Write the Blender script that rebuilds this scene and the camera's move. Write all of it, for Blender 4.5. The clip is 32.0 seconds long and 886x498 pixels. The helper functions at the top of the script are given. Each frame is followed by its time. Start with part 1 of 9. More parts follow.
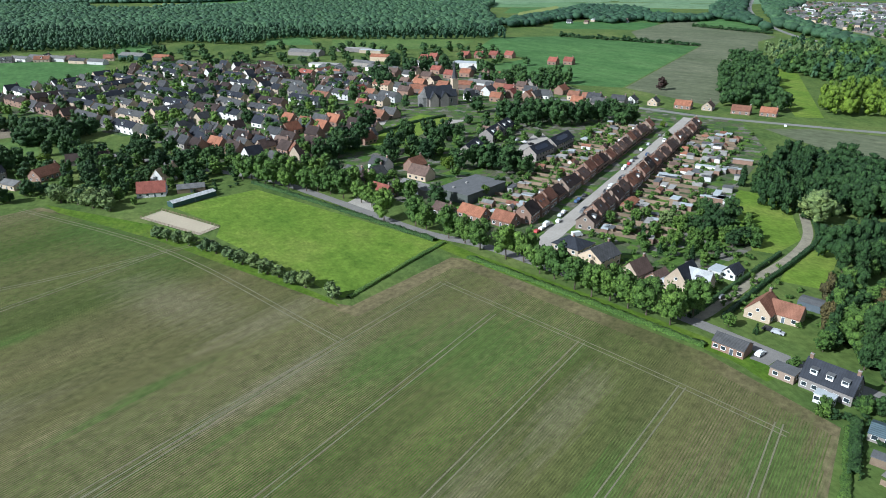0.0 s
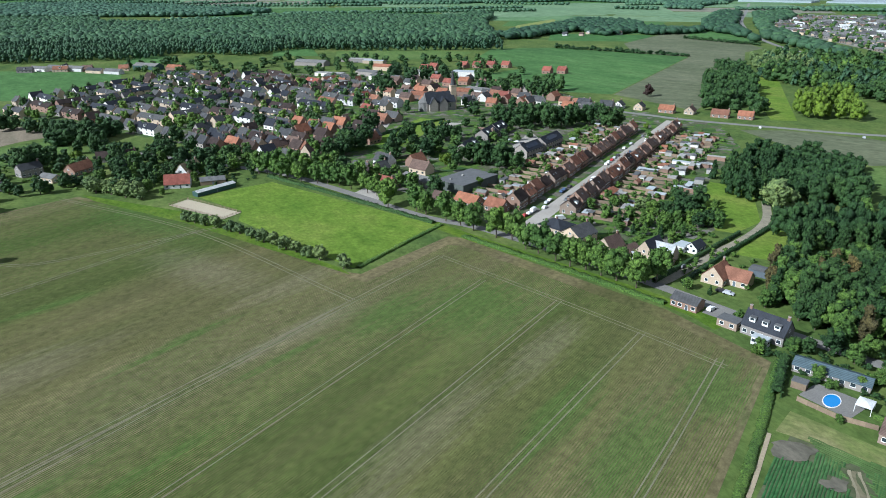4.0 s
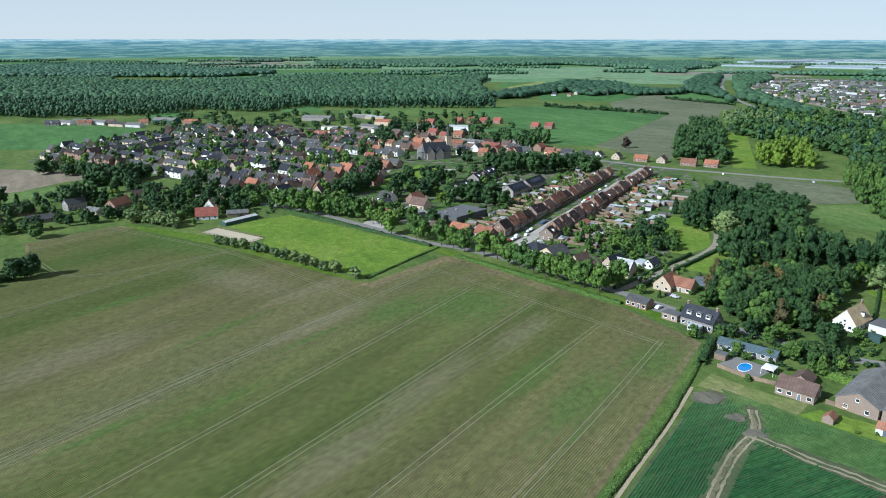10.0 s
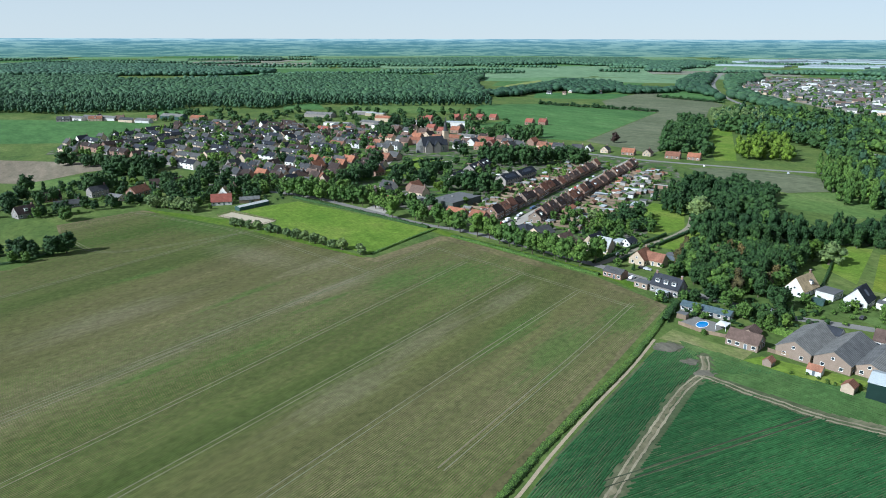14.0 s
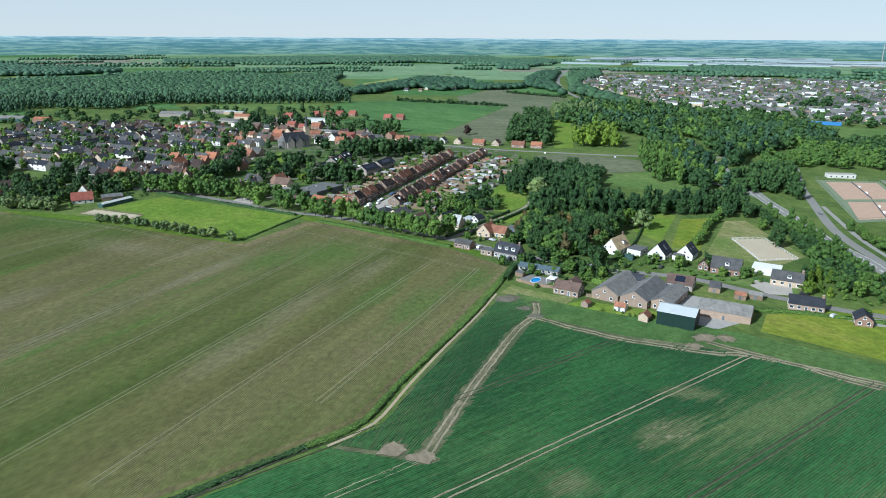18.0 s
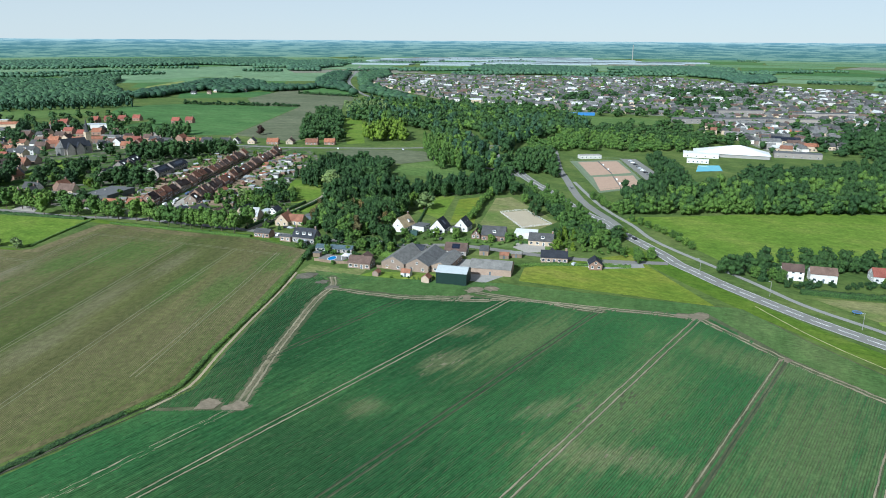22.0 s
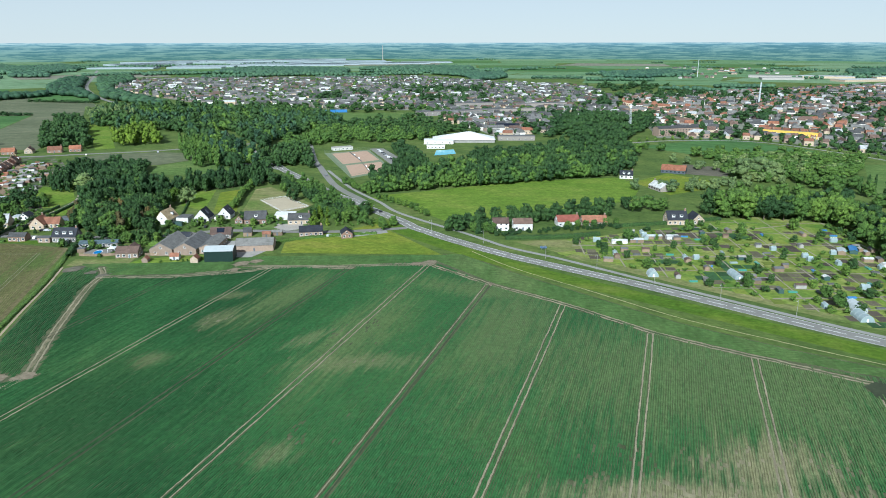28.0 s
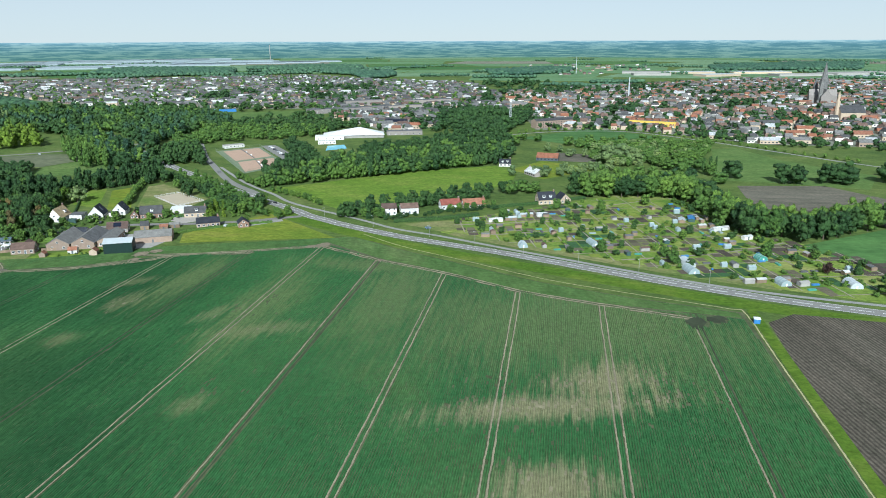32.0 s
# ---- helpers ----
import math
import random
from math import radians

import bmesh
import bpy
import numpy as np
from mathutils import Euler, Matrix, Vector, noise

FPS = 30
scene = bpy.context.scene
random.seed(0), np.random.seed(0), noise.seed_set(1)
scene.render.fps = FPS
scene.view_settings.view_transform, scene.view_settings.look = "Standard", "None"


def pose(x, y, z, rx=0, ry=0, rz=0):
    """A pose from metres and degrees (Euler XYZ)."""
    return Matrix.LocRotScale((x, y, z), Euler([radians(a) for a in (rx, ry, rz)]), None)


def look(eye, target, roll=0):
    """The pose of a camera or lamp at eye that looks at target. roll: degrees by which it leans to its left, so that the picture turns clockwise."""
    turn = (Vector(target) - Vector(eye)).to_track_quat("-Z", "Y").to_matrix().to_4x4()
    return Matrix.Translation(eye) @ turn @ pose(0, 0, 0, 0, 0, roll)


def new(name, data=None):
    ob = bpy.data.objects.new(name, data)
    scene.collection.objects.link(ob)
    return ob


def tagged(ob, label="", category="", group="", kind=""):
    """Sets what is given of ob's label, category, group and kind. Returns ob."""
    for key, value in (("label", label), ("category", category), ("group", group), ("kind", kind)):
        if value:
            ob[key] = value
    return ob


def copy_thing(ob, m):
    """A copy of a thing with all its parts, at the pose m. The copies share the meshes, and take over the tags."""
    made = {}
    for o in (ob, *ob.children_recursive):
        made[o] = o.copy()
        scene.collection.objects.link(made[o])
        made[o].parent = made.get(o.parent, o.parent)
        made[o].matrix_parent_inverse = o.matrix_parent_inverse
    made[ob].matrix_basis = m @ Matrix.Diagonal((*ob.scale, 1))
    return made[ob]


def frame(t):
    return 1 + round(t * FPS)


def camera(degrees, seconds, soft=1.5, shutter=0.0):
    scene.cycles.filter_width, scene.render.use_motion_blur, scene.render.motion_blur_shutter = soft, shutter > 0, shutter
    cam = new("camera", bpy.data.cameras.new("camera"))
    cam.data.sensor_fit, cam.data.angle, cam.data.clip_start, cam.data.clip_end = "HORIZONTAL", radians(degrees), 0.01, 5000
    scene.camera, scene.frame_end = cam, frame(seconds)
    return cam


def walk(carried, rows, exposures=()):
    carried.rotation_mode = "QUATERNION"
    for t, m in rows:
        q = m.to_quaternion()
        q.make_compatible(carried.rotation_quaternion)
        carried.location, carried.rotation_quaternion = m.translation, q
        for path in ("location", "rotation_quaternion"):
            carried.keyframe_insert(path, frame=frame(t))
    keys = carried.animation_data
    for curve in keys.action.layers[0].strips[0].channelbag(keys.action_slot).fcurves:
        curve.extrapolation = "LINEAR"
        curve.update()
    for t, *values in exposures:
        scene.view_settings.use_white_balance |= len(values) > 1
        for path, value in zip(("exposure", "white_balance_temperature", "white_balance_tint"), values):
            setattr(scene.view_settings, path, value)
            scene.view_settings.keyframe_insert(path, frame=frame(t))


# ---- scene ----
cam = camera(64.7, 32.0, soft=0.95)
# seconds, eye (m), heading clockwise from +y, pitch down, lean (degrees)
PATH = [
    (0.0, -2.53, 127.43, 112.26, -0.394, 22.537, -0.227), (0.5, -2.29, 122.39, 112.26, -0.407, 22.531, -0.254), (1.0, -2.06, 117.35, 112.27, -0.418, 22.565, -0.280),
    (1.5, -1.84, 112.35, 112.29, -0.455, 22.551, -0.305), (2.0, -1.60, 107.33, 112.32, -0.467, 22.440, -0.320), (2.5, -1.38, 102.37, 112.34, -0.457, 22.278, -0.330),
    (3.0, -1.20, 97.48, 112.37, -0.442, 22.070, -0.335), (3.5, -1.04, 92.64, 112.38, -0.458, 21.807, -0.320), (5.5, -0.74, 73.51, 112.11, -0.333, 20.246, -0.128),
    (6.0, -0.70, 68.55, 112.11, -0.307, 19.784, -0.086), (6.5, -0.70, 63.60, 112.12, -0.280, 19.321, -0.063), (7.0, -0.70, 58.68, 112.14, -0.249, 18.845, -0.032),
    (7.5, -0.67, 53.77, 112.16, -0.211, 18.391, -0.002), (8.0, -0.62, 48.85, 112.18, -0.191, 17.917, 0.007), (8.5, -0.57, 43.92, 112.19, -0.163, 17.450, 0.017),
    (9.0, -0.49, 38.99, 112.19, -0.148, 16.998, 0.030), (9.5, -0.44, 34.02, 112.18, -0.127, 16.723, 0.022), (10.0, -0.38, 29.03, 112.16, -0.099, 16.727, 0.031),
    (10.5, -0.31, 24.03, 112.14, -0.082, 16.728, 0.051), (11.0, -0.25, 19.08, 112.12, -0.054, 16.724, 0.072), (11.5, -0.23, 14.21, 112.09, -0.030, 16.729, 0.077),
    (12.0, -0.19, 9.42, 112.06, -0.021, 16.743, 0.081), (12.5, -0.11, 4.68, 112.03, 0.008, 16.765, 0.104), (13.0, 0.00, 0.00, 112.00, 0.000, 16.754, 0.121),
    (13.5, 0.12, -4.65, 111.98, 0.034, 16.739, 0.125), (15.5, 0.75, -23.73, 112.08, 0.896, 16.884, 0.134), (16.0, 0.72, -28.87, 112.13, 2.799, 16.889, 0.159),
    (16.5, 0.65, -34.06, 112.19, 5.168, 16.903, 0.199), (17.0, 0.46, -39.28, 112.25, 7.261, 16.872, 0.247), (17.5, 0.16, -44.46, 112.31, 9.259, 16.855, 0.288),
    (18.0, -0.18, -49.57, 112.36, 11.297, 16.816, 0.326), (18.5, -0.60, -54.63, 112.40, 13.352, 16.801, 0.351), (19.0, -1.16, -59.64, 112.44, 15.418, 16.780, 0.366),
    (19.5, -1.82, -64.63, 112.47, 17.433, 16.765, 0.381), (20.0, -2.54, -69.60, 112.49, 19.472, 16.715, 0.398), (20.5, -3.32, -74.52, 112.52, 21.534, 16.706, 0.417),
    (21.0, -4.23, -79.36, 112.53, 23.572, 16.667, 0.417), (21.5, -5.27, -84.14, 112.53, 25.567, 16.641, 0.401), (22.0, -6.51, -88.94, 112.53, 27.622, 16.628, 0.340),
    (22.5, -7.93, -93.76, 112.54, 29.647, 16.583, 0.264), (23.0, -9.53, -98.55, 112.53, 31.685, 16.549, 0.171), (23.5, -11.33, -103.28, 112.52, 33.719, 16.496, 0.098),
    (24.0, -13.30, -107.93, 112.50, 35.691, 16.452, 0.042), (24.5, -15.41, -112.51, 112.50, 37.154, 16.421, -0.009), (25.0, -17.58, -117.04, 112.52, 38.503, 16.415, -0.033),
    (25.5, -19.83, -121.50, 112.55, 39.833, 16.411, -0.050), (27.5, -30.53, -137.99, 112.66, 45.332, 16.470, -0.070), (28.0, -33.68, -141.86, 112.72, 46.718, 16.487, -0.070),
    (28.5, -36.89, -145.68, 112.79, 48.066, 16.507, -0.068), (29.0, -40.13, -149.36, 112.86, 49.323, 16.519, -0.061), (29.5, -43.35, -152.94, 112.92, 50.537, 16.538, -0.071),
    (30.0, -46.58, -156.48, 112.95, 51.825, 16.547, -0.093), (30.5, -49.82, -159.99, 112.96, 53.003, 16.550, -0.129), (31.0, -53.06, -163.44, 112.95, 54.019, 16.565, -0.159),
    (31.5, -56.33, -166.87, 112.93, 54.810, 16.601, -0.191), (32.0, -59.63, -170.27, 112.89, 55.331, 16.601, -0.215)]
walk(cam, [(t, pose(x, y, z, 90 - pitch, 0, -head) @ pose(0, 0, 0, 0, 0, lean)) for t, x, y, z, head, pitch, lean in PATH],
     exposures=[(0.0, 0.45, 5350, 7), (10.0, 0.45, 5250, 6), (20.0, 0.45, 5300, 4), (32.0, 0.46, 5400, 3)])

# ---- sky and sun ----
SUN_FROM = Vector((-0.74, -0.42, 0.56)).normalized()
world = bpy.data.worlds.new("sky")
scene.world = world
world.use_nodes = True
wn = world.node_tree
sky = wn.nodes.new("ShaderNodeTexSky")
sky.sky_type = "NISHITA"
sky.sun_disc = False
sky.sun_elevation = math.asin(SUN_FROM.z)
sky.sun_rotation = math.atan2(SUN_FROM.x, SUN_FROM.y)
sky.air_density, sky.dust_density, sky.ozone_density = 0.6, 0.1, 2.5
# a thin veil of haze over the clear sky, thicker towards the horizon
veil = wn.nodes.new("ShaderNodeMix")
veil.data_type = "RGBA"
veil.inputs[7].default_value = (9.6, 9.5, 8.7, 1)
where_ = wn.nodes.new("ShaderNodeTexCoord")
up_ = wn.nodes.new("ShaderNodeSeparateXYZ")
thin_ = wn.nodes.new("ShaderNodeMapRange")
thin_.inputs["From Min"].default_value, thin_.inputs["From Max"].default_value = 0.0, 0.55
thin_.inputs["To Min"].default_value, thin_.inputs["To Max"].default_value = 0.85, 0.3
wn.links.new(where_.outputs["Generated"], up_.inputs[0])
wn.links.new(up_.outputs["Z"], thin_.inputs["Value"])
wn.links.new(thin_.outputs[0], veil.inputs[0])
wn.links.new(sky.outputs[0], veil.inputs[6])
wn.links.new(veil.outputs[2], wn.nodes["Background"].inputs[0])
wn.nodes["Background"].inputs[1].default_value = 0.059
sun = new("sun", bpy.data.lights.new("sun", "SUN"))
sun.data.energy, sun.data.angle, sun.data.color = 5.0, radians(0.53), (1.0, 0.95, 0.86)
sun.matrix_world = look(SUN_FROM * 100, (0, 0, 0))

# ---- materials ----
def material(name, rough=0.9, spec=0.2):
    m = bpy.data.materials.new(name)
    m.use_nodes = True
    b = m.node_tree.nodes["Principled BSDF"]
    b.inputs["Roughness"].default_value = rough
    b.inputs["Specular IOR Level"].default_value = spec
    return m, m.node_tree, b


def coords(nt, scale=(1, 1, 1), turn=0.0):
    g = nt.nodes.new("ShaderNodeNewGeometry")
    p = nt.nodes.new("ShaderNodeMapping")
    p.vector_type = "TEXTURE"
    p.inputs["Rotation"].default_value = (0, 0, turn)
    p.inputs["Scale"].default_value = scale
    nt.links.new(g.outputs["Position"], p.inputs["Vector"])
    return p.outputs["Vector"]


def noise_of(nt, vec, scale, detail=4.0, rough=0.55):
    n = nt.nodes.new("ShaderNodeTexNoise")
    n.inputs["Scale"].default_value = scale
    n.inputs["Detail"].default_value = detail
    n.inputs["Roughness"].default_value = rough
    if vec is not None:
        nt.links.new(vec, n.inputs["Vector"])
    return n.outputs["Fac"]


def ramp_of(nt, fac, stops):
    r = nt.nodes.new("ShaderNodeValToRGB")
    while len(r.color_ramp.elements) < len(stops):
        r.color_ramp.elements.new(0.5)
    for e, (pos, col) in zip(r.color_ramp.elements, stops):
        e.position, e.color = pos, (*col, 1)
    nt.links.new(fac, r.inputs["Fac"])
    return r.outputs["Color"]


def mix_of(nt, fac, a, b, kind="MIX"):
    m = nt.nodes.new("ShaderNodeMix")
    m.data_type, m.blend_type = "RGBA", kind
    for sock, v in ((m.inputs[0], fac), (m.inputs[6], a), (m.inputs[7], b)):
        if isinstance(v, (int, float)):
            sock.default_value = v
        elif isinstance(v, tuple):
            sock.default_value = (*v, 1)
        else:
            nt.links.new(v, sock)
    return m.outputs[2]


def bump_of(nt, b, height, strength, distance):
    u = nt.nodes.new("ShaderNodeBump")
    u.inputs["Strength"].default_value = strength
    u.inputs["Distance"].default_value = distance
    nt.links.new(height, u.inputs["Height"])
    nt.links.new(u.outputs["Normal"], b.inputs["Normal"])


def plain(name, col, rough=0.8, vary=0.18, scale=0.6, fine=6.0, spec=0.25, metal=0.0, bump=0.0, each=0.0):
    """A surface with stains at one scale, grain at another, and a shift of tone from object to object."""
    m, nt, b = material(name, rough, spec)
    b.inputs["Metallic"].default_value = metal
    v = coords(nt)
    lo = tuple(c * (1 - vary) for c in col)
    hi = tuple(min(1, c * (1 + vary)) for c in col)
    c = ramp_of(nt, noise_of(nt, v, scale), [(0.3, lo), (0.7, hi)])
    g = noise_of(nt, v, fine, 3)
    c = mix_of(nt, 0.5, c, ramp_of(nt, g, [(0.3, tuple(x * 0.75 for x in col)), (0.7, tuple(min(1, x * 1.25) for x in col))]))
    if each:
        o = nt.nodes.new("ShaderNodeObjectInfo")
        c = mix_of(nt, 1.0, c, ramp_of(nt, o.outputs["Random"], [(0.0, (1 - each,) * 3), (1.0, (1 + each, 1 + each * 0.9, 1 + each * 0.8))]), "MULTIPLY")
    nt.links.new(c, b.inputs["Base Color"])
    if bump:
        bump_of(nt, b, g, 0.6, bump)
    return m


def blotches(nt, places, turn):
    """A mask of soft oval patches (x, y, half length, half width, bearing in degrees), frayed along the rows."""
    best = None
    for x, y, a, b, deg in places:
        g = nt.nodes.new("ShaderNodeNewGeometry")
        p = nt.nodes.new("ShaderNodeMapping")
        p.vector_type = "TEXTURE"
        p.inputs["Location"].default_value = (x, y, 0)
        p.inputs["Rotation"].default_value = (0, 0, radians(deg))
        p.inputs["Scale"].default_value = (a, b, 50)
        nt.links.new(g.outputs["Position"], p.inputs["Vector"])
        n = nt.nodes.new("ShaderNodeVectorMath")
        n.operation = "LENGTH"
        nt.links.new(p.outputs[0], n.inputs[0])
        q = n.outputs["Value"]
        if best is not None:
            m = nt.nodes.new("ShaderNodeMath")
            m.operation = "MINIMUM"
            nt.links.new(best, m.inputs[0])
            nt.links.new(q, m.inputs[1])
            q = m.outputs[0]
        best = q
    fray = noise_of(nt, coords(nt, (14, 1, 1), turn), 0.55, 4, 0.7)
    s = nt.nodes.new("ShaderNodeMath")
    s.operation = "MULTIPLY_ADD"
    s.inputs[1].default_value = 2.6
    nt.links.new(fray, s.inputs[0])
    nt.links.new(best, s.inputs[2])
    r = nt.nodes.new("ShaderNodeMapRange")
    r.interpolation_type = "SMOOTHSTEP"
    r.inputs["From Min"].default_value = 2.45
    r.inputs["From Max"].default_value = 1.5
    nt.links.new(s.outputs[0], r.inputs["Value"])
    return r.outputs[0]


def field_mat(name, stops, patch=0.012, turn=0.0, stretch=4.0, fine=0.35, row=0.0, row_dark=0.75, spots=(), mid=0.8, grain=1.5, speck=0.5):
    """Crop or soil: broad patches drawn out along the rows, finer mottling, and the rows themselves."""
    m, nt, b = material(name, 0.95, 0.1)
    v = coords(nt, (1, stretch, 1), turn)
    c = ramp_of(nt, noise_of(nt, v, patch, 5, 0.6), [(p, tuple(x * 1.2 for x in col)) for p, col in stops])
    c = mix_of(nt, mid, c, ramp_of(nt, noise_of(nt, v, patch * 7, 4, 0.6), [(0.32, (0.72, 0.76, 0.72)), (0.5, (1.0, 1.0, 1.0)), (0.68, (1.3, 1.26, 1.26))]), "MULTIPLY")
    for col, places, ang, much in spots:
        k = nt.nodes.new("ShaderNodeMath")
        k.operation, k.inputs[1].default_value = "MULTIPLY", much
        nt.links.new(blotches(nt, places, ang), k.inputs[0])
        c = mix_of(nt, k.outputs[0], c, col)
    f = noise_of(nt, coords(nt, (1, grain, 1), turn), fine, 4, 0.65)
    c = mix_of(nt, speck, c, ramp_of(nt, f, [(0.32, (0.5, 0.5, 0.5)), (0.68, (1.36, 1.36, 1.36))]), "MULTIPLY")
    if row:
        w = nt.nodes.new("ShaderNodeTexWave")
        w.wave_type, w.bands_direction = "BANDS", "X"
        w.inputs["Scale"].default_value = 0.314 / row
        w.inputs["Distortion"].default_value = 0.6
        w.inputs["Detail"].default_value = 2
        nt.links.new(coords(nt, (1, 1, 1), turn), w.inputs["Vector"])
        c = mix_of(nt, 1.0, c, ramp_of(nt, w.outputs["Fac"], [(0.2, (row_dark,) * 3), (0.8, (1.08,) * 3)]), "MULTIPLY")
    nt.links.new(c, b.inputs["Base Color"])
    bump_of(nt, b, f, 0.5, 0.15)
    return m


def leaf_mat(name, col, vary=0.22, deep=1.0):
    col = tuple(x * 1.22 for x in col)
    m, nt, b = material(name, 0.65, 0.25)
    o = nt.nodes.new("ShaderNodeObjectInfo")
    g = nt.nodes.new("ShaderNodeNewGeometry")
    lo = tuple(c * (1 - vary) for c in col)
    hi = (col[0] * (1 + vary * 1.4), col[1] * (1 + vary), col[2] * (1 + vary * 0.4))
    c = ramp_of(nt, g.outputs["Random Per Island"], [(0.0, lo), (1.0, hi)])
    c = mix_of(nt, 1.0, c, ramp_of(nt, o.outputs["Random"], [(0.0, (0.75, 0.8, 0.8)), (1.0, (1.3, 1.2, 1.0))]), "MULTIPLY")
    c = mix_of(nt, 1.0, c, ramp_of(nt, noise_of(nt, coords(nt), 0.05, 2), [(0.3, (0.8, 0.85, 0.85)), (0.7, (1.25, 1.15, 1.0))]), "MULTIPLY")
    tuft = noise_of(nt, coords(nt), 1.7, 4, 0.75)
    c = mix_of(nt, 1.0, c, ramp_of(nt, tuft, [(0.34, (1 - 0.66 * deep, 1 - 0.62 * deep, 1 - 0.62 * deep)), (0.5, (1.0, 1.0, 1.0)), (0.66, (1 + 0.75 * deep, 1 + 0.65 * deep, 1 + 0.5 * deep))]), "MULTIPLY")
    nt.links.new(c, b.inputs["Base Color"])
    bump_of(nt, b, tuft, 0.9 * deep, 0.9)
    return m


M_GRASS = field_mat("rough_grass", [(0.3, (0.05, 0.085, 0.022)), (0.55, (0.085, 0.12, 0.03)), (0.75, (0.13, 0.15, 0.048))], 0.03, 0.3, 2, 0.5)
M_MEADOW = field_mat("meadow", [(0.3, (0.081, 0.140, 0.017)), (0.5, (0.108, 0.167, 0.022)), (0.68, (0.146, 0.184, 0.035))], 0.03, 0.5, 1.5, 0.6)
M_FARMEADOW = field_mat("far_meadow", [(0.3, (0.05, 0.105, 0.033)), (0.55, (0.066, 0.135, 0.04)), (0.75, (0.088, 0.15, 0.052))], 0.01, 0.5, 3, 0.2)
THIN_SPOTS = [(125, -85, 46, 10, -48), (150, -92, 24, 16, -30), (86, -104, 22, 14, -40), (60, 13, 10, 7, 0), (117, 40, 26, 8, -40), (122, 138, 13, 6, -20), (64, 99, 9, 7, 0), (132, 180, 14, 5, -30), (103, 118, 16, 8, 20), (118, 72, 16, 6, 0)]
DARK_SPOTS = [(62, 168, 80, 34, 57), (130, 178, 60, 24, -38), (115, 120, 70, 40, 25), (34, 76, 66, 58, 25), (10, 20, 60, 40, 25)]
PALER_SPOTS = [(190, -62, 105, 62, -65), (175, 20, 70, 26, 25), (205, 60, 50, 14, -70), (130, 60, 60, 18, 25), (140, 120, 50, 14, 20)]
PALE_SPOTS = [(-139, 262, 44, 13, 52), (-100, 350, 44, 16, -35), (-62, 336, 34, 9, 50), (-7, 240, 44, 9, 55), (-50, 298, 36, 8, 52), (30, 285, 30, 8, 55), (-200, 200, 50, 16, 50), (-30, 200, 40, 10, 55)]
LUSH_SPOTS = [(-152, 418, 62, 20, -40), (8, 318, 30, 26, 40), (-20, 312, 26, 14, 50), (76, 262, 26, 14, 55), (-145, 318, 20, 4, 50), (-86, 296, 22, 3, 52), (-95, 281, 20, 2.5, 52), (-52, 281, 22, 2.5, 52), (-72, 230, 24, 3, 52), (-100, 215, 24, 3, 52), (44, 232, 40, 12, 57), (30, 250, 40, 8, 56)]
M_BROWN = field_mat("young_crop_on_bare_soil", [(0.25, (0.041, 0.063, 0.015)), (0.42, (0.063, 0.078, 0.022)), (0.53, (0.097, 0.090, 0.038)), (0.63, (0.134, 0.113, 0.060)), (0.75, (0.175, 0.151, 0.091))], 0.011, radians(-35), 9, 0.5, spots=(((0.26, 0.22, 0.15), PALE_SPOTS, radians(52), 0.32), ((0.075, 0.115, 0.028), LUSH_SPOTS, radians(52), 0.7)), speck=0.72)
M_CROP = field_mat("potato_crop", [(0.28, (0.026, 0.086, 0.029)), (0.5, (0.038, 0.106, 0.034)), (0.7, (0.066, 0.125, 0.041)), (0.84, (0.132, 0.156, 0.070))], 0.014, radians(-64.7), 1.6, 0.7, mid=0.25, grain=1.2, spots=(((0.022, 0.066, 0.024), DARK_SPOTS, radians(25.3), 0.75), ((0.13, 0.175, 0.068), PALER_SPOTS, radians(25.3), 0.7), ((0.26, 0.235, 0.13), THIN_SPOTS[:3], radians(25.3), 0.75), ((0.2, 0.2, 0.1), THIN_SPOTS[3:], radians(25.3), 0.45)), speck=0.5)
M_SOIL = field_mat("dry_soil", [(0.3, (0.12, 0.10, 0.07)), (0.6, (0.19, 0.16, 0.115)), (0.8, (0.26, 0.225, 0.165))], 0.02, 0.4, 4, 0.6)
M_SAND = plain("sand", (0.42, 0.36, 0.26), 0.95, 0.1, 0.1, 2.0)
M_TRACK = plain("wheel_track_soil", (0.045, 0.056, 0.03), 0.95, 0.6, 0.08, 0.9)
M_ASPHALT = plain("asphalt", (0.21, 0.205, 0.19), 0.9, 0.15, 0.05, 3.0)
M_PAVING = plain("street_paving", (0.36, 0.33, 0.29), 0.9, 0.2, 0.1, 1.2)
M_WHITE = plain("white_paint", (0.68, 0.68, 0.67), 0.6, 0.06, 0.3, 3.0)
M_BARK = plain("bark", (0.10, 0.08, 0.06), 0.95, 0.3, 1.0, 8.0)
# the last two leaf colours are blued, with the haze of distance put in
LEAVES = [leaf_mat("leaves_fresh", (0.063, 0.124, 0.029)), leaf_mat("leaves_deep", (0.026, 0.062, 0.022)), leaf_mat("leaves_willow", (0.10, 0.155, 0.07)), leaf_mat("leaves_bright", (0.075, 0.132, 0.018)), leaf_mat("leaves_copper", (0.03, 0.02, 0.022)), leaf_mat("leaves_rusty", (0.075, 0.07, 0.035)), leaf_mat("leaves_wood_hazed", (0.031, 0.073, 0.046), 0.3, 0.7), leaf_mat("leaves_far_wood_hazed", (0.04, 0.09, 0.068), 0.25, 0.6)]

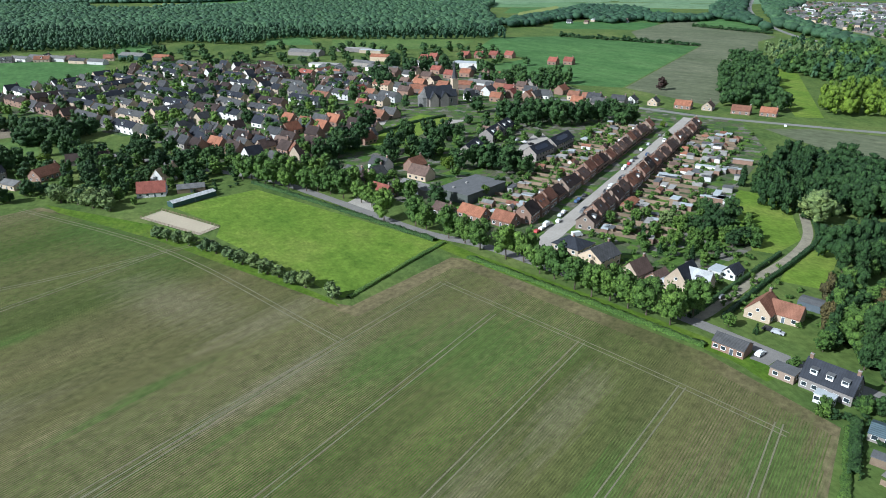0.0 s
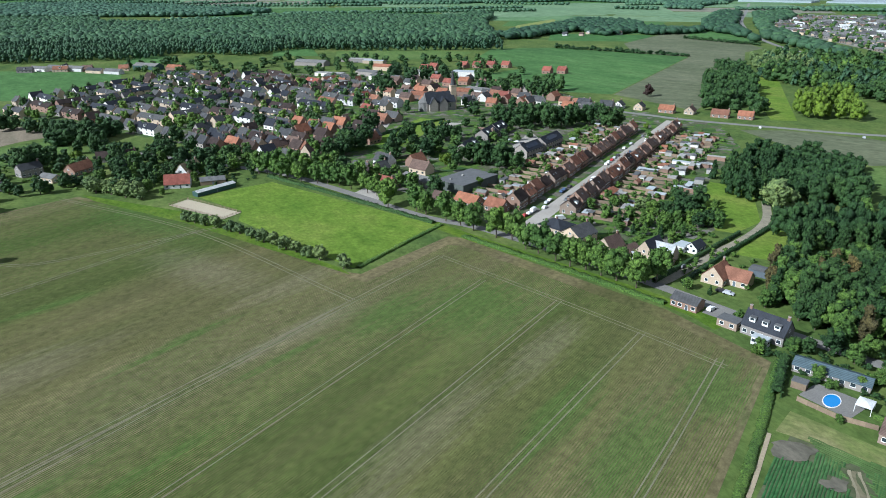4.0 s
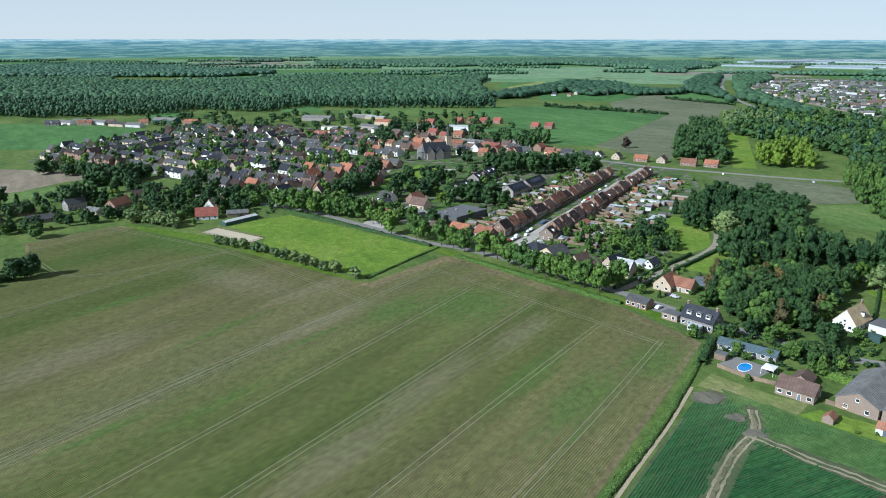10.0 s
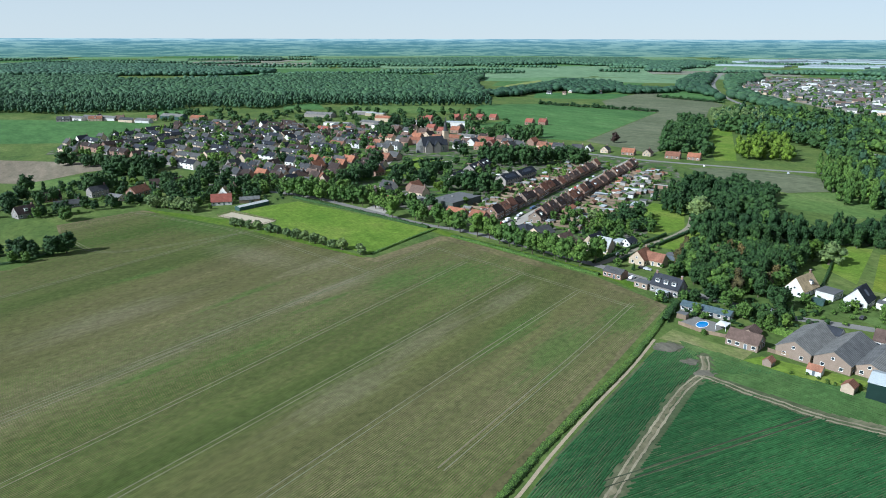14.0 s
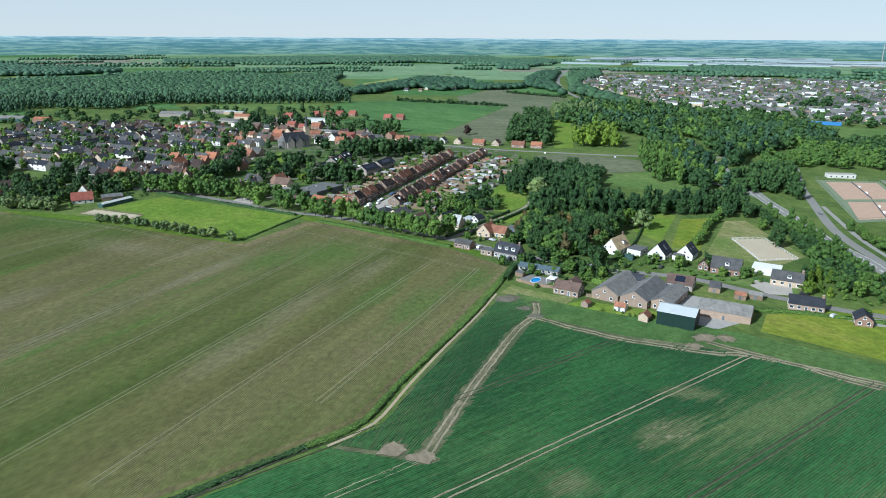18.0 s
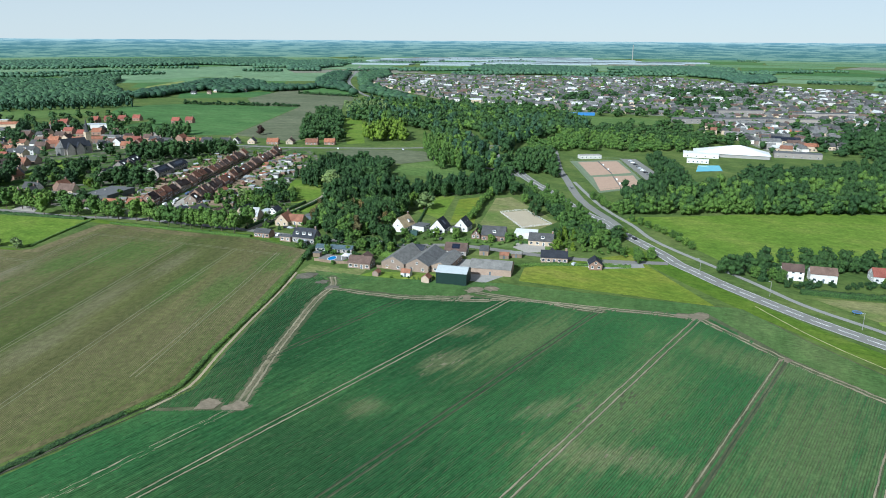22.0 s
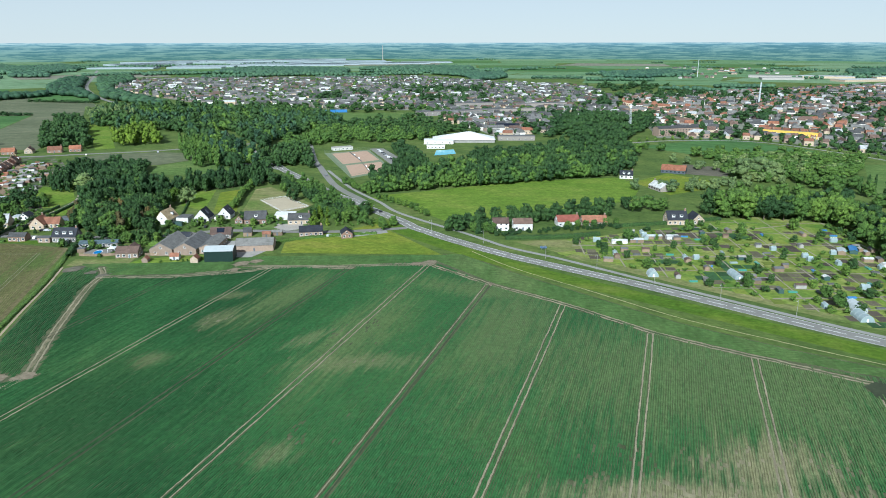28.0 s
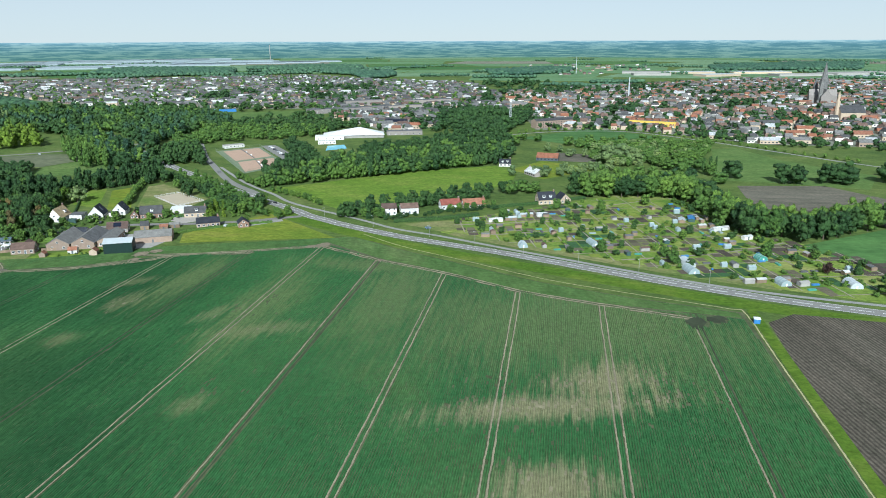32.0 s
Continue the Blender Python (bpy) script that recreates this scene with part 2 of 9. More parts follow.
M_CROP2 = field_mat("potato_crop_pale", [(0.3, (0.036, 0.074, 0.022)), (0.55, (0.05, 0.086, 0.026)), (0.8, (0.08, 0.1, 0.04))], 0.02, radians(-47), 3, 0.5)
M_CROPSOIL = field_mat("soil_between_ridges", [(0.3, (0.055, 0.075, 0.034)), (0.6, (0.085, 0.092, 0.05)), (0.8, (0.15, 0.135, 0.085))], 0.02, radians(-64.7), 5, 0.5, spots=(((0.32, 0.28, 0.18), THIN_SPOTS[:3], radians(25.3), 0.65), ((0.26, 0.23, 0.15), THIN_SPOTS[3:], radians(25.3), 0.5)))
M_SEEDLING = field_mat("seedlings", [(0.3, (0.035, 0.087, 0.011)), (0.45, (0.056, 0.095, 0.017)), (0.6, (0.089, 0.095, 0.032)), (0.75, (0.121, 0.110, 0.053))], 0.009, radians(-35), 9, 0.4, spots=(((0.21, 0.19, 0.12), PALE_SPOTS, radians(52), 0.3), ((0.08, 0.145, 0.03), LUSH_SPOTS, radians(52), 0.7)), speck=0.72)
M_DUST = plain("dusty_track_soil", (0.25, 0.22, 0.145), 0.95, 0.5, 0.06, 0.8)
M_TRACK2 = plain("pale_track_soil", (0.175, 0.165, 0.1), 0.95, 0.3, 0.1, 1.5)
M_TRACK3 = plain("gravel_and_grass", (0.25, 0.225, 0.165), 0.95, 0.4, 0.3, 2.0)
M_LANE = plain("grey_paving", (0.20, 0.19, 0.175), 0.9, 0.2, 0.15, 2.0)
M_CYCLE = plain("worn_asphalt", (0.27, 0.265, 0.25), 0.9, 0.15, 0.1, 2.0)
M_GRASS2 = field_mat("fresh_grass", [(0.3, (0.052, 0.104, 0.010)), (0.55, (0.080, 0.128, 0.014)), (0.75, (0.120, 0.148, 0.028))], 0.05, 0.5, 2, 0.8)
M_MEADOW2 = field_mat("plain_meadow", [(0.3, (0.065, 0.115, 0.03)), (0.55, (0.09, 0.14, 0.038)), (0.75, (0.12, 0.16, 0.05))], 0.03, 0.5, 2, 0.5)
M_YELLOW = field_mat("flowering_meadow", [(0.3, (0.09, 0.145, 0.016)), (0.55, (0.14, 0.17, 0.022)), (0.75, (0.19, 0.185, 0.04))], 0.04, 0.5, 2, 0.6)
M_DRY = field_mat("worn_grass", [(0.3, (0.09, 0.14, 0.03)), (0.5, (0.15, 0.16, 0.06)), (0.75, (0.24, 0.21, 0.11))], 0.05, 0.5, 2, 0.8)
M_DRY2 = field_mat("allotment_grass", [(0.3, (0.069, 0.138, 0.023)), (0.5, (0.138, 0.190, 0.034)), (0.65, (0.207, 0.218, 0.069)), (0.8, (0.196, 0.172, 0.103))], 0.06, 0.5, 1.5, 0.8)
M_SOIL2 = field_mat("brown_soil", [(0.3, (0.085, 0.08, 0.06)), (0.6, (0.12, 0.11, 0.085)), (0.8, (0.15, 0.14, 0.11))], 0.02, 0.4, 4, 0.6)
M_DARKSOIL = field_mat("ploughed_soil", [(0.3, (0.065, 0.056, 0.043)), (0.6, (0.10, 0.088, 0.068)), (0.8, (0.16, 0.14, 0.11))], 0.03, radians(-52), 5, 0.8, 1.5, 0.6, speck=0.72)
M_SAND2 = plain("tan_sand", (0.34, 0.28, 0.19), 0.95, 0.2, 0.1, 1.5)
M_STRAW = plain("dry_grass", (0.36, 0.34, 0.18), 0.95, 0.3, 0.3, 2.0)
M_CLAY = plain("red_clay", (0.42, 0.29, 0.21), 0.95, 0.12, 0.2, 2.0)
M_DARKGREEN2 = plain("green_apron", (0.17, 0.21, 0.13), 0.9, 0.2, 0.2, 2.0)
m_, nt_, b_ = material("pool_water", 0.05, 0.6)
b_.inputs["Base Color"].default_value = (0.03, 0.22, 0.55, 1)
M_POOL = m_
M_TURQ = plain("turquoise_water", (0.05, 0.42, 0.52), 0.1, 0.1, spec=0.5)
M_OCHRE = plain("yellow_panels", (0.62, 0.42, 0.08), 0.7, 0.15)
M_GLASSROOF = plain("greenhouse_glass", (0.27, 0.32, 0.34), 0.4, 0.12, 0.02, 0.2, 0.5)
M_OLIVE = field_mat("sparse_crop", [(0.3, (0.085, 0.1, 0.055)), (0.6, (0.115, 0.125, 0.075)), (0.8, (0.14, 0.14, 0.09))], 0.012, 0.9, 4, 0.2)
M_YELLOW2 = field_mat("far_hay_field", [(0.3, (0.14, 0.18, 0.05)), (0.6, (0.19, 0.21, 0.07)), (0.8, (0.22, 0.22, 0.09))], 0.01, 0.5, 3, 0.1)
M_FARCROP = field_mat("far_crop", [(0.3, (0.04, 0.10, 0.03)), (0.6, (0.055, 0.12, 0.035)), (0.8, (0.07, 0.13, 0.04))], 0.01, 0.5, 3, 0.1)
# self-lit backdrop colour: haze painted in, paling upwards, over streaks of woods and fields
m_ = bpy.data.materials.new("far_rim_glow")
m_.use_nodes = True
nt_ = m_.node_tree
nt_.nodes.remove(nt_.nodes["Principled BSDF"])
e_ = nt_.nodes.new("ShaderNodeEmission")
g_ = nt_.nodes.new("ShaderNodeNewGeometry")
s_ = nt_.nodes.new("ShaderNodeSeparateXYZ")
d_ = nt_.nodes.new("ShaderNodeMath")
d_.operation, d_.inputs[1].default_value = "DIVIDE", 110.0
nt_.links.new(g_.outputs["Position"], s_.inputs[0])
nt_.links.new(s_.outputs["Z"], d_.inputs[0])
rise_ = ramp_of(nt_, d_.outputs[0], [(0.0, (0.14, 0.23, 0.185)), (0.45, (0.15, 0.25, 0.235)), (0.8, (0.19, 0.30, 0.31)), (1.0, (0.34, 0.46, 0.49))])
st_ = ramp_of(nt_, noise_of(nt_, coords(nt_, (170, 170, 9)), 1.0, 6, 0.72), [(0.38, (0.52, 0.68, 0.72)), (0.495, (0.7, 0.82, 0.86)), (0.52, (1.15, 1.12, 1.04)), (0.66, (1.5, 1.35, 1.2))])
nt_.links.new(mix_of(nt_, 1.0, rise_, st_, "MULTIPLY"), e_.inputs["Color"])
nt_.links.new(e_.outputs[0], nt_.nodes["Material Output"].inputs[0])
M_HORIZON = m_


def gardens_mat(name):
    """Plots of lawn, shrubs, paving and bare soil side by side."""
    m, nt, b = material(name, 0.95, 0.1)
    vor = nt.nodes.new("ShaderNodeTexVoronoi")
    vor.distance, vor.inputs["Scale"].default_value = "CHEBYCHEV", 0.2
    nt.links.new(coords(nt, (1, 1, 1), radians(52)), vor.inputs["Vector"])
    sep = nt.nodes.new("ShaderNodeSeparateColor")
    nt.links.new(vor.outputs["Color"], sep.inputs[0])
    c = ramp_of(nt, sep.outputs[0], [(0.0, (0.06, 0.12, 0.025)), (0.22, (0.10, 0.16, 0.03)), (0.38, (0.04, 0.08, 0.025)), (0.52, (0.10, 0.105, 0.06)), (0.64, (0.06, 0.105, 0.03)), (0.84, (0.12, 0.11, 0.08)), (0.95, (0.17, 0.165, 0.14))])
    f = noise_of(nt, coords(nt), 0.7, 4, 0.65)
    nt.links.new(mix_of(nt, 0.7, c, ramp_of(nt, f, [(0.3, (0.5, 0.5, 0.5)), (0.7, (1.4, 1.4, 1.4))]), "MULTIPLY"), b.inputs["Base Color"])
    return m


M_GARDENS = gardens_mat("garden_plots")
M_HALL = plain("dark_grey_cladding", (0.09, 0.10, 0.09), 0.7, 0.2, 0.3, 3.0)
M_THIN = field_mat("thin_crop_soil", [(0.3, (0.085, 0.085, 0.045)), (0.6, (0.15, 0.135, 0.085)), (0.8, (0.22, 0.19, 0.13))], 0.05, radians(25.3), 6, 0.5)
# ---- small builders ----
def mesh_of(name, verts, faces, mats):
    me = bpy.data.meshes.new(name)
    me.from_pydata(verts, [], faces)
    for m in mats if isinstance(mats, (list, tuple)) else [mats]:
        me.materials.append(m)
    me.update()
    return me


def sheet(name, corners, z, mat, label, category, kind="structure"):
    """A level piece of ground with the given corners."""
    me = mesh_of(name, [(x, y, z) for x, y in corners], [tuple(range(len(corners)))], mat)
    if me.polygons[0].normal.z < 0:
        me.flip_normals()
    return tagged(new(name, me), label, category, "", kind)


def smooth_line(pts, step=6.0):
    """A Catmull-Rom line through pts."""
    P = [Vector((*p, 0)) for p in pts]
    P = [P[0] * 2 - P[1]] + P + [P[-1] * 2 - P[-2]]
    out = []
    for a, b, c, d in zip(P, P[1:], P[2:], P[3:]):
        n = max(1, int((c - b).length / step))
        for k in range(n):
            t = k / n
            out.append(0.5 * (2 * b + (c - a) * t + (2 * a - 5 * b + 4 * c - d) * t * t + (3 * b - a - 3 * c + d) * t ** 3))
    return out + [P[-2]]


def side_line(line, off):
    out = []
    for i, p in enumerate(line):
        d = (line[min(i + 1, len(line) - 1)] - line[max(i - 1, 0)]).normalized()
        out.append(p + Vector((d.y, -d.x, 0)) * off)
    return out


def ribbon_data(pts, width, z, step=6.0, shift=0.0):
    line = smooth_line(pts, step)
    l, r = side_line(line, shift - width / 2), side_line(line, shift + width / 2)
    v = [(p.x, p.y, z) for p in l] + [(p.x, p.y, z) for p in r]
    n = len(line)
    return v, [(i, n + i, n + i + 1, i + 1) for i in range(n - 1)]


def rough_ribbon(name, pts, width, z, mat, label, category, jag=0.45, shift=0.0, seed=1):
    """A strip with ragged, uneven edges."""
    rnd = random.Random(seed)
    line = smooth_line(pts, 1.5)
    l, r, wob = [], [], 0.0
    for i, p in enumerate(line):
        d = (line[min(i + 1, len(line) - 1)] - line[max(i - 1, 0)]).normalized()
        n = Vector((d.y, -d.x, 0))
        wob = 0.8 * wob + rnd.uniform(-jag, jag) * width * 0.4
        l.append(p + n * (shift + wob - width / 2 * rnd.uniform(1 - jag, 1 + jag)))
        r.append(p + n * (shift + wob + width / 2 * rnd.uniform(1 - jag, 1 + jag)))
    n = len(line)
    v = [(p.x, p.y, z) for p in (*l, *r)]
    return tagged(new(name, mesh_of(name, v, [(i, n + i, n + i + 1, i + 1) for i in range(n - 1)], mat)), label, category, "", "structure")


def ribbon(name, pts, width, z, mat, label, category, shift=0.0, kind="structure"):
    v, f = ribbon_data(pts, width, z, 6.0, shift)
    return tagged(new(name, mesh_of(name, v, f, mat)), label, category, "", kind)



def clip_rows(poly, angle, spacing, first=None, last=None):
    """Row lines at an angle inside a polygon: offset across, start and end along."""
    u = (math.cos(angle), math.sin(angle))
    P = [(x * u[0] + y * u[1], x * u[1] - y * u[0]) for x, y in poly]
    lo, hi = min(p[1] for p in P), max(p[1] for p in P)
    rows = []
    d = math.ceil(lo / spacing) * spacing
    while d < hi:
        cut = []
        for (a, da), (b, db) in zip(P, P[1:] + P[:1]):
            if (da - d) * (db - d) < 0:
                cut.append(a + (b - a) * (d - da) / (db - da))
        cut.sort()
        rows += [(d, s, e) for s, e in zip(cut[::2], cut[1::2]) if e - s > 2]
        d += spacing
    return rows, u


def crop_rows(name, poly, angle, spacing, width, height, mat, label, seg=7.0, base=0.05, wheels=(), thin=(), clear=()):
    """Planted ridges as one mesh: uneven in width and height, broken by the wheel tracks."""
    rnd = random.Random(7)
    rows, u = clip_rows(poly, angle, spacing)
    v, f = [], []
    bare = set()
    for line, half in clear:
        for p in smooth_line(line, 0.5):
            n = int(half + 0.5)
            bare.update((int(p.x // 1 + i), int(p.y // 1 + j)) for i in range(-n, n + 1) for j in range(-n, n + 1) if i * i + j * j <= half * half)
    for d, s, e in rows:
        if any(abs(abs(d - w) - 1.1) < 0.55 for w in wheels):
            continue
        n = max(1, int((e - s) / seg))
        start = len(v)
        for k in range(n + 1):
            a = s + (e - s) * k / n
            wj, hj, dj = width * rnd.uniform(0.7, 1.18), height * rnd.uniform(0.4, 1.3), d + rnd.uniform(-0.06, 0.06)
            for off, z in ((-wj / 2, base), (-wj * 0.2, base + hj), (wj * 0.22, base + hj * 0.95), (wj / 2, base)):
                q = dj + off
                v.append((a * u[0] + q * u[1], a * u[1] - q * u[0], z))
        for k in range(n):
            b = start + 4 * k
            q = ((v[b + 1][0] + v[b + 5][0]) / 2, (v[b + 1][1] + v[b + 5][1]) / 2)
            if bare and (int(q[0] // 1), int(q[1] // 1)) in bare:
                continue
            if thin and rnd.random() < 0.12 + 0.12 * math.sin(q[0] * 0.31 + 2 * math.sin(q[1] * 0.23)) and any(inside(q[0] + rnd.gauss(0, 6), q[1] + rnd.gauss(0, 6), t) for t in thin):
                continue
            f += [(b, b + 1, b + 5, b + 4), (b + 1, b + 2, b + 6, b + 5), (b + 2, b + 3, b + 7, b + 6)]
    me = mesh_of(name, v, f, mat)
    return tagged(new(name, me), label, "crop", "", "stuff")


# ---- trees ----
bm_ = bmesh.new()
bmesh.ops.create_icosphere(bm_, subdivisions=1, radius=1.0)
ICO_V = np.array([v.co[:] for v in bm_.verts])
ICO_F = np.array([[v.index for v in f.verts] for f in bm_.faces])
bm_.free()


def turns(rng, n):
    """n random rotations."""
    q = rng.normal(size=(n, 4))
    q /= np.linalg.norm(q, axis=1)[:, None]
    w, x, y, z = q.T
    return np.stack([np.stack([1 - 2 * (y * y + z * z), 2 * (x * y - z * w), 2 * (x * z + y * w)], -1),
                     np.stack([2 * (x * y + z * w), 1 - 2 * (x * x + z * z), 2 * (y * z - x * w)], -1),
                     np.stack([2 * (x * z - y * w), 2 * (y * z + x * w), 1 - 2 * (x * x + y * y)], -1)], 1)


LEAF = np.array([(-0.5, -0.3, 0.0), (0.35, -0.5, 0.12), (0.5, 0.3, -0.06), (-0.2, 0.5, 0.1)])


def crown_data(seed, lobes, leaves, size, shape="round"):
    """A crown within radius 1 and height 2 round its middle: rough lobes that carry loose sprays of leaves. Triangles and five-sided sprays."""
    rng = np.random.default_rng(seed)
    cs, rs = [], []
    for k in range(lobes):
        a, h = rng.uniform(0, 2 * np.pi), rng.uniform(-0.75, 0.85)
        if shape == "cone":
            h = rng.uniform(-0.95, 0.95)
            far, r = 0.62 * (1 - h) / 2 * rng.uniform(0.4, 1.0), 0.14 + 0.26 * (1 - h) / 2
        elif shape == "tall":
            h = rng.uniform(-0.85, 0.85)
            far, r = 0.55 * math.sqrt(1 - 0.8 * h * h) * rng.uniform(0.3, 1.0), rng.uniform(0.26, 0.42) * min(1.0, (9 / lobes) ** 0.3)
        else:
            far, r = 0.76 * math.sqrt(max(0.05, 1 - h * h)) * rng.uniform(0.45, 1.0), rng.uniform(0.32, 0.5) * min(1.0, (9 / lobes) ** 0.38)
        cs.append((far * np.cos(a), far * np.sin(a), h * 0.8))
        rs.append(r)
    cs, rs = np.array(cs), np.array(rs)
    if lobes > 1:
        cs[0], rs[0] = (0, 0, -0.1), 0.62
        if shape != "round":
            cs[0], rs[0], cs[1], rs[1] = (0, 0, -0.45), 0.5, (0.03, 0, 0.1), 0.42
    V, T = [], []
    n = 0
    for c, r in zip(cs, rs):
        bump = rng.uniform(0.72, 1.12, (len(ICO_V), 1))
        V.append(c + ICO_V * bump * r * np.array([1, 1, 0.85]))
        T.append(ICO_F + n)
        n += len(ICO_V)
    pick = rng.integers(0, lobes, leaves)
    d = rng.normal(size=(leaves, 3))
    d[:, 2] += 0.25
    d /= np.linalg.norm(d, axis=1)[:, None]
    at = cs[pick] + d * rs[pick][:, None] * rng.uniform(0.85, 1.22, (leaves, 1)) * np.array([1, 1, 0.85])
    R = turns(rng, leaves)
    pts = at[:, None] + np.einsum("nij,kj->nki", R, LEAF) * (size * rng.uniform(0.6, 1.3, (leaves, 1, 1)))
    V.append(pts.reshape(-1, 3))
    Q = (np.arange(leaves * 4).reshape(-1, 4) + n)
    return np.concatenate(V), np.concatenate(T), Q


def poly_mesh(name, V, parts, mats):
    """A mesh from arrays of faces, each array with one number of corners; the first array is shaded smooth."""
    me = bpy.data.meshes.new(name)
    loops = np.concatenate([p.ravel() for p in parts])
    sizes = np.concatenate([np.full(len(p), p.shape[1]) for p in parts])
    me.vertices.add(len(V))
    me.vertices.foreach_set("co", V.astype(np.float32).ravel())
    me.loops.add(len(loops))
    me.loops.foreach_set("vertex_index", loops.astype(np.int32))
    me.polygons.add(len(sizes))
    me.polygons.foreach_set("loop_start", np.concatenate([[0], np.cumsum(sizes)[:-1]]).astype(np.int32))
    soft_ = np.zeros(len(sizes), dtype=bool)
    soft_[:len(parts[0])] = True
    me.polygons.foreach_set("use_smooth", soft_)
    me.update(calc_edges=True)
    for m in mats:
        me.materials.append(m)
    return me


def tube(points, radii, sides=6):
    """Verts and faces of a tapered tube."""
    v, f = [], []
    for k, (p, r) in enumerate(zip(points, radii)):
        for s in range(sides):
            a = 2 * math.pi * s / sides
            v.append((p[0] + r * math.cos(a), p[1] + r * math.sin(a), p[2]))
        if k:
            b = sides * (k - 1)
            f += [(b + s, b + (s + 1) % sides, b + sides + (s + 1) % sides, b + sides + s) for s in range(sides)]
    f.append(tuple(range(len(v) - sides, len(v))))
    return v, f


def trunk_mesh(seed, clear, top, radius, limbs=5, spread=0.5):
    rnd = random.Random(seed)
    v, f = tube([(0, 0, -0.1), (rnd.uniform(-.1, .1), rnd.uniform(-.1, .1), clear * 0.6), (rnd.uniform(-.3, .3), rnd.uniform(-.3, .3), clear + (top - clear) * 0.4), (rnd.uniform(-.3, .3), rnd.uniform(-.3, .3), top)],
                [radius * 1.35, radius, radius * 0.65, radius * 0.15])
    for k in range(limbs):
        a = 2 * math.pi * (k + rnd.random() * 0.7) / limbs
        z0 = clear + (top - clear) * rnd.uniform(0.0, 0.35)
        out, up = (top - clear) * spread * rnd.uniform(0.6, 1.0), (top - clear) * rnd.uniform(0.25, 0.5)
        vv, ff = tube([(0, 0, z0), (out * 0.5 * math.cos(a), out * 0.5 * math.sin(a), z0 + up * 0.6), (out * math.cos(a), out * math.sin(a), z0 + up)], [radius * 0.5, radius * 0.32, radius * 0.08], 5)
        f += [tuple(i + len(v) for i in q) for q in ff]
        v += vv
    return mesh_of("trunk", v, f, M_BARK)


SPECIES = {}


def species(key, count, shape, lobes, leaves, size, clear, height, radius, mat, trunk_r):
    made = []
    for k in range(count):
        V, T, Q = crown_data(hash_of(key) + k, lobes, leaves, size, shape)
        half = (height - clear) / 2 * 1.12
        V = V * np.array([radius, radius, half / 0.95])
        V[:, 2] += height - half * 0.98
        made.append((trunk_mesh(k + 3, clear, height * 0.85, trunk_r, 5, 0.35), poly_mesh("crown", V, [T, Q], [mat])))
    SPECIES[key] = made


def hash_of(key):
    return sum(ord(c) * (i + 3) for i, c in enumerate(key))


species("street", 5, "round", 30, 440, 0.15, 2.2, 11.5, 4.8, LEAVES[0], 0.20)
species("deep", 5, "round", 32, 440, 0.14, 1.6, 14.0, 6.4, LEAVES[1], 0.30)
species("fresh", 4, "round", 28, 400, 0.16, 1.0, 10.0, 5.0, LEAVES[0], 0.24)
species("tall", 5, "tall", 30, 420, 0.15, 2.0, 18.0, 5.6, LEAVES[1], 0.26)
species("poplar", 4, "tall", 28, 400, 0.15, 2.5, 20.0, 4.4, LEAVES[0], 0.28)
species("willow", 4, "round", 16, 300, 0.2, 0.5, 4.4, 2.7, LEAVES[2], 0.30)
species("bush", 4, "round", 8, 200, 0.36, 0.1, 2.8, 2.0, LEAVES[0], 0.10)
species("bright", 3, "round", 22, 340, 0.19, 1.2, 9.0, 4.6, LEAVES[3], 0.22)
species("copper", 2, "round", 22, 340, 0.19, 1.2, 10.0, 4.8, LEAVES[4], 0.25)
species("rusty", 2, "tall", 16, 360, 0.2, 1.6, 15.0, 4.2, LEAVES[5], 0.22)
species("conifer", 3, "cone", 18, 420, 0.22, 0.4, 12.0, 4.0, LEAVES[1], 0.22)
species("goldcone", 2, "cone", 16, 380, 0.24, 0.3, 7.0, 2.8, LEAVES[3], 0.15)

TREE_WORDS = {
    "street": ("street_tree", "leafy green street tree with a clear trunk beside the lane", "trees along the lane"),
    "deep": ("broad_tree", "broad dark green tree with a dense uneven crown", "broad trees"),
    "fresh": ("garden_tree", "round fresh green garden tree", "garden trees"),
    "tall": ("wood_tree", "tall dark green tree at the edge of a wood", "tall wood trees"),
    "poplar": ("poplar", "tall slender green poplar", "poplars"),
    "willow": ("pollard_willow", "low grey-green pollard willow with a round head", "pollard willows"),
    "bush": ("shrub", "low green leafy garden shrub", "shrubs"),
    "bright": ("tree", "bright yellow-green tree standing out among darker ones", "yellow-green trees"),
    "copper": ("copper_beech", "dark purple copper beech with a round crown", "copper beeches"),
    "rusty": ("tree", "thin rust-brown half-bare tree in the wood", "rust-brown trees"),
    "conifer": ("conifer", "dark green conical conifer", "conifers"),
    "goldcone": ("conifer", "yellow-green conical garden conifer", "conifers"),
}
tree_rnd = random.Random(11)


def tree(kind, x, y, scale=1.0, wide=1.0):
    trunk, crown = tree_rnd.choice(SPECIES[kind])
    name, label, group = TREE_WORDS[kind]
    s = scale * tree_rnd.uniform(0.88, 1.12)
    ob = tagged(new(name, trunk), label, name.replace("_", " ") if kind not in ("rusty", "bright") else "tree", group)
    ob.matrix_world = pose(x, y, 0, 0, 0, tree_rnd.uniform(0, 360)) @ Matrix.Diagonal((s * wide, s * wide, s, 1))
    c = new("crown", crown)
    c.parent = ob
    return ob


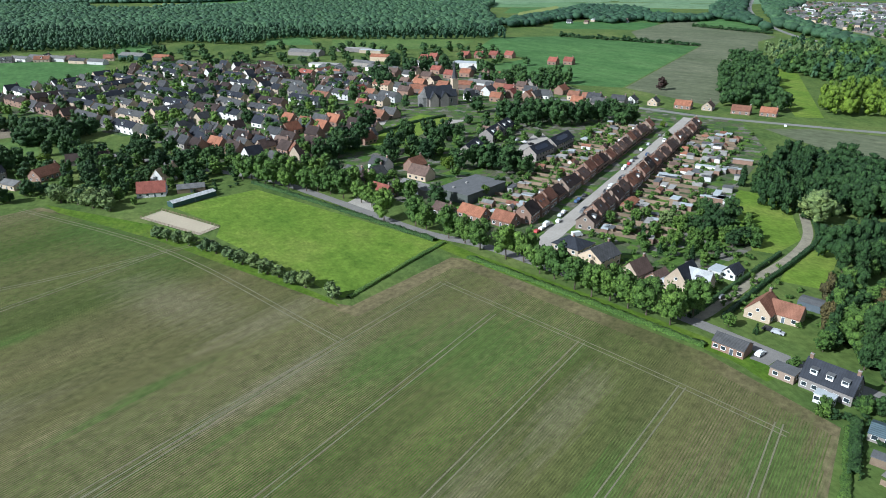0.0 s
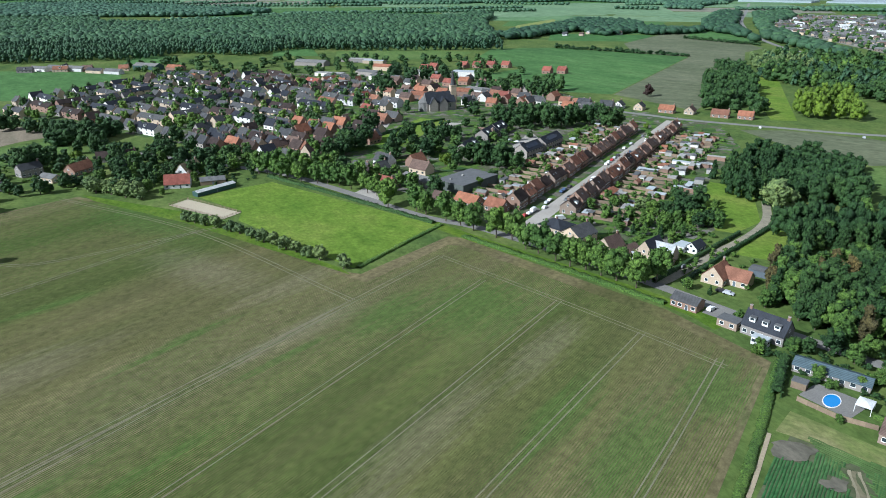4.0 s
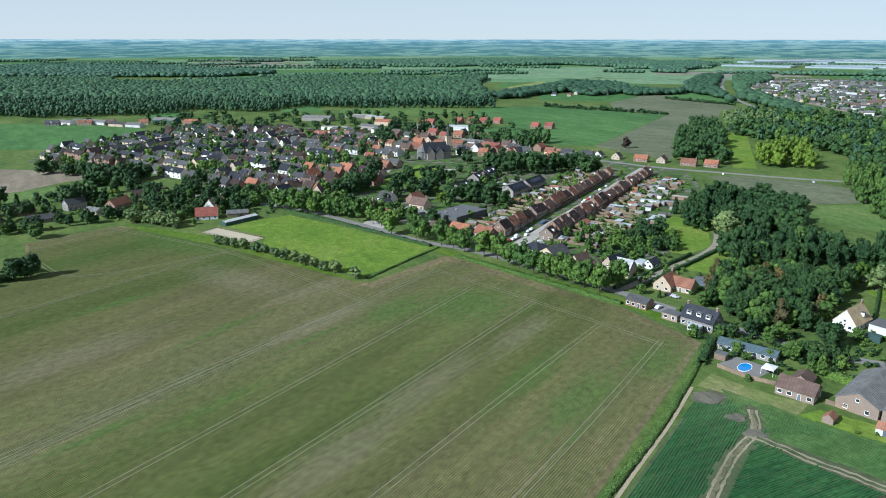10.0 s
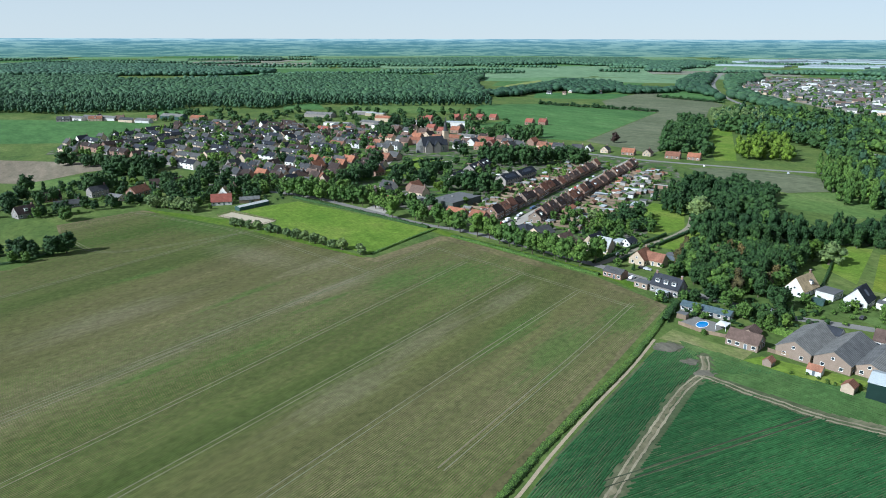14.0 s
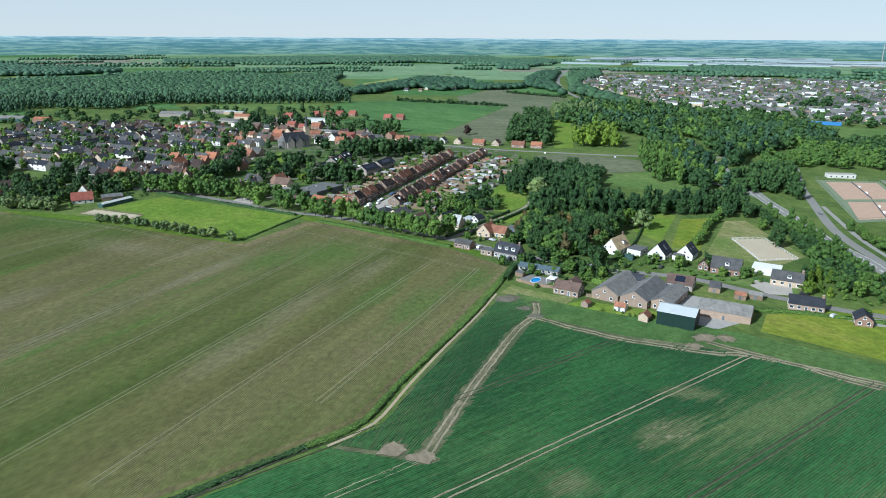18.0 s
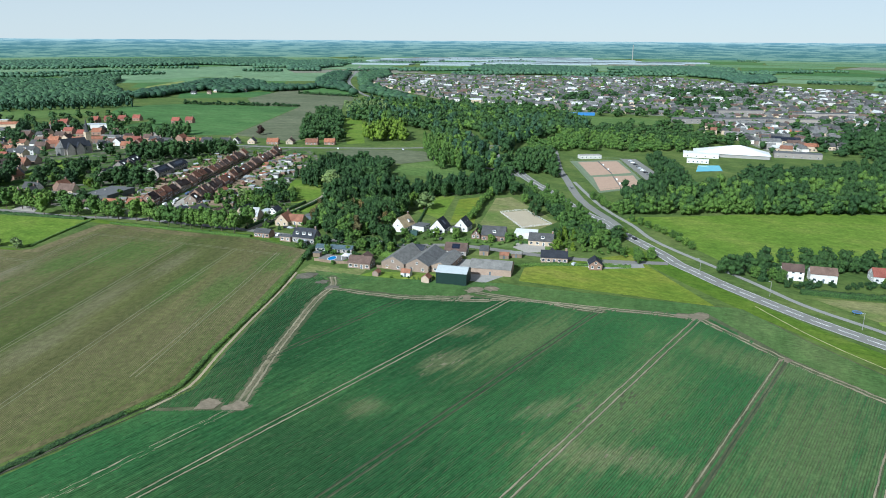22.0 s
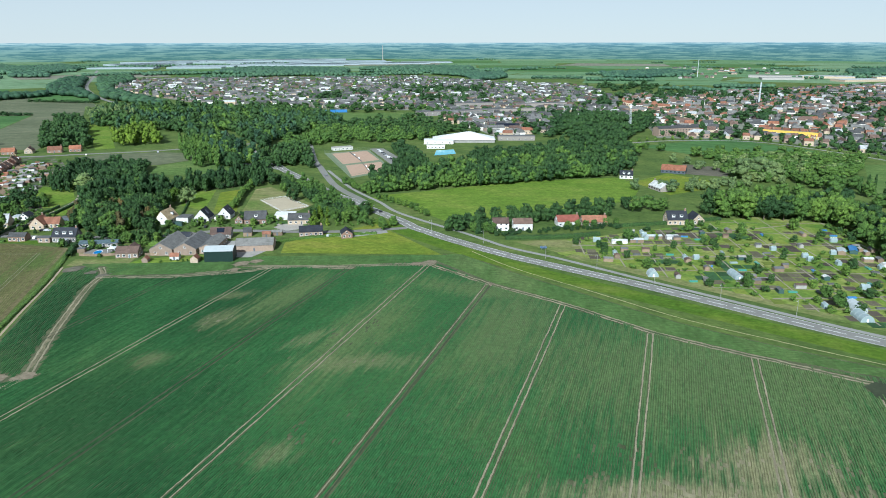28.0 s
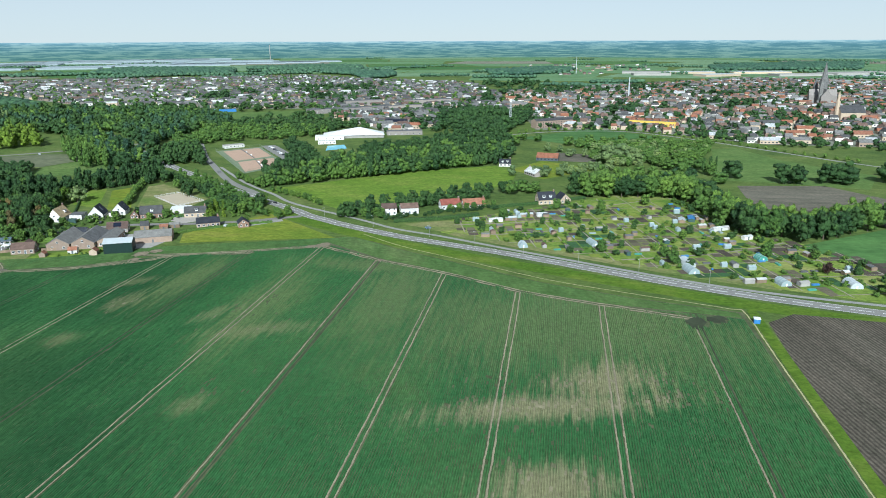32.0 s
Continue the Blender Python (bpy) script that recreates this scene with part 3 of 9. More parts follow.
def tree_row(kind, pts, count, scale=1.0, jitter=1.0, wide=1.0):
    line = smooth_line(pts, 1.0)
    for k in range(count):
        p = line[min(len(line) - 1, int((k + 0.5) / count * len(line)))]
        tree(kind, p.x + tree_rnd.uniform(-jitter, jitter), p.y + tree_rnd.uniform(-jitter, jitter), scale, wide)


def inside(x, y, poly):
    c = False
    for (x1, y1), (x2, y2) in zip(poly, poly[1:] + poly[:1]):
        if (y1 > y) != (y2 > y) and x < (x2 - x1) * (y - y1) / (y2 - y1) + x1:
            c = not c
    return c


def scatter(poly, count, gap, seed):
    rnd = random.Random(seed)
    xs, ys = [p[0] for p in poly], [p[1] for p in poly]
    grid, out, tries = {}, [], 0
    while len(out) < count and tries < count * 30:
        tries += 1
        x, y = rnd.uniform(min(xs), max(xs)), rnd.uniform(min(ys), max(ys))
        if not inside(x, y, poly):
            continue
        i, j = int(x // gap), int(y // gap)
        if any((x - a) ** 2 + (y - b) ** 2 < gap * gap for di in (-1, 0, 1) for dj in (-1, 0, 1) for a, b in grid.get((i + di, j + dj), ())):
            continue
        grid.setdefault((i, j), []).append((x, y))
        out.append((x, y))
    return out


def grove(poly, count, kinds, scale, seed, gap=4.0):
    for x, y in scatter(poly, count, gap, seed):
        tree(tree_rnd.choice(kinds), x, y, scale * tree_rnd.uniform(0.8, 1.15))


far_rng = np.random.default_rng(820)
FAR_FORM = [(ICO_V * far_rng.uniform(0.72, 1.12, (len(ICO_V), 1)), ICO_F, np.zeros((0, 4), dtype=int)) for k in range(10)]
WOOD_FORMS = {s: [crown_data(900 + k + i * 20, 5, 34, 0.42, s) for k in range(5)] for i, s in enumerate(("round", "tall"))}
WOOD_FORMS["far"] = FAR_FORM
WOOD_MID = {s: [crown_data(940 + k + i * 20, 20, 180, 0.16, s) for k in range(6)] for i, s in enumerate(("round", "tall"))}
WOOD_LOW = {s: [crown_data(970 + k + i * 20, 6, 16, 0.22, s) for k in range(5)] for i, s in enumerate(("round", "tall"))}


def wood(name, poly, gap, height, mat, label, seed, form="tall", low=False, mid=False, radius=None, spots=None, limit=100000):
    """Many trees too far off or too dense to count, as one mesh of crowns that reach down to short stems."""
    rng = np.random.default_rng(seed)
    spots = spots if spots is not None else scatter(poly, limit, gap, seed)
    forms = (WOOD_LOW if low else WOOD_MID if mid else WOOD_FORMS)[form]
    VV, TT, QQ, n = [], [], [], 0
    r = radius or gap * 0.72
    for x, y in spots:
        V, T, Q = forms[rng.integers(len(forms))]
        a, h, w = rng.uniform(0, 6.283), height * rng.uniform(0.72, 1.18), r * rng.uniform(0.8, 1.25)
        c, s = math.cos(a), math.sin(a)
        V = V @ np.array([[c, s, 0], [-s, c, 0], [0, 0, 1]]) * np.array([w, w, h * 0.52])
        V = V + np.array([x, y, h * 0.5])
        VV.append(V), TT.append(T + n), QQ.append(Q + n)
        n += len(V)
    if not VV:
        return None
    ob = new(name, poly_mesh(name, np.concatenate(VV), [np.concatenate(TT), np.concatenate(QQ)], [mat]))
    return tagged(ob, label, "wood", "", "stuff")


def thicket(name, spots, height, radius, mat, label, seed, form="round", mid=True):
    """Trees at middle distance that stand too close to count, joined."""
    return wood(name, None, 1, height, mat, label, seed, form, mid=mid, radius=radius, spots=spots)


def hedge(pts, width, height, mat, label, name="hedge", density=5.0, rough=0.18, kind="", category="hedge"):
    """A leafy hedge: a solid core with uneven sides under loose leaves."""
    rng = np.random.default_rng(int(abs(pts[0][0] * 7 + pts[0][1] * 3)) + 5)
    line = smooth_line(pts, 1.2)
    V, T = [], []
    prof = [(-0.5, 0.0), (-0.5, 0.55), (-0.42, 0.95), (0.0, 1.03), (0.42, 0.95), (0.5, 0.55), (0.5, 0.0)]
    for i, p in enumerate(line):
        d = (line[min(i + 1, len(line) - 1)] - line[max(i - 1, 0)]).normalized()
        for a, b in prof:
            k, h = width * a * rng.uniform(1 - rough, 1 + rough), height * b * rng.uniform(1 - rough, 1 + rough)
            V.append((p.x + d.y * k, p.y - d.x * k, h))
    m = len(prof)
    quads = [(i * m + j, i * m + j + 1, (i + 1) * m + j + 1, (i + 1) * m + j) for i in range(len(line) - 1) for j in range(m - 1)]
    quads += [(0, 1, 2, 6), (2, 3, 4, 6), (4, 5, 6, 6)][:1]
    n = len(V)
    leaves = int(len(line) * density)
    V = np.array(V)
    at = V[rng.integers(0, n, leaves)] + rng.normal(size=(leaves, 3)) * np.array([0.25, 0.25, 0.12]) * min(1.0, height * 0.5)
    at[:, 2] = np.maximum(at[:, 2], 0.15)
    pts5 = at[:, None] + np.einsum("nij,kj->nki", turns(rng, leaves), LEAF) * (0.5 * min(1.2, height * 0.45 + 0.2) * rng.uniform(0.6, 1.3, (leaves, 1, 1)))
    Q = np.arange(leaves * 4).reshape(-1, 4) + n
    me = poly_mesh(name, np.concatenate([V, pts5.reshape(-1, 3)]), [np.array(quads), Q], [mat])
    return tagged(new(name, me), label, category, "", kind)

# ---- buildings ----
def roof_mat(name, col, rough=0.85, spec=0.1):
    col = tuple(x * 1.2 for x in col)
    m, nt, b = material(name, rough, spec)
    v = coords(nt)
    o = nt.nodes.new("ShaderNodeObjectInfo")
    c = ramp_of(nt, noise_of(nt, v, 0.35, 5, 0.65), [(0.3, tuple(x * 0.72 for x in col)), (0.7, tuple(min(1, x * 1.25) for x in col))])
    w = nt.nodes.new("ShaderNodeTexWave")
    w.wave_type, w.bands_direction = "BANDS", "Z"
    w.inputs["Scale"].default_value = 1.4
    w.inputs["Distortion"].default_value = 0.3
    nt.links.new(v, w.inputs["Vector"])
    c = mix_of(nt, 1.0, c, ramp_of(nt, w.outputs["Fac"], [(0.1, (0.72,) * 3), (0.6, (1.08,) * 3)]), "MULTIPLY")
    c = mix_of(nt, 1.0, c, ramp_of(nt, o.outputs["Random"], [(0.0, (0.8, 0.8, 0.82)), (1.0, (1.2, 1.17, 1.12))]), "MULTIPLY")
    nt.links.new(c, b.inputs["Base Color"])
    bump_of(nt, b, w.outputs["Fac"], 0.5, 0.05)
    return m


def brick_mat(name, col):
    col = tuple(x * 1.1 for x in col)
    m, nt, b = material(name, 0.92, 0.15)
    v = coords(nt)
    o = nt.nodes.new("ShaderNodeObjectInfo")
    c = ramp_of(nt, noise_of(nt, v, 0.5, 5, 0.6), [(0.3, tuple(x * 0.8 for x in col)), (0.7, tuple(min(1, x * 1.18) for x in col))])
    g = noise_of(nt, v, 7.0, 2)
    c = mix_of(nt, 0.5, c, ramp_of(nt, g, [(0.3, tuple(x * 0.7 for x in col)), (0.7, tuple(min(1, x * 1.3) for x in col))]))
    c = mix_of(nt, 1.0, c, ramp_of(nt, o.outputs["Random"], [(0.0, (0.82, 0.82, 0.84)), (1.0, (1.18, 1.14, 1.1))]), "MULTIPLY")
    nt.links.new(c, b.inputs["Base Color"])
    bump_of(nt, b, g, 0.4, 0.02)
    return m


B_RED, B_TAN = brick_mat("red_brick", (0.22, 0.145, 0.11)), brick_mat("tan_brick", (0.42, 0.34, 0.25))
B_GREY, B_WHITE = brick_mat("grey_brick", (0.24, 0.22, 0.20)), brick_mat("white_render", (0.56, 0.55, 0.52))
B_PINK = brick_mat("pale_brick", (0.245, 0.19, 0.15))
R_DARK, R_GREY = roof_mat("dark_brown_tiles", (0.045, 0.034, 0.031)), roof_mat("grey_slates", (0.064, 0.065, 0.067))
R_BLUE, R_ORANGE = roof_mat("blue_black_tiles", (0.026, 0.029, 0.037), 0.75, 0.15), roof_mat("orange_tiles", (0.235, 0.105, 0.065))
R_RED, R_BROWN = roof_mat("red_tiles", (0.2, 0.072, 0.055)), roof_mat("brown_tiles", (0.115, 0.08, 0.066))
R_THATCH, R_LIGHT = roof_mat("straw_thatch", (0.36, 0.28, 0.17)), roof_mat("pale_grey_roof", (0.38, 0.39, 0.39))
R_RUST = roof_mat("rust_brown_tiles", (0.2, 0.098, 0.065))
R_STEEL = roof_mat("blue_grey_sheets", (0.075, 0.105, 0.12))
R_CEMENT = roof_mat("fibre_cement_sheets", (0.14, 0.139, 0.135))
M_FLAT = plain("flat_roofing", (0.11, 0.112, 0.115), 0.9, 0.25, 0.3, 2.0, each=0.15)
M_FRAME = plain("window_frame_white", (0.8, 0.8, 0.78), 0.5, 0.05)
M_DOOR = plain("door_paint", (0.10, 0.12, 0.14), 0.5, 0.2, each=0.3)
M_CONCRETE = plain("concrete", (0.31, 0.30, 0.28), 0.9, 0.2, 0.4, 4.0, each=0.12)
M_DKGREEN = plain("dark_green_cladding", (0.012, 0.03, 0.024), 0.55, 0.2, 0.5, 5.0)
M_SHEETROOF = plain("pale_metal_sheet", (0.42, 0.45, 0.46), 0.45, 0.08, 0.4, 3.0)
M_WOOD = plain("weathered_wood", (0.22, 0.165, 0.115), 0.9, 0.3, 0.8, 8.0, each=0.25)
M_TEAL = plain("teal_sheet", (0.045, 0.085, 0.075), 0.6, 0.2)
M_SOLAR = plain("solar_glass", (0.010, 0.014, 0.028), 0.15, 0.2, spec=0.6)
m_, nt_, b_ = material("window_glass", 0.06, 0.8)
b_.inputs["Base Color"].default_value = (0.03, 0.04, 0.05, 1)
M_PANE = m_

CACHE = {}


def part(name, me, parent, m=None, label=""):
    ob = new(name, me)
    ob.parent = parent
    if m is not None:
        ob.matrix_local = m
    if label:
        ob["label"] = label
    return ob


def box_data(x0, x1, y0, y1, z0, z1):
    v = [(x, y, z) for z in (z0, z1) for x, y in ((x0, y0), (x1, y0), (x1, y1), (x0, y1))]
    return v, [(3, 2, 1, 0), (4, 5, 6, 7), (0, 1, 5, 4), (1, 2, 6, 5), (2, 3, 7, 6), (3, 0, 4, 7)]


def boxes_mesh(name, boxes, mats):
    """One mesh of boxes, each (x0, x1, y0, y1, z0, z1, slot)."""
    key = (name, tuple(boxes), tuple(m.name for m in mats))
    if key not in CACHE:
        v, f, s = [], [], []
        for b in boxes:
            bv, bf = box_data(*b[:6])
            f += [tuple(i + len(v) for i in q) for q in bf]
            v += bv
            s += [b[6]] * 6
        me = mesh_of(name, v, f, mats)
        me.polygons.foreach_set("material_index", s)
        CACHE[key] = me
    return CACHE[key]


def window_mesh(w, h, frame_mat=None):
    """One piece that stands out from the wall along -y: sill, frame, and the pane set back inside the frame."""
    key = ("window", w, h)
    if key not in CACHE:
        a, b = w / 2, 0.08
        rings = [[(-a, 0.0, 0), (a, 0.0, 0), (a, 0.0, h), (-a, 0.0, h)], [(-a - 0.05, -0.12, -0.03), (a + 0.05, -0.12, -0.03), (a, -0.07, h), (-a, -0.07, h)],
                 [(-a + b, -0.07, b), (a - b, -0.07, b), (a - b, -0.07, h - b), (-a + b, -0.07, h - b)], [(-a + b, -0.03, b), (a - b, -0.03, b), (a - b, -0.03, h - b), (-a + b, -0.03, h - b)]]
        v = [p for r in rings for p in r]
        f = [(4 * j + i, 4 * j + (i + 1) % 4, 4 * j + 4 + (i + 1) % 4, 4 * j + 4 + i) for j in range(3) for i in range(4)] + [(12, 13, 14, 15)]
        me = mesh_of("window", v, f, (frame_mat or M_FRAME, M_PANE))
        me.polygons.foreach_set("material_index", [0] * 12 + [1])
        CACHE[key] = me
    return CACHE[key]


def glazing_mesh(L, W, storeys, bays):
    """The small far windows of both long sides of a house, joined."""
    key = ("glazing", L, W, storeys, bays)
    if key not in CACHE:
        b = []
        for y0, y1 in ((-W / 2 - 0.04, -W / 2), (W / 2, W / 2 + 0.04)):
            for s in range(storeys):
                for k in range(bays):
                    px = -L / 2 + (k + 0.5) * L / bays
                    b.append((px - 0.75, px + 0.75, y0, y1, 0.9 + 2.75 * s, 2.1 + 2.75 * s, 0))
        CACHE[key] = boxes_mesh("glazing", b, (M_PANE,))
    return CACHE[key]


def gable_walls(L, W, eave, ridge, mat):
    key = ("walls", L, W, eave, ridge, mat.name)
    if key not in CACHE:
        x, y = L / 2, W / 2
        v = [(-x, -y, 0), (-x, y, 0), (-x, y, eave), (-x, 0, ridge), (-x, -y, eave), (x, -y, 0), (x, y, 0), (x, y, eave), (x, 0, ridge), (x, -y, eave)]
        f = [(4, 3, 2, 1, 0), (5, 6, 7, 8, 9), (0, 5, 9, 4), (1, 2, 7, 6), (2, 3, 8, 7), (3, 4, 9, 8), (0, 1, 6, 5)]
        CACHE[key] = mesh_of("wall", v, f, mat)
    return CACHE[key]


def slope_mesh(L, W, eave, ridge, mat, over=0.35, side=0.2, thick=0.16):
    """The roof slope on the -y side, with its thickness, eaves and a ridge roll."""
    key = ("slope", L, W, eave, ridge, mat.name, over)
    if key not in CACHE:
        k = (ridge - eave) / (W / 2)
        x, y = L / 2 + side, W / 2 + over
        z = ridge - k * y + 0.03
        top = [(-x, -y, z + thick), (x, -y, z + thick), (x, 0.0, ridge + thick + 0.03), (-x, 0.0, ridge + thick + 0.03)]
        v = top + [(a, b, c - thick) for a, b, c in top]
        f = [(0, 1, 2, 3), (7, 6, 5, 4), (0, 4, 5, 1), (1, 5, 6, 2), (2, 6, 7, 3), (3, 7, 4, 0)]
        CACHE[key] = mesh_of("roof_slope", v, f, mat)
    return CACHE[key]


def chimney_mesh(mat=None):
    return boxes_mesh("chimney", [(-0.45, 0.45, -0.35, 0.35, -1.2, 1.1, 0), (-0.52, 0.52, -0.42, 0.42, 1.1, 1.25, 1), (-0.2, -0.02, -0.1, 0.1, 1.25, 1.5, 0), (0.08, 0.26, -0.1, 0.1, 1.25, 1.5, 0)], (mat or B_RED, M_CONCRETE))


def house(x, y, ang, L, W, eave, ridge, wall, roof, label, name="house", category="house", group="", chimney=1, dormers=(), skylights=0, bays=None, doors=1, ends=True, solar=0, storeys=None, far=False):
    """A gabled house with its ridge along its own x: walls, two slopes, chimneys, doors, and windows in each storey."""
    base = tagged(new(name), label, category, group)
    base.matrix_world = pose(x, y, 0, 0, 0, ang)
    part("wall", gable_walls(L, W, eave, ridge, wall), base)
    k = (ridge - eave) / (W / 2)
    half = pose(0, 0, 0, 0, 0, 180)
    for m in (None, half):
        part("roof_slope", slope_mesh(L, W, eave, ridge, roof), base, m)
    for c in range(chimney):
        cx = (L / 2 - 0.8) * (1 if c == 0 else -1)
        part("chimney", chimney_mesh(), base, pose(cx, 0, ridge + 0.1))
    storeys = storeys or (2 if eave > 4.4 else 1)
    bays = bays or max(1, int(L / 3.2))
    if far:
        g = part("glazing", glazing_mesh(L, W, storeys, bays), base)
        g["kind"] = "stuff"
    for side in () if far else (0, 1):
        turn = half if side else Matrix()
        for s in range(storeys):
            for b in range(bays):
                px = -L / 2 + (b + 0.5) * L / bays
                if s == 0 and b == bays // 2 and doors > side:
                    part("door", boxes_mesh("door", [(-0.5, 0.5, -0.05, 0, 0, 2.1, 0), (-0.58, -0.5, -0.07, 0, 0, 2.18, 1), (0.5, 0.58, -0.07, 0, 0, 2.18, 1), (-0.5, 0.5, -0.07, 0, 2.1, 2.18, 1)], (M_DOOR, M_FRAME)), base, turn @ pose(px, -W / 2, 0))
                    continue
                part("window", window_mesh(1.5 if s == 0 else 1.3, 1.3 if s == 0 else 1.15), base, turn @ pose(px, -W / 2, 0.85 + s * 2.75))
    if ends and not far:
        for q in (90, -90):
            part("window", window_mesh(1.1, 1.1), base, pose(0, 0, 0, 0, 0, q) @ pose(0, -L / 2, min(eave + 0.4, ridge - 2.0)))
            for off in (-W / 4, W / 4):
                part("window", window_mesh(1.3, 1.3), base, pose(0, 0, 0, 0, 0, q) @ pose(off, -L / 2, 0.85))
    for side, px in dormers:
        turn = half if side else Matrix()
        yy = -W / 2 * 0.62
        z = ridge - k * abs(yy)
        d = part("dormer", boxes_mesh("dormer", [(-0.95, 0.95, -0.75, 1.6, -0.45, 1.15, 0), (-1.08, 1.08, -0.9, 1.7, 1.15, 1.28, 1)], (M_FRAME, M_FLAT)), base, turn @ pose(px, yy, z))
        part("window", window_mesh(1.6, 1.0), d, pose(0, -0.75, 0.08))
    sl = math.degrees(math.atan(k))
    for s in range(skylights):
        px = -L / 2 + (s + 0.7) * L / (skylights + 0.4)
        part("skylight", boxes_mesh("skylight", [(-0.45, 0.45, -0.6, 0.6, 0, 0.09, 0), (-0.36, 0.36, -0.5, 0.5, 0.09, 0.11, 1)], (M_FLAT, M_PANE)), base, pose(px, -W / 4, (eave + ridge) / 2 + 0.19) @ pose(0, 0, 0, sl))
    if solar:
        n = solar
        part("solar_panel", boxes_mesh("solar", [(-n * 0.55, n * 0.55, -1.6, 1.6, 0, 0.06, 0)], (M_SOLAR,)), base, pose(0, -W / 4, (eave + ridge) / 2 + 0.24) @ pose(0, 0, 0, sl))
    return base


def hip_house(x, y, ang, L, W, eave, ridge, wall, roof, label, name="house", category="house", group=""):
    base = tagged(new(name), label, category, group)
    base.matrix_world = pose(x, y, 0, 0, 0, ang)
    part("wall", boxes_mesh("wall", [(-L / 2, L / 2, -W / 2, W / 2, 0, eave, 0)], (wall,)), base)
    a, b, c = L / 2 + 0.4, W / 2 + 0.4, max(0.0, (L - W) / 2)
    v = [(-a, -b, eave), (a, -b, eave), (a, b, eave), (-a, b, eave), (-c - 0.01, 0, ridge), (c + 0.01, 0, ridge)]
    part("roof", mesh_of("roof", v, [(0, 1, 5, 4), (1, 2, 5), (2, 3, 4, 5), (3, 0, 4), (3, 2, 1, 0)], roof), base)
    for q, half, n in ((0, W / 2, 3), (180, W / 2, 3), (90, L / 2, 2), (-90, L / 2, 2)):
        span = L if q in (0, 180) else W
        for k in range(n):
            part("window", window_mesh(1.4, 1.3), base, pose(0, 0, 0, 0, 0, q) @ pose(-span / 2 + (k + 0.5) * span / n, -half, 0.85))
    part("chimney", chimney_mesh(), base, pose(0, 0, ridge - 0.2))
    return base


def flat_building(x, y, ang, L, W, h, wall, label, name="building", category="building", group="", roof=None, windows=0, storeys=1, extras=0):
    """A flat-roofed block with a parapet edge."""
    base = tagged(new(name), label, category, group)
    base.matrix_world = pose(x, y, 0, 0, 0, ang)
    part("wall", boxes_mesh("wall", [(-L / 2, L / 2, -W / 2, W / 2, 0, h, 0)], (wall,)), base)
    part("roof", boxes_mesh("flat_roof", [(-L / 2 - 0.15, L / 2 + 0.15, -W / 2 - 0.15, W / 2 + 0.15, h, h + 0.22, 0)], (roof or M_FLAT,)), base)
    for s in range(storeys):
        for q, half, span in ((0, W / 2, L), (180, W / 2, L), (90, L / 2, W)):
            n = windows if span == L else max(1, int(windows * W / L))
            for k in range(n if windows else 0):
                part("window", window_mesh(1.5, 1.25), base, pose(0, 0, 0, 0, 0, q) @ pose(-span / 2 + (k + 0.5) * span / n, -half, 0.9 + 2.8 * s))
    for k in range(extras):
        part("roof_vent", boxes_mesh("vent", [(-0.5, 0.5, -0.5, 0.5, 0, 0.7, 0)], (M_CONCRETE,)), base, pose(-L / 3 + k * L / 3, W / 6, h + 0.22))
    return base


def shed(x, y, ang, L, W, eave, ridge, wall, roof, label, name="shed", category="shed", group="", door=True):
    base = tagged(new(name), label, category, group)
    base.matrix_world = pose(x, y, 0, 0, 0, ang)
    part("wall", gable_walls(L, W, eave, ridge, wall), base)
    for m in (None, pose(0, 0, 0, 0, 0, 180)):
        part("roof_slope", slope_mesh(L, W, eave, ridge, roof, 0.2, 0.12, 0.08), base, m)
    if door:
        part("door", boxes_mesh("shed_door", [(-0.45, 0.45, -0.05, 0, 0, min(1.9, eave - 0.1), 0)], (M_DOOR,)), base, pose(0, -W / 2, 0))
    return base


CAR_PAINT = {n: plain("car_paint_" + n, c, 0.3, 0.04, 0.3, 3.0, 0.5) for n, c in (("white", (0.75, 0.75, 0.75)), ("silver", (0.42, 0.43, 0.45)), ("black", (0.02, 0.02, 0.024)), ("blue", (0.04, 0.08, 0.17)), ("red", (0.35, 0.03, 0.03)), ("grey", (0.14, 0.145, 0.15)))}
M_TYRE = plain("tyre_rubber", (0.02, 0.02, 0.02), 0.9, 0.1)


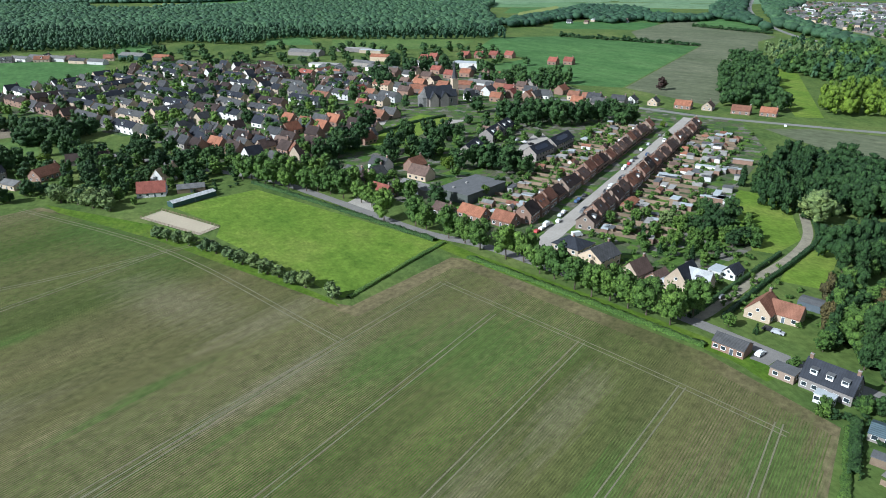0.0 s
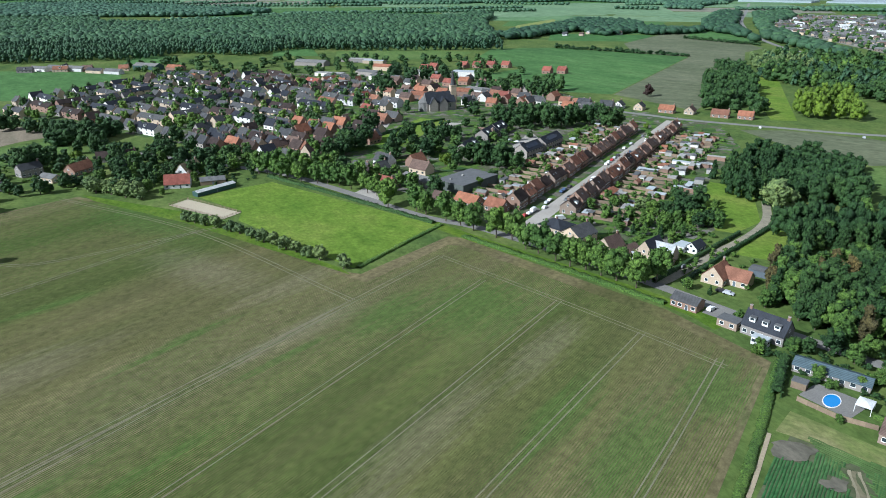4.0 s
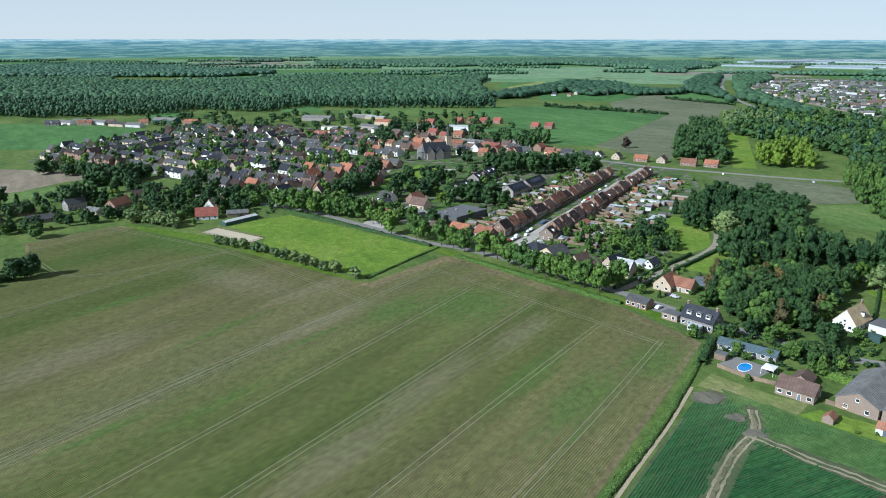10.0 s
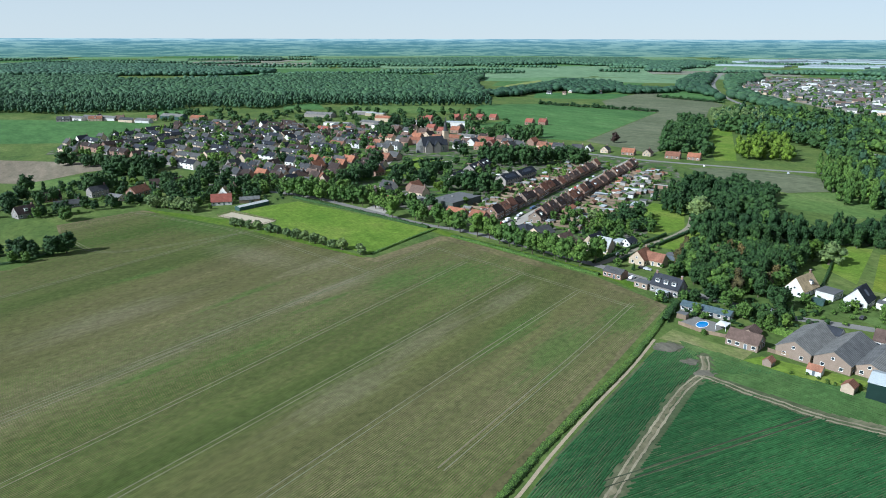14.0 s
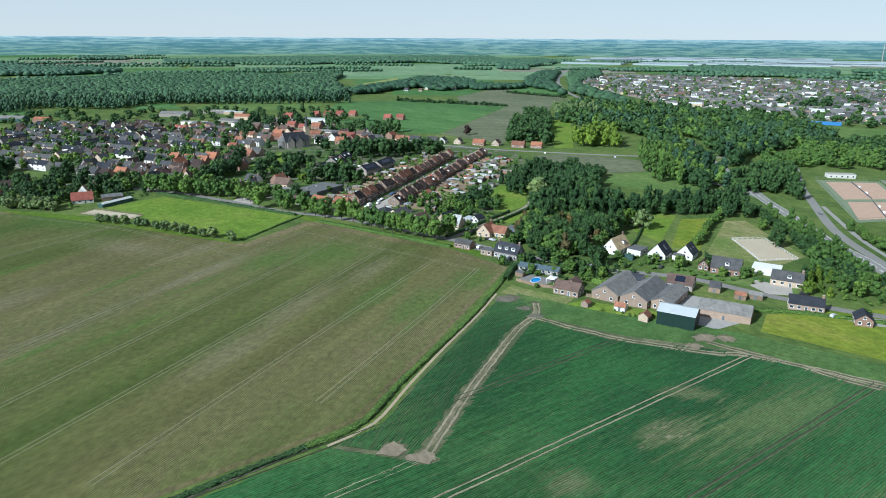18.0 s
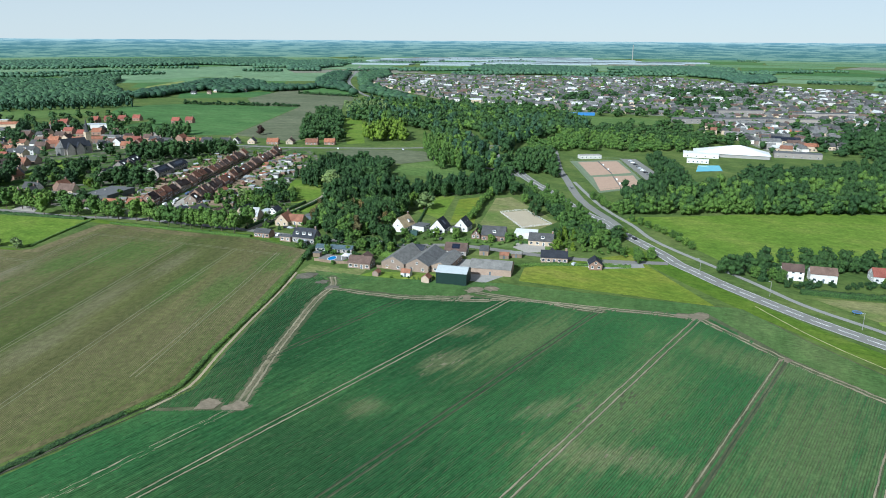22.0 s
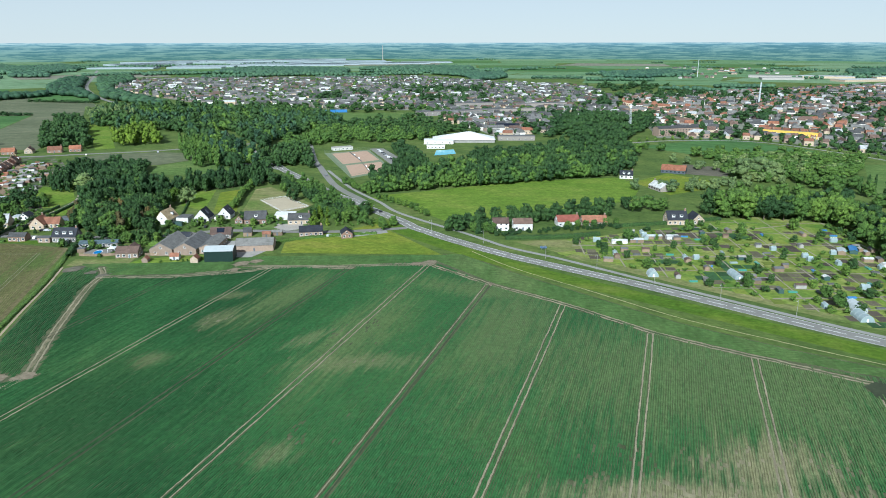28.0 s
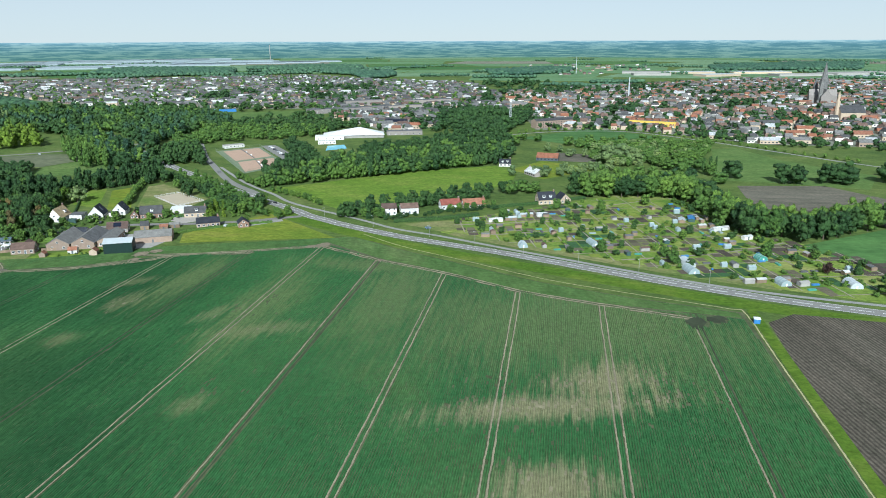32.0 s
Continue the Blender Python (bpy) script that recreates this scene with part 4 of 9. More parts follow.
def car(x, y, ang, colour, van=False):
    key = ("car", colour, van)
    base = tagged(new("van" if van else "car"), ("white panel van" if van else colour + " hatchback car") + " parked on the paving", "van" if van else "car", "parked cars")
    base.matrix_world = pose(x, y, 0.1, 0, 0, ang)
    if key not in CACHE:
        bm = bmesh.new()
        side = [(-2.1, 0.3), (-2.1, 0.75), (-1.95, 0.95), (-1.55, 1.42), (0.35, 1.46), (1.0, 0.98), (1.95, 0.82), (2.1, 0.6), (2.1, 0.3)]
        if van:
            side = [(-2.6, 0.35), (-2.6, 2.15), (-2.5, 2.3), (1.3, 2.3), (1.9, 1.3), (2.5, 1.1), (2.6, 0.8), (2.6, 0.35)]
        rings = []
        for yy, inn in ((-0.86, 0.0), (-0.80, 0.05), (0.80, 0.05), (0.86, 0.0)):
            rings.append([bm.verts.new((px, yy * (0.86 if pz > 1.1 and not van else 1.0), pz)) for px, pz in side])
        for a, b in zip(rings, rings[1:]):
            for i in range(len(side)):
                bm.faces.new((a[i], a[(i + 1) % len(side)], b[(i + 1) % len(side)], b[i]))
        bm.faces.new(rings[0][::-1]), bm.faces.new(rings[-1])
        bmesh.ops.recalc_face_normals(bm, faces=bm.faces)
        me = bpy.data.meshes.new("car_body")
        bm.to_mesh(me)
        bm.free()
        me.materials.append(CAR_PAINT[colour])
        CACHE[key] = me
        v, f = [], []
        for s in range(10):
            a = 2 * math.pi * s / 10
            v += [(0.31 * math.cos(a), -0.1, 0.31 * math.sin(a)), (0.31 * math.cos(a), 0.1, 0.31 * math.sin(a))]
        f = [(2 * s, 2 * ((s + 1) % 10), 2 * ((s + 1) % 10) + 1, 2 * s + 1) for s in range(10)] + [tuple(range(0, 20, 2)), tuple(range(19, 0, -2))]
        CACHE["wheel"] = CACHE.get("wheel") or mesh_of("wheel", v, f, M_TYRE)
    part("body", CACHE[key], base)
    if van:
        part("windscreen", boxes_mesh("windscreen_van", [(1.42, 1.80, -0.7, 0.7, 1.42, 1.95, 0)], (M_PANE,)), base)
    else:
        part("side_window", boxes_mesh("car_glass", [(-1.45, 0.45, -0.765, 0.765, 1.02, 1.34, 0)], (M_PANE,)), base)
        part("windscreen", boxes_mesh("windscreen", [(0.50, 0.80, -0.6, 0.6, 1.12, 1.28, 0)], (M_PANE,)), base)
    for wx in (-1.3, 1.3):
        for wy in (-0.8, 0.8):
            part("wheel", CACHE["wheel"], base, pose(wx, wy, 0.31))
    return base


def fence(pts, height, label, mat=None, gap=3.0, boards=True):
    """Posts with boards between them."""
    mat = mat or M_WOOD
    base = tagged(new("fence"), label, "fence")
    base.matrix_world = pose(pts[0][0], pts[0][1], 0)
    o = Vector((pts[0][0], pts[0][1], 0))
    for a, b in zip(pts, pts[1:]):
        A, B = Vector((*a, 0)), Vector((*b, 0))
        n = max(1, round((B - A).length / gap))
        ang = math.degrees(math.atan2(B.y - A.y, B.x - A.x))
        step = (B - A).length / n
        for k in range(n):
            p = A + (B - A) * (k / n) - o
            part("post", boxes_mesh("post", [(-0.06, 0.06, -0.06, 0.06, 0, height + 0.08, 0)], (mat,)), base, pose(p.x, p.y, 0, 0, 0, ang))
            if boards:
                part("panel", boxes_mesh("panel", [(0.06, round(step - 0.06, 2), -0.02, 0.02, 0.08, height, 0)], (mat,)), base, pose(p.x, p.y, 0, 0, 0, ang))
            else:
                part("rail", boxes_mesh("rail", [(0.06, round(step - 0.06, 2), -0.025, 0.025, height * f_ - 0.06, height * f_ + 0.06, 0) for f_ in (0.5, 0.95)], (mat,)), base, pose(p.x, p.y, 0, 0, 0, ang))
    return base

# ---- ground, fields and roads ----
sheet("ground", [(-5200, -5200), (5200, -5200), (5200, 5200), (-5200, 5200)], 0.0, M_GRASS, "flat green farmland of rough grass out to the horizon", "ground")
BROWN = [(-420, 250), (-217, 324), (-206, 356), (-240, 412), (-203, 452), (-136, 422), (-45, 349), (-36, 346), (-1, 389), (5, 387), (77, 314), (99, 277), (13, 142), (-6, 131), (-60, 104), (-420, -60)]
GREEN = [(88, 240), (120, 212), (165, 182), (207, 139), (244, 104), (238, 67), (235, 20), (232, -27), (236, -70), (245, -117), (129, -173.5), (-40, -258), (-420, -420), (-420, -70), (-60, 94), (2, 127), (18, 136), (32, 161), (49, 187), (69, 216)]
sheet("field_brown", BROWN, 0.04, M_BROWN, "large arable field of young crop on dry brown soil", "field")
sheet("field_green", GREEN, 0.04, M_CROPSOIL, "dark potato field in long ridges", "field")
WHEELS = (-116, -77.5, -39.5, -2, 36, 74.5, 113, 150.5, 188.5)
THIN = [[(98, -56), (117, -52), (135, -63), (138, -75), (166, -103), (164, -128), (145, -119), (126, -89), (107, -79)], [(71, -88), (92, -82), (104, -99), (90, -116)], [(84, 118), (104, 126), (110, 116), (98, 110)], [(118, 73), (144, 69), (147, 57), (126, 60), (114, 62)], [(115, 45), (131, 43), (129, 37), (116, 38)], [(64, 22), (80, 23), (80, 13), (67, 14)]]
HEADLAND = [(90, 212), (104, 196), (119, 182), (146, 165), (159, 160), (188, 133), (215, 107), (217, 96), (215, 61), (217, 19), (215, -25), (220, -64), (226, -103)]
CROSS = [(97, 226), (92, 213), (79, 198), (61, 171), (45, 146), (28, 118)]
SPUR = [(149, 175), (160, 162), (171, 149), (177, 140), (186, 129)]
SAND_PATH = [(83, 241), (68, 217), (48, 188), (31, 162), (16.5, 139), (2, 129)]
PATCHES = [(86, 234, 6), (90, 221, 4), (92, 212, 4), (28, 118, 5), (20, 124, 5), (219, 106, 6), (213, 110, 4), (150, 178, 6), (158, 176, 5), (142, 172, 4), (215, 61, 2.5), (222, -104, 7), (230, -110, 6)]
CLEAR = [(HEADLAND, 1.9), (CROSS, 2.3), (SPUR, 1.6), (SAND_PATH, 1.0)] + [([(x, y), (x + 0.6, y)], r * 0.75) for x, y, r in PATCHES]
crop_rows("potato_ridges", [(92, 211), (119, 183), (160, 161), (187, 134), (222, 108), (216, 62), (217, 18), (214, -26), (220, -64), (237, -119), (129, -172.5), (60, -206), (0, -160), (-20, -60), (-90, 40), (-62, 95), (2, 128), (27, 116)], radians(25.3), 0.75, 0.73, 0.27, M_CROP, "rows of dark green potato plants on ridges", 2.2, 0.05, WHEELS, THIN, CLEAR)
crop_rows("potato_ridges_west", [(-90, 40), (-20, -60), (0, -160), (60, -206), (-40, -256), (-330, -380), (-330, -34), (-62, 92)], radians(25.3), 0.75, 0.66, 0.42, M_CROP, "rows of potato plants stretching on westwards", 9.0, 0.05, WHEELS)
crop_rows("potato_strip", [(85, 239), (118, 211), (90, 212), (28, 119), (4, 129), (18, 137), (33, 161), (50, 187), (70, 216)], radians(55), 0.75, 0.70, 0.2, M_CROP, "rows of dark green potato plants beside the ditch", 2.5, 0.05, clear=CLEAR)
crop_rows("potato_headland", [(92, 240), (122, 211), (166, 181), (208, 138), (243, 104), (237, 67), (234, 20), (231, -27), (235, -70), (243, -115), (238, -118), (222, -64), (216, -26), (219, 18), (218, 62), (225, 106), (189, 134), (160, 163), (120, 186), (93, 212)], radians(-47), 0.75, 0.70, 0.22, M_CROP2, "paler potato plants on the field's headland", 2.5, 0.05, clear=CLEAR)
for d in WHEELS:
    u = (math.cos(radians(25.3)), math.sin(radians(25.3)))
    far = {-116: 182, -77.5: 212, -39.5: 226, -2: 247, 36: 219, 74.5: 203, 113: 182, 150.5: 171, 188.5: 158}[d]
    for side in (-1.1, 1.1):
        pts = [(a * u[0] + (d + side) * u[1], a * u[1] - (d + side) * u[0]) for a in (far - 460, far - 230, far)]
        rough_ribbon("wheel_track", pts, 0.42 if d in (-116, -39.5, 36) else 0.5, 0.15, M_TRACK if d in (-116, -39.5) or (d in (36, 188.5) and side > 0) else M_DUST, "bare dusty wheel track through the potato ridges", "wheel track", 0.4, 0.0, int(d * 3 + side * 10))
for side in (-1.1, 1.1):
    rough_ribbon("headland_track", HEADLAND, 0.95, 0.14 + 0.002 * side, M_DUST, "pale dusty headland track round the potato field", "wheel track", 0.55, side, 5)
    rough_ribbon("headland_track", SPUR, 0.8, 0.15 + 0.002 * side, M_DUST, "pale dusty track joining the headland", "wheel track", 0.55, side, 6)
rough_ribbon("cross_track", CROSS, 1.7, 0.12, M_THIN, "bare dusty track across the potato field", "wheel track", 0.6, 0.0, 9)
for side in (-1.1, 1.1):
    rough_ribbon("cross_track", CROSS, 0.7, 0.14, M_DUST, "pale rut of the track across the potato field", "wheel track", 0.5, side, 19)
for side in (-1.1, 1.1):
    rough_ribbon("cross_track", [(28, 118), (4, 106), (-60, 76)], 0.7, 0.2, M_DUST, "pale dusty track across the potato field", "wheel track", 0.5, side, 8)
for n, (x, y, r) in enumerate(PATCHES):
    rnd = random.Random(n)
    sheet("bare_patch", [(x + r * rnd.uniform(0.55, 1.2) * math.cos(a), y + r * rnd.uniform(0.4, 0.9) * math.sin(a)) for a in [k * math.pi / 7 for k in range(14)]], 0.21 + n * 0.0016, M_TRACK if y < -90 else M_SOIL2 if y > 200 else M_SOIL, "bare dry patch of soil in the field", "soil patch")
crop_rows("seedling_rows", [(-380, 200), (-217, 322), (-206, 354), (-237, 411), (-205, 449), (-136, 420), (-45, 345), (-33, 338), (-1, 378), (5, 377), (75, 305), (95, 274), (11, 144), (-6, 134), (-62, 106), (-250, 20)], radians(55), 0.75, 0.36, 0.04, M_SEEDLING, "thin rows of young green plants on brown soil", 7.0, 0.045)
TRACKS_B = [[(-4, 365), (-105, 226), (-200, 92)], [(40, 321), (-27, 223), (-120, 90)], [(64, 296), (11, 223), (-60, 122)], [(84, 279), (47, 223), (0, 155)], [(13, 340), (-64, 223), (-150, 95)], [(-36, 321), (-4, 365)], [(-36, 321), (-150, 155)], [(-4, 365), (40, 321), (64, 296), (84, 274)], [(-210, 448), (-120, 396), (-36, 321)], [(-214, 377), (-176, 356), (-103, 408)], [(-120, 396), (-230, 240)]]
for k, pts in enumerate(TRACKS_B):
    for side in (-1.0, 1.0):
        ribbon("wheel_track", pts, 0.4, 0.09 + 0.004 * k + 0.002 * (side > 0), M_TRACK2, "faint pale wheel track across the brown field", "wheel track", side)
sheet("field_edge_grass", [(-203, 456), (-136, 426), (-45, 352), (-40, 345), (-128, 408), (-190, 444)], 0.075, M_GRASS2, "fresh green grass margin of the field", "grass margin")
sheet("pasture", [(-138, 452), (-103, 480), (-6, 404), (-40, 352), (-104, 412), (-106, 426)], 0.06, M_MEADOW, "bright green grazed pasture with worn spots", "pasture")
sheet("sand_pen", [(-147, 436), (-141, 447), (-106, 424), (-112, 414)], 0.10, M_SAND, "pale sand riding pen beside the pasture", "riding pen")
ribbon("sand_path", SAND_PATH, 1.1, 0.1, M_SAND2, "pale sandy path beside the overgrown ditch", "path")
ribbon("lane", [(-230, 560), (-150, 522), (-100, 497), (-60, 462), (-14, 418), (18, 397), (72, 343), (113, 295), (143, 266), (179, 247), (205, 216), (230, 190), (262, 168)], 5.5, 0.09, M_LANE, "grey paved lane along the village edge", "lane")
ribbon("verge", [(-8, 408), (6, 391), (78, 321), (92, 300)], 7.0, 0.05, M_GRASS2, "grass verge with young trees beside the lane", "verge")
ribbon("street", [(30, 392), (45, 416), (181, 657)], 8.2, 0.10, M_PAVING, "pale paved village street between terraced houses", "street")
ribbon("road_village", [(-240, 960), (-60, 830), (137, 706), (193, 662), (259, 626), (299, 606), (352, 588), (420, 572)], 7.0, 0.09, M_ASPHALT, "asphalt road through the far side of the village", "road")
ribbon("road_link", [(345, 588), (328, 568), (318, 530), (318, 490), (328, 440), (330, 400)], 6.0, 0.1, M_ASPHALT, "asphalt road from the village to the main road", "road")
ribbon("grass_track", [(78, 334), (86, 340), (111, 365), (137, 389), (154, 411), (166, 440)], 4.2, 0.08, M_TRACK3, "worn grass and gravel track between hedges", "track")
MAIN = [(440, 700), (400, 600), (352, 459), (330, 400), (317, 356), (304, 313), (296, 288), (290, 255), (283, 232), (272, 184), (266, 165), (264, 150), (261, 128), (259, 85), (261, 49), (264, 10), (265, -38), (266, -80), (270, -125), (280, -180), (300, -270), (330, -400)]
ribbon("road_main", MAIN, 8.4, 0.13, M_ASPHALT, "grey asphalt main road with white lines", "road")
BRANCH = [(500, 600), (440, 510), (385, 429), (360, 386), (336, 345), (318, 312), (306, 283), (297, 255), (287, 231)]
ribbon("road_branch", BRANCH, 6.0, 0.11, M_ASPHALT, "asphalt side road joining the main road", "road")
ribbon("cycle_path", [(356, 369), (334, 324), (319, 292), (309, 265), (300, 236), (286, 199), (277, 129), (271.5, 95), (273, 62), (272.5, 33), (272, 13), (272, -22), (272, -53), (272.5, -82), (274.5, -107), (279, -131), (285, -155), (330, -330)], 3.0, 0.12, M_CYCLE, "pale asphalt cycle path beside the main road", "cycle path")
ribbon("verge_main", [(262, 200), (250, 125), (247, 75), (247, 35), (249, 1), (251, -31), (253, -73), (256, -118), (266, -175), (286, -260)], 12.0, 0.055, M_GRASS2, "mown green verge of the main road", "verge")
rough_ribbon("dry_edge", [(251, 104), (243, 67), (240, 20), (237, -27), (241, -70), (246, -110), (244, -118), (200, -139.5), (129, -174)], 0.55, 0.095, M_STRAW, "thin pale strip of dry grass along the field edge", "grass strip", 0.3)
ribbon("field_bank", [(250, -119), (200, -143), (127, -178), (60, -211)], 4.2, 0.085, M_GRASS2, "bright green grass bank between the two fields", "verge")
M_LINE = plain("road_paint", (0.75, 0.75, 0.73), 0.7, 0.1, 1.0, 8.0)
line_pts = smooth_line(MAIN[2:-1], 1.0)
road_ob = bpy.data.objects["road_main"]
for off, on, gap_ in ((-0.24, 9, 3), (0.24, 9, 3), (-3.7, 40, 0), (3.7, 40, 0)):
    k = 0
    while k + on < len(line_pts):
        seg = side_line(line_pts[k:k + on + 1], off)
        l, r = side_line(seg, -0.1), side_line(seg, 0.1)
        v = [(p.x, p.y, 0.137) for p in (*l, *r)]
        n = len(seg)
        ob = new("road_line", mesh_of("road_line", v, [(i, n + i, n + i + 1, i + 1) for i in range(n - 1)], M_LINE))
        ob.parent = road_ob
        k += on + gap_
sheet("meadow_1", [(300, 250), (308, 232), (291, 160), (300, 148), (432, 103), (490, 128), (504, 160), (426, 214), (351, 239), (315, 254)], 0.06, M_MEADOW, "bright green meadow beside the main road", "meadow")
sheet("yellow_meadow", [(176, 180), (235, 112), (250, 170), (256, 190), (215, 194), (190, 196)], 0.065, M_YELLOW, "yellow-green buttercup meadow behind the farm", "meadow")
sheet("meadow_2", [(195, 331), (216, 377), (240, 363), (198, 305)], 0.06, M_MEADOW, "small bright green paddock", "paddock")
sheet("meadow_3", [(200, 296), (238, 353), (256, 352), (212, 286)], 0.062, M_YELLOW, "small yellow-green paddock", "paddock")
sheet("arena_field", [(212, 280), (264, 344), (277, 342), (263, 266), (237, 254)], 0.06, M_DRY, "worn grass round a riding arena", "paddock")
sheet("riding_arena", [(243, 304), (262, 302), (255, 262), (233, 263)], 0.10, M_SAND, "pale sand riding arena with a white edge", "riding arena")
sheet("green_square", [(124, 396), (137, 456), (150, 478), (168, 463), (150, 408), (132, 392)], 0.06, M_MEADOW, "mown green meadow behind the gardens", "meadow")
sheet("lawn", [(122, 366), (150, 406), (168, 408), (136, 358)], 0.06, M_MEADOW, "mown green lawn between hedges", "lawn")
sheet("soil_plot", [(222, 620), (256, 618), (304, 590), (322, 560), (308, 518), (262, 512), (236, 560)], 0.06, M_OLIVE, "sparse field beside the village road", "field")
sheet("meadow_4", [(238, 490), (262, 508), (306, 514), (312, 440), (270, 432), (240, 462)], 0.065, M_MEADOW2, "green meadow behind the trees", "meadow")
sheet("churchyard", [(-64, 582), (-24, 672), (2, 660), (-36, 566)], 0.085, M_MEADOW, "grass field beside the church", "grass")
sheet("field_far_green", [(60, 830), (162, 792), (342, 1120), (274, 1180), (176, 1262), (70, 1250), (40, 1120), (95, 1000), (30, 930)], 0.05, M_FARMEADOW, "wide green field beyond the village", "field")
sheet("field_far_soil", [(164, 791), (215, 700), (250, 760), (300, 900), (395, 1050), (447, 1179), (500, 1240), (510, 1400), (445, 1560), (300, 1330), (280, 1184), (345, 1122)], 0.05, M_OLIVE, "wide olive field of sparse crop beyond the village", "field")
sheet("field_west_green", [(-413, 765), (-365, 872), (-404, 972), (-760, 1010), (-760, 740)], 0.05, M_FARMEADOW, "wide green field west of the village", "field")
sheet("field_west_soil", [(-310, 590), (-290, 612), (-330, 640), (-480, 660), (-560, 560), (-330, 540)], 0.05, M_SOIL, "bare field west of the village", "field")
sheet("field_west_grass", [(-240, 520), (-284, 600), (-330, 548), (-330, 500)], 0.052, M_MEADOW2, "green paddock west of the village", "paddock")
sheet("allotment_ground", [(300, 84), (330, 68), (446, 16), (456, -29), (412, -58), (380, -82), (377, -115), (356, -170), (292, -172), (283, -105), (283, -62), (281, -16), (279, 23), (280, 66)], 0.05, M_DRY2, "mixed grass and soil of the allotment gardens", "ground")
sheet("sand_patch", [(283, 100), (308, 79), (298, 60), (282, 68)], 0.07, M_DRY, "worn dry grass beside the hedge", "soil")
sheet("field_east_soil", [(530, -50), (567, -109), (534, -160), (450, -168), (430, -101), (440, -84)], 0.06, M_SOIL2, "dark bare field between tree rows", "field")
sheet("field_east_green", [(719, 18), (745, 1), (681, -58), (640, -140), (570, -140), (560, -78), (545, -28)], 0.06, M_MEADOW2, "green field before the town", "field")
sheet("field_east_crop", [(366, -118), (442, -160), (460, -260), (300, -260), (345, -164)], 0.06, M_FARMEADOW, "dark green field beside the allotments", "field")
sheet("field_dark", [(239, -128), (182, -153), (130, -176.5), (60, -210), (200, -420), (330, -420), (272, -185), (255, -135)], 0.06, M_DARKSOIL, "dark bare ploughed field", "field")
sheet("town_green", [(690, 236), (824, 197), (770, 40), (722, 36), (705, 93), (672, 167)], 0.06, M_FARMEADOW, "dark green field at the edge of the town", "field")
sheet("plot_soil", [(610, 148), (618, 101), (572, 90), (560, 126)], 0.06, M_SOIL2, "bare soil plot", "field")
sheet("meadow_5", [(496, 138), (554, 136), (540, 72), (468, 92)], 0.058, M_YELLOW, "pale green rough meadow", "meadow")
ribbon("canal_path", [(640, 290), (700, 262), (770, 222), (815, 150), (790, 60), (745, -30), (700, -120), (660, -240)], 4.0, 0.08, M_CYCLE, "pale path along a ditch before the town", "path")
# tennis courts
sheet("court_surround", [(418, 456), (466, 440), (398, 325), (346, 325)], 0.07, M_DARKGREEN2, "dark green apron round the tennis courts", "court")
sheet("tennis_court_north", [(421, 447), (459, 435), (428, 380), (387, 386)], 0.09, M_CLAY, "red clay tennis courts", "tennis court")
sheet("tennis_court_south", [(384, 379), (421, 370), (394, 330), (352, 331)], 0.09, M_CLAY, "red clay tennis courts", "tennis court")
sheet("car_park", [(472, 446), (484, 436), (426, 330), (404, 328)], 0.08, M_ASPHALT, "asphalt car park beside the tennis courts", "car park")
for a, b in (((440, 441), (408, 383)), ((402, 375), (373, 331))):
    n_ = tagged(new("tennis_net"), "dark tennis net line across red clay courts", "tennis net")
    d_ = Vector((b[0] - a[0], b[1] - a[1], 0))
    n_.matrix_world = pose(a[0], a[1], 0.09, 0, 0, math.degrees(math.atan2(d_.y, d_.x)))
    part("net", boxes_mesh("net", [(0, round(d_.length, 1), -0.04, 0.04, 0.05, 1.05, 0)], (M_DOOR,)), n_)
    for q in (0.3, 0.34, 0.65, 0.69):
        part("net_post", boxes_mesh("net_post", [(-0.1, 0.1, -0.1, 0.1, 0, 1.15, 0)], (M_FRAME,)), n_, pose(d_.length * q, 0.3, 0))
        part("umpire_seat", boxes_mesh("umpire_seat", [(-0.5, 0.5, -0.4, 0.4, 0, 1.2, 0)], (M_FRAME,)), n_, pose(d_.length * q, 1.4, 0))

# ---- the lane and its houses ----
H_LEAF, H_FRESH = LEAVES[1], LEAVES[0]
house(84, 361, 44, 11, 9, 4.2, 9.6, B_TAN, R_BLUE, "tall gabled tan brick house with blue-black roof", chimney=0, bays=3)
house(88.5, 358.5, -40, 10, 8, 3.6, 8.4, B_TAN, R_LIGHT, "pale-roofed wing of the tan brick house", name="house_wing", category="house wing", chimney=0, dormers=((0, 1.0),), ends=False)
flat_building(78, 364, -46, 6, 6, 3.0, B_WHITE, "flat pale-roofed annex beside the brick house", name="annex", category="annex", roof=M_SHEETROOF, windows=2)
house(104.3, 339, 47, 10.5, 8.6, 3.0, 7.4, B_TAN, R_RUST, "cream brick house with rust-brown roof and wide gable", chimney=1)
house(111, 336, -41, 10, 7, 2.8, 6.2, B_TAN, R_RUST, "rust-tiled wing with garage of the cream brick house", name="house_wing", category="house wing", chimney=0, ends=False)
shed(124, 344, -42, 9, 6, 2.6, 3.0, M_DOOR, M_FLAT, "black flat garden shed beside the lawn")
house(85.3, 316, -45, 10, 6.4, 2.9, 4.7, B_RED, R_GREY, "small grey-roofed brick outbuilding by the field", name="outbuilding", category="outbuilding", chimney=0, bays=4, ends=False)
house(104.5, 294, -47, 14, 8.2, 3.6, 8.0, B_GREY, R_BLUE, "brick house with grey roof, white dormers and two chimneys", chimney=2, dormers=((0, -4.0), (0, 0.2), (0, 4.2)), bays=5)
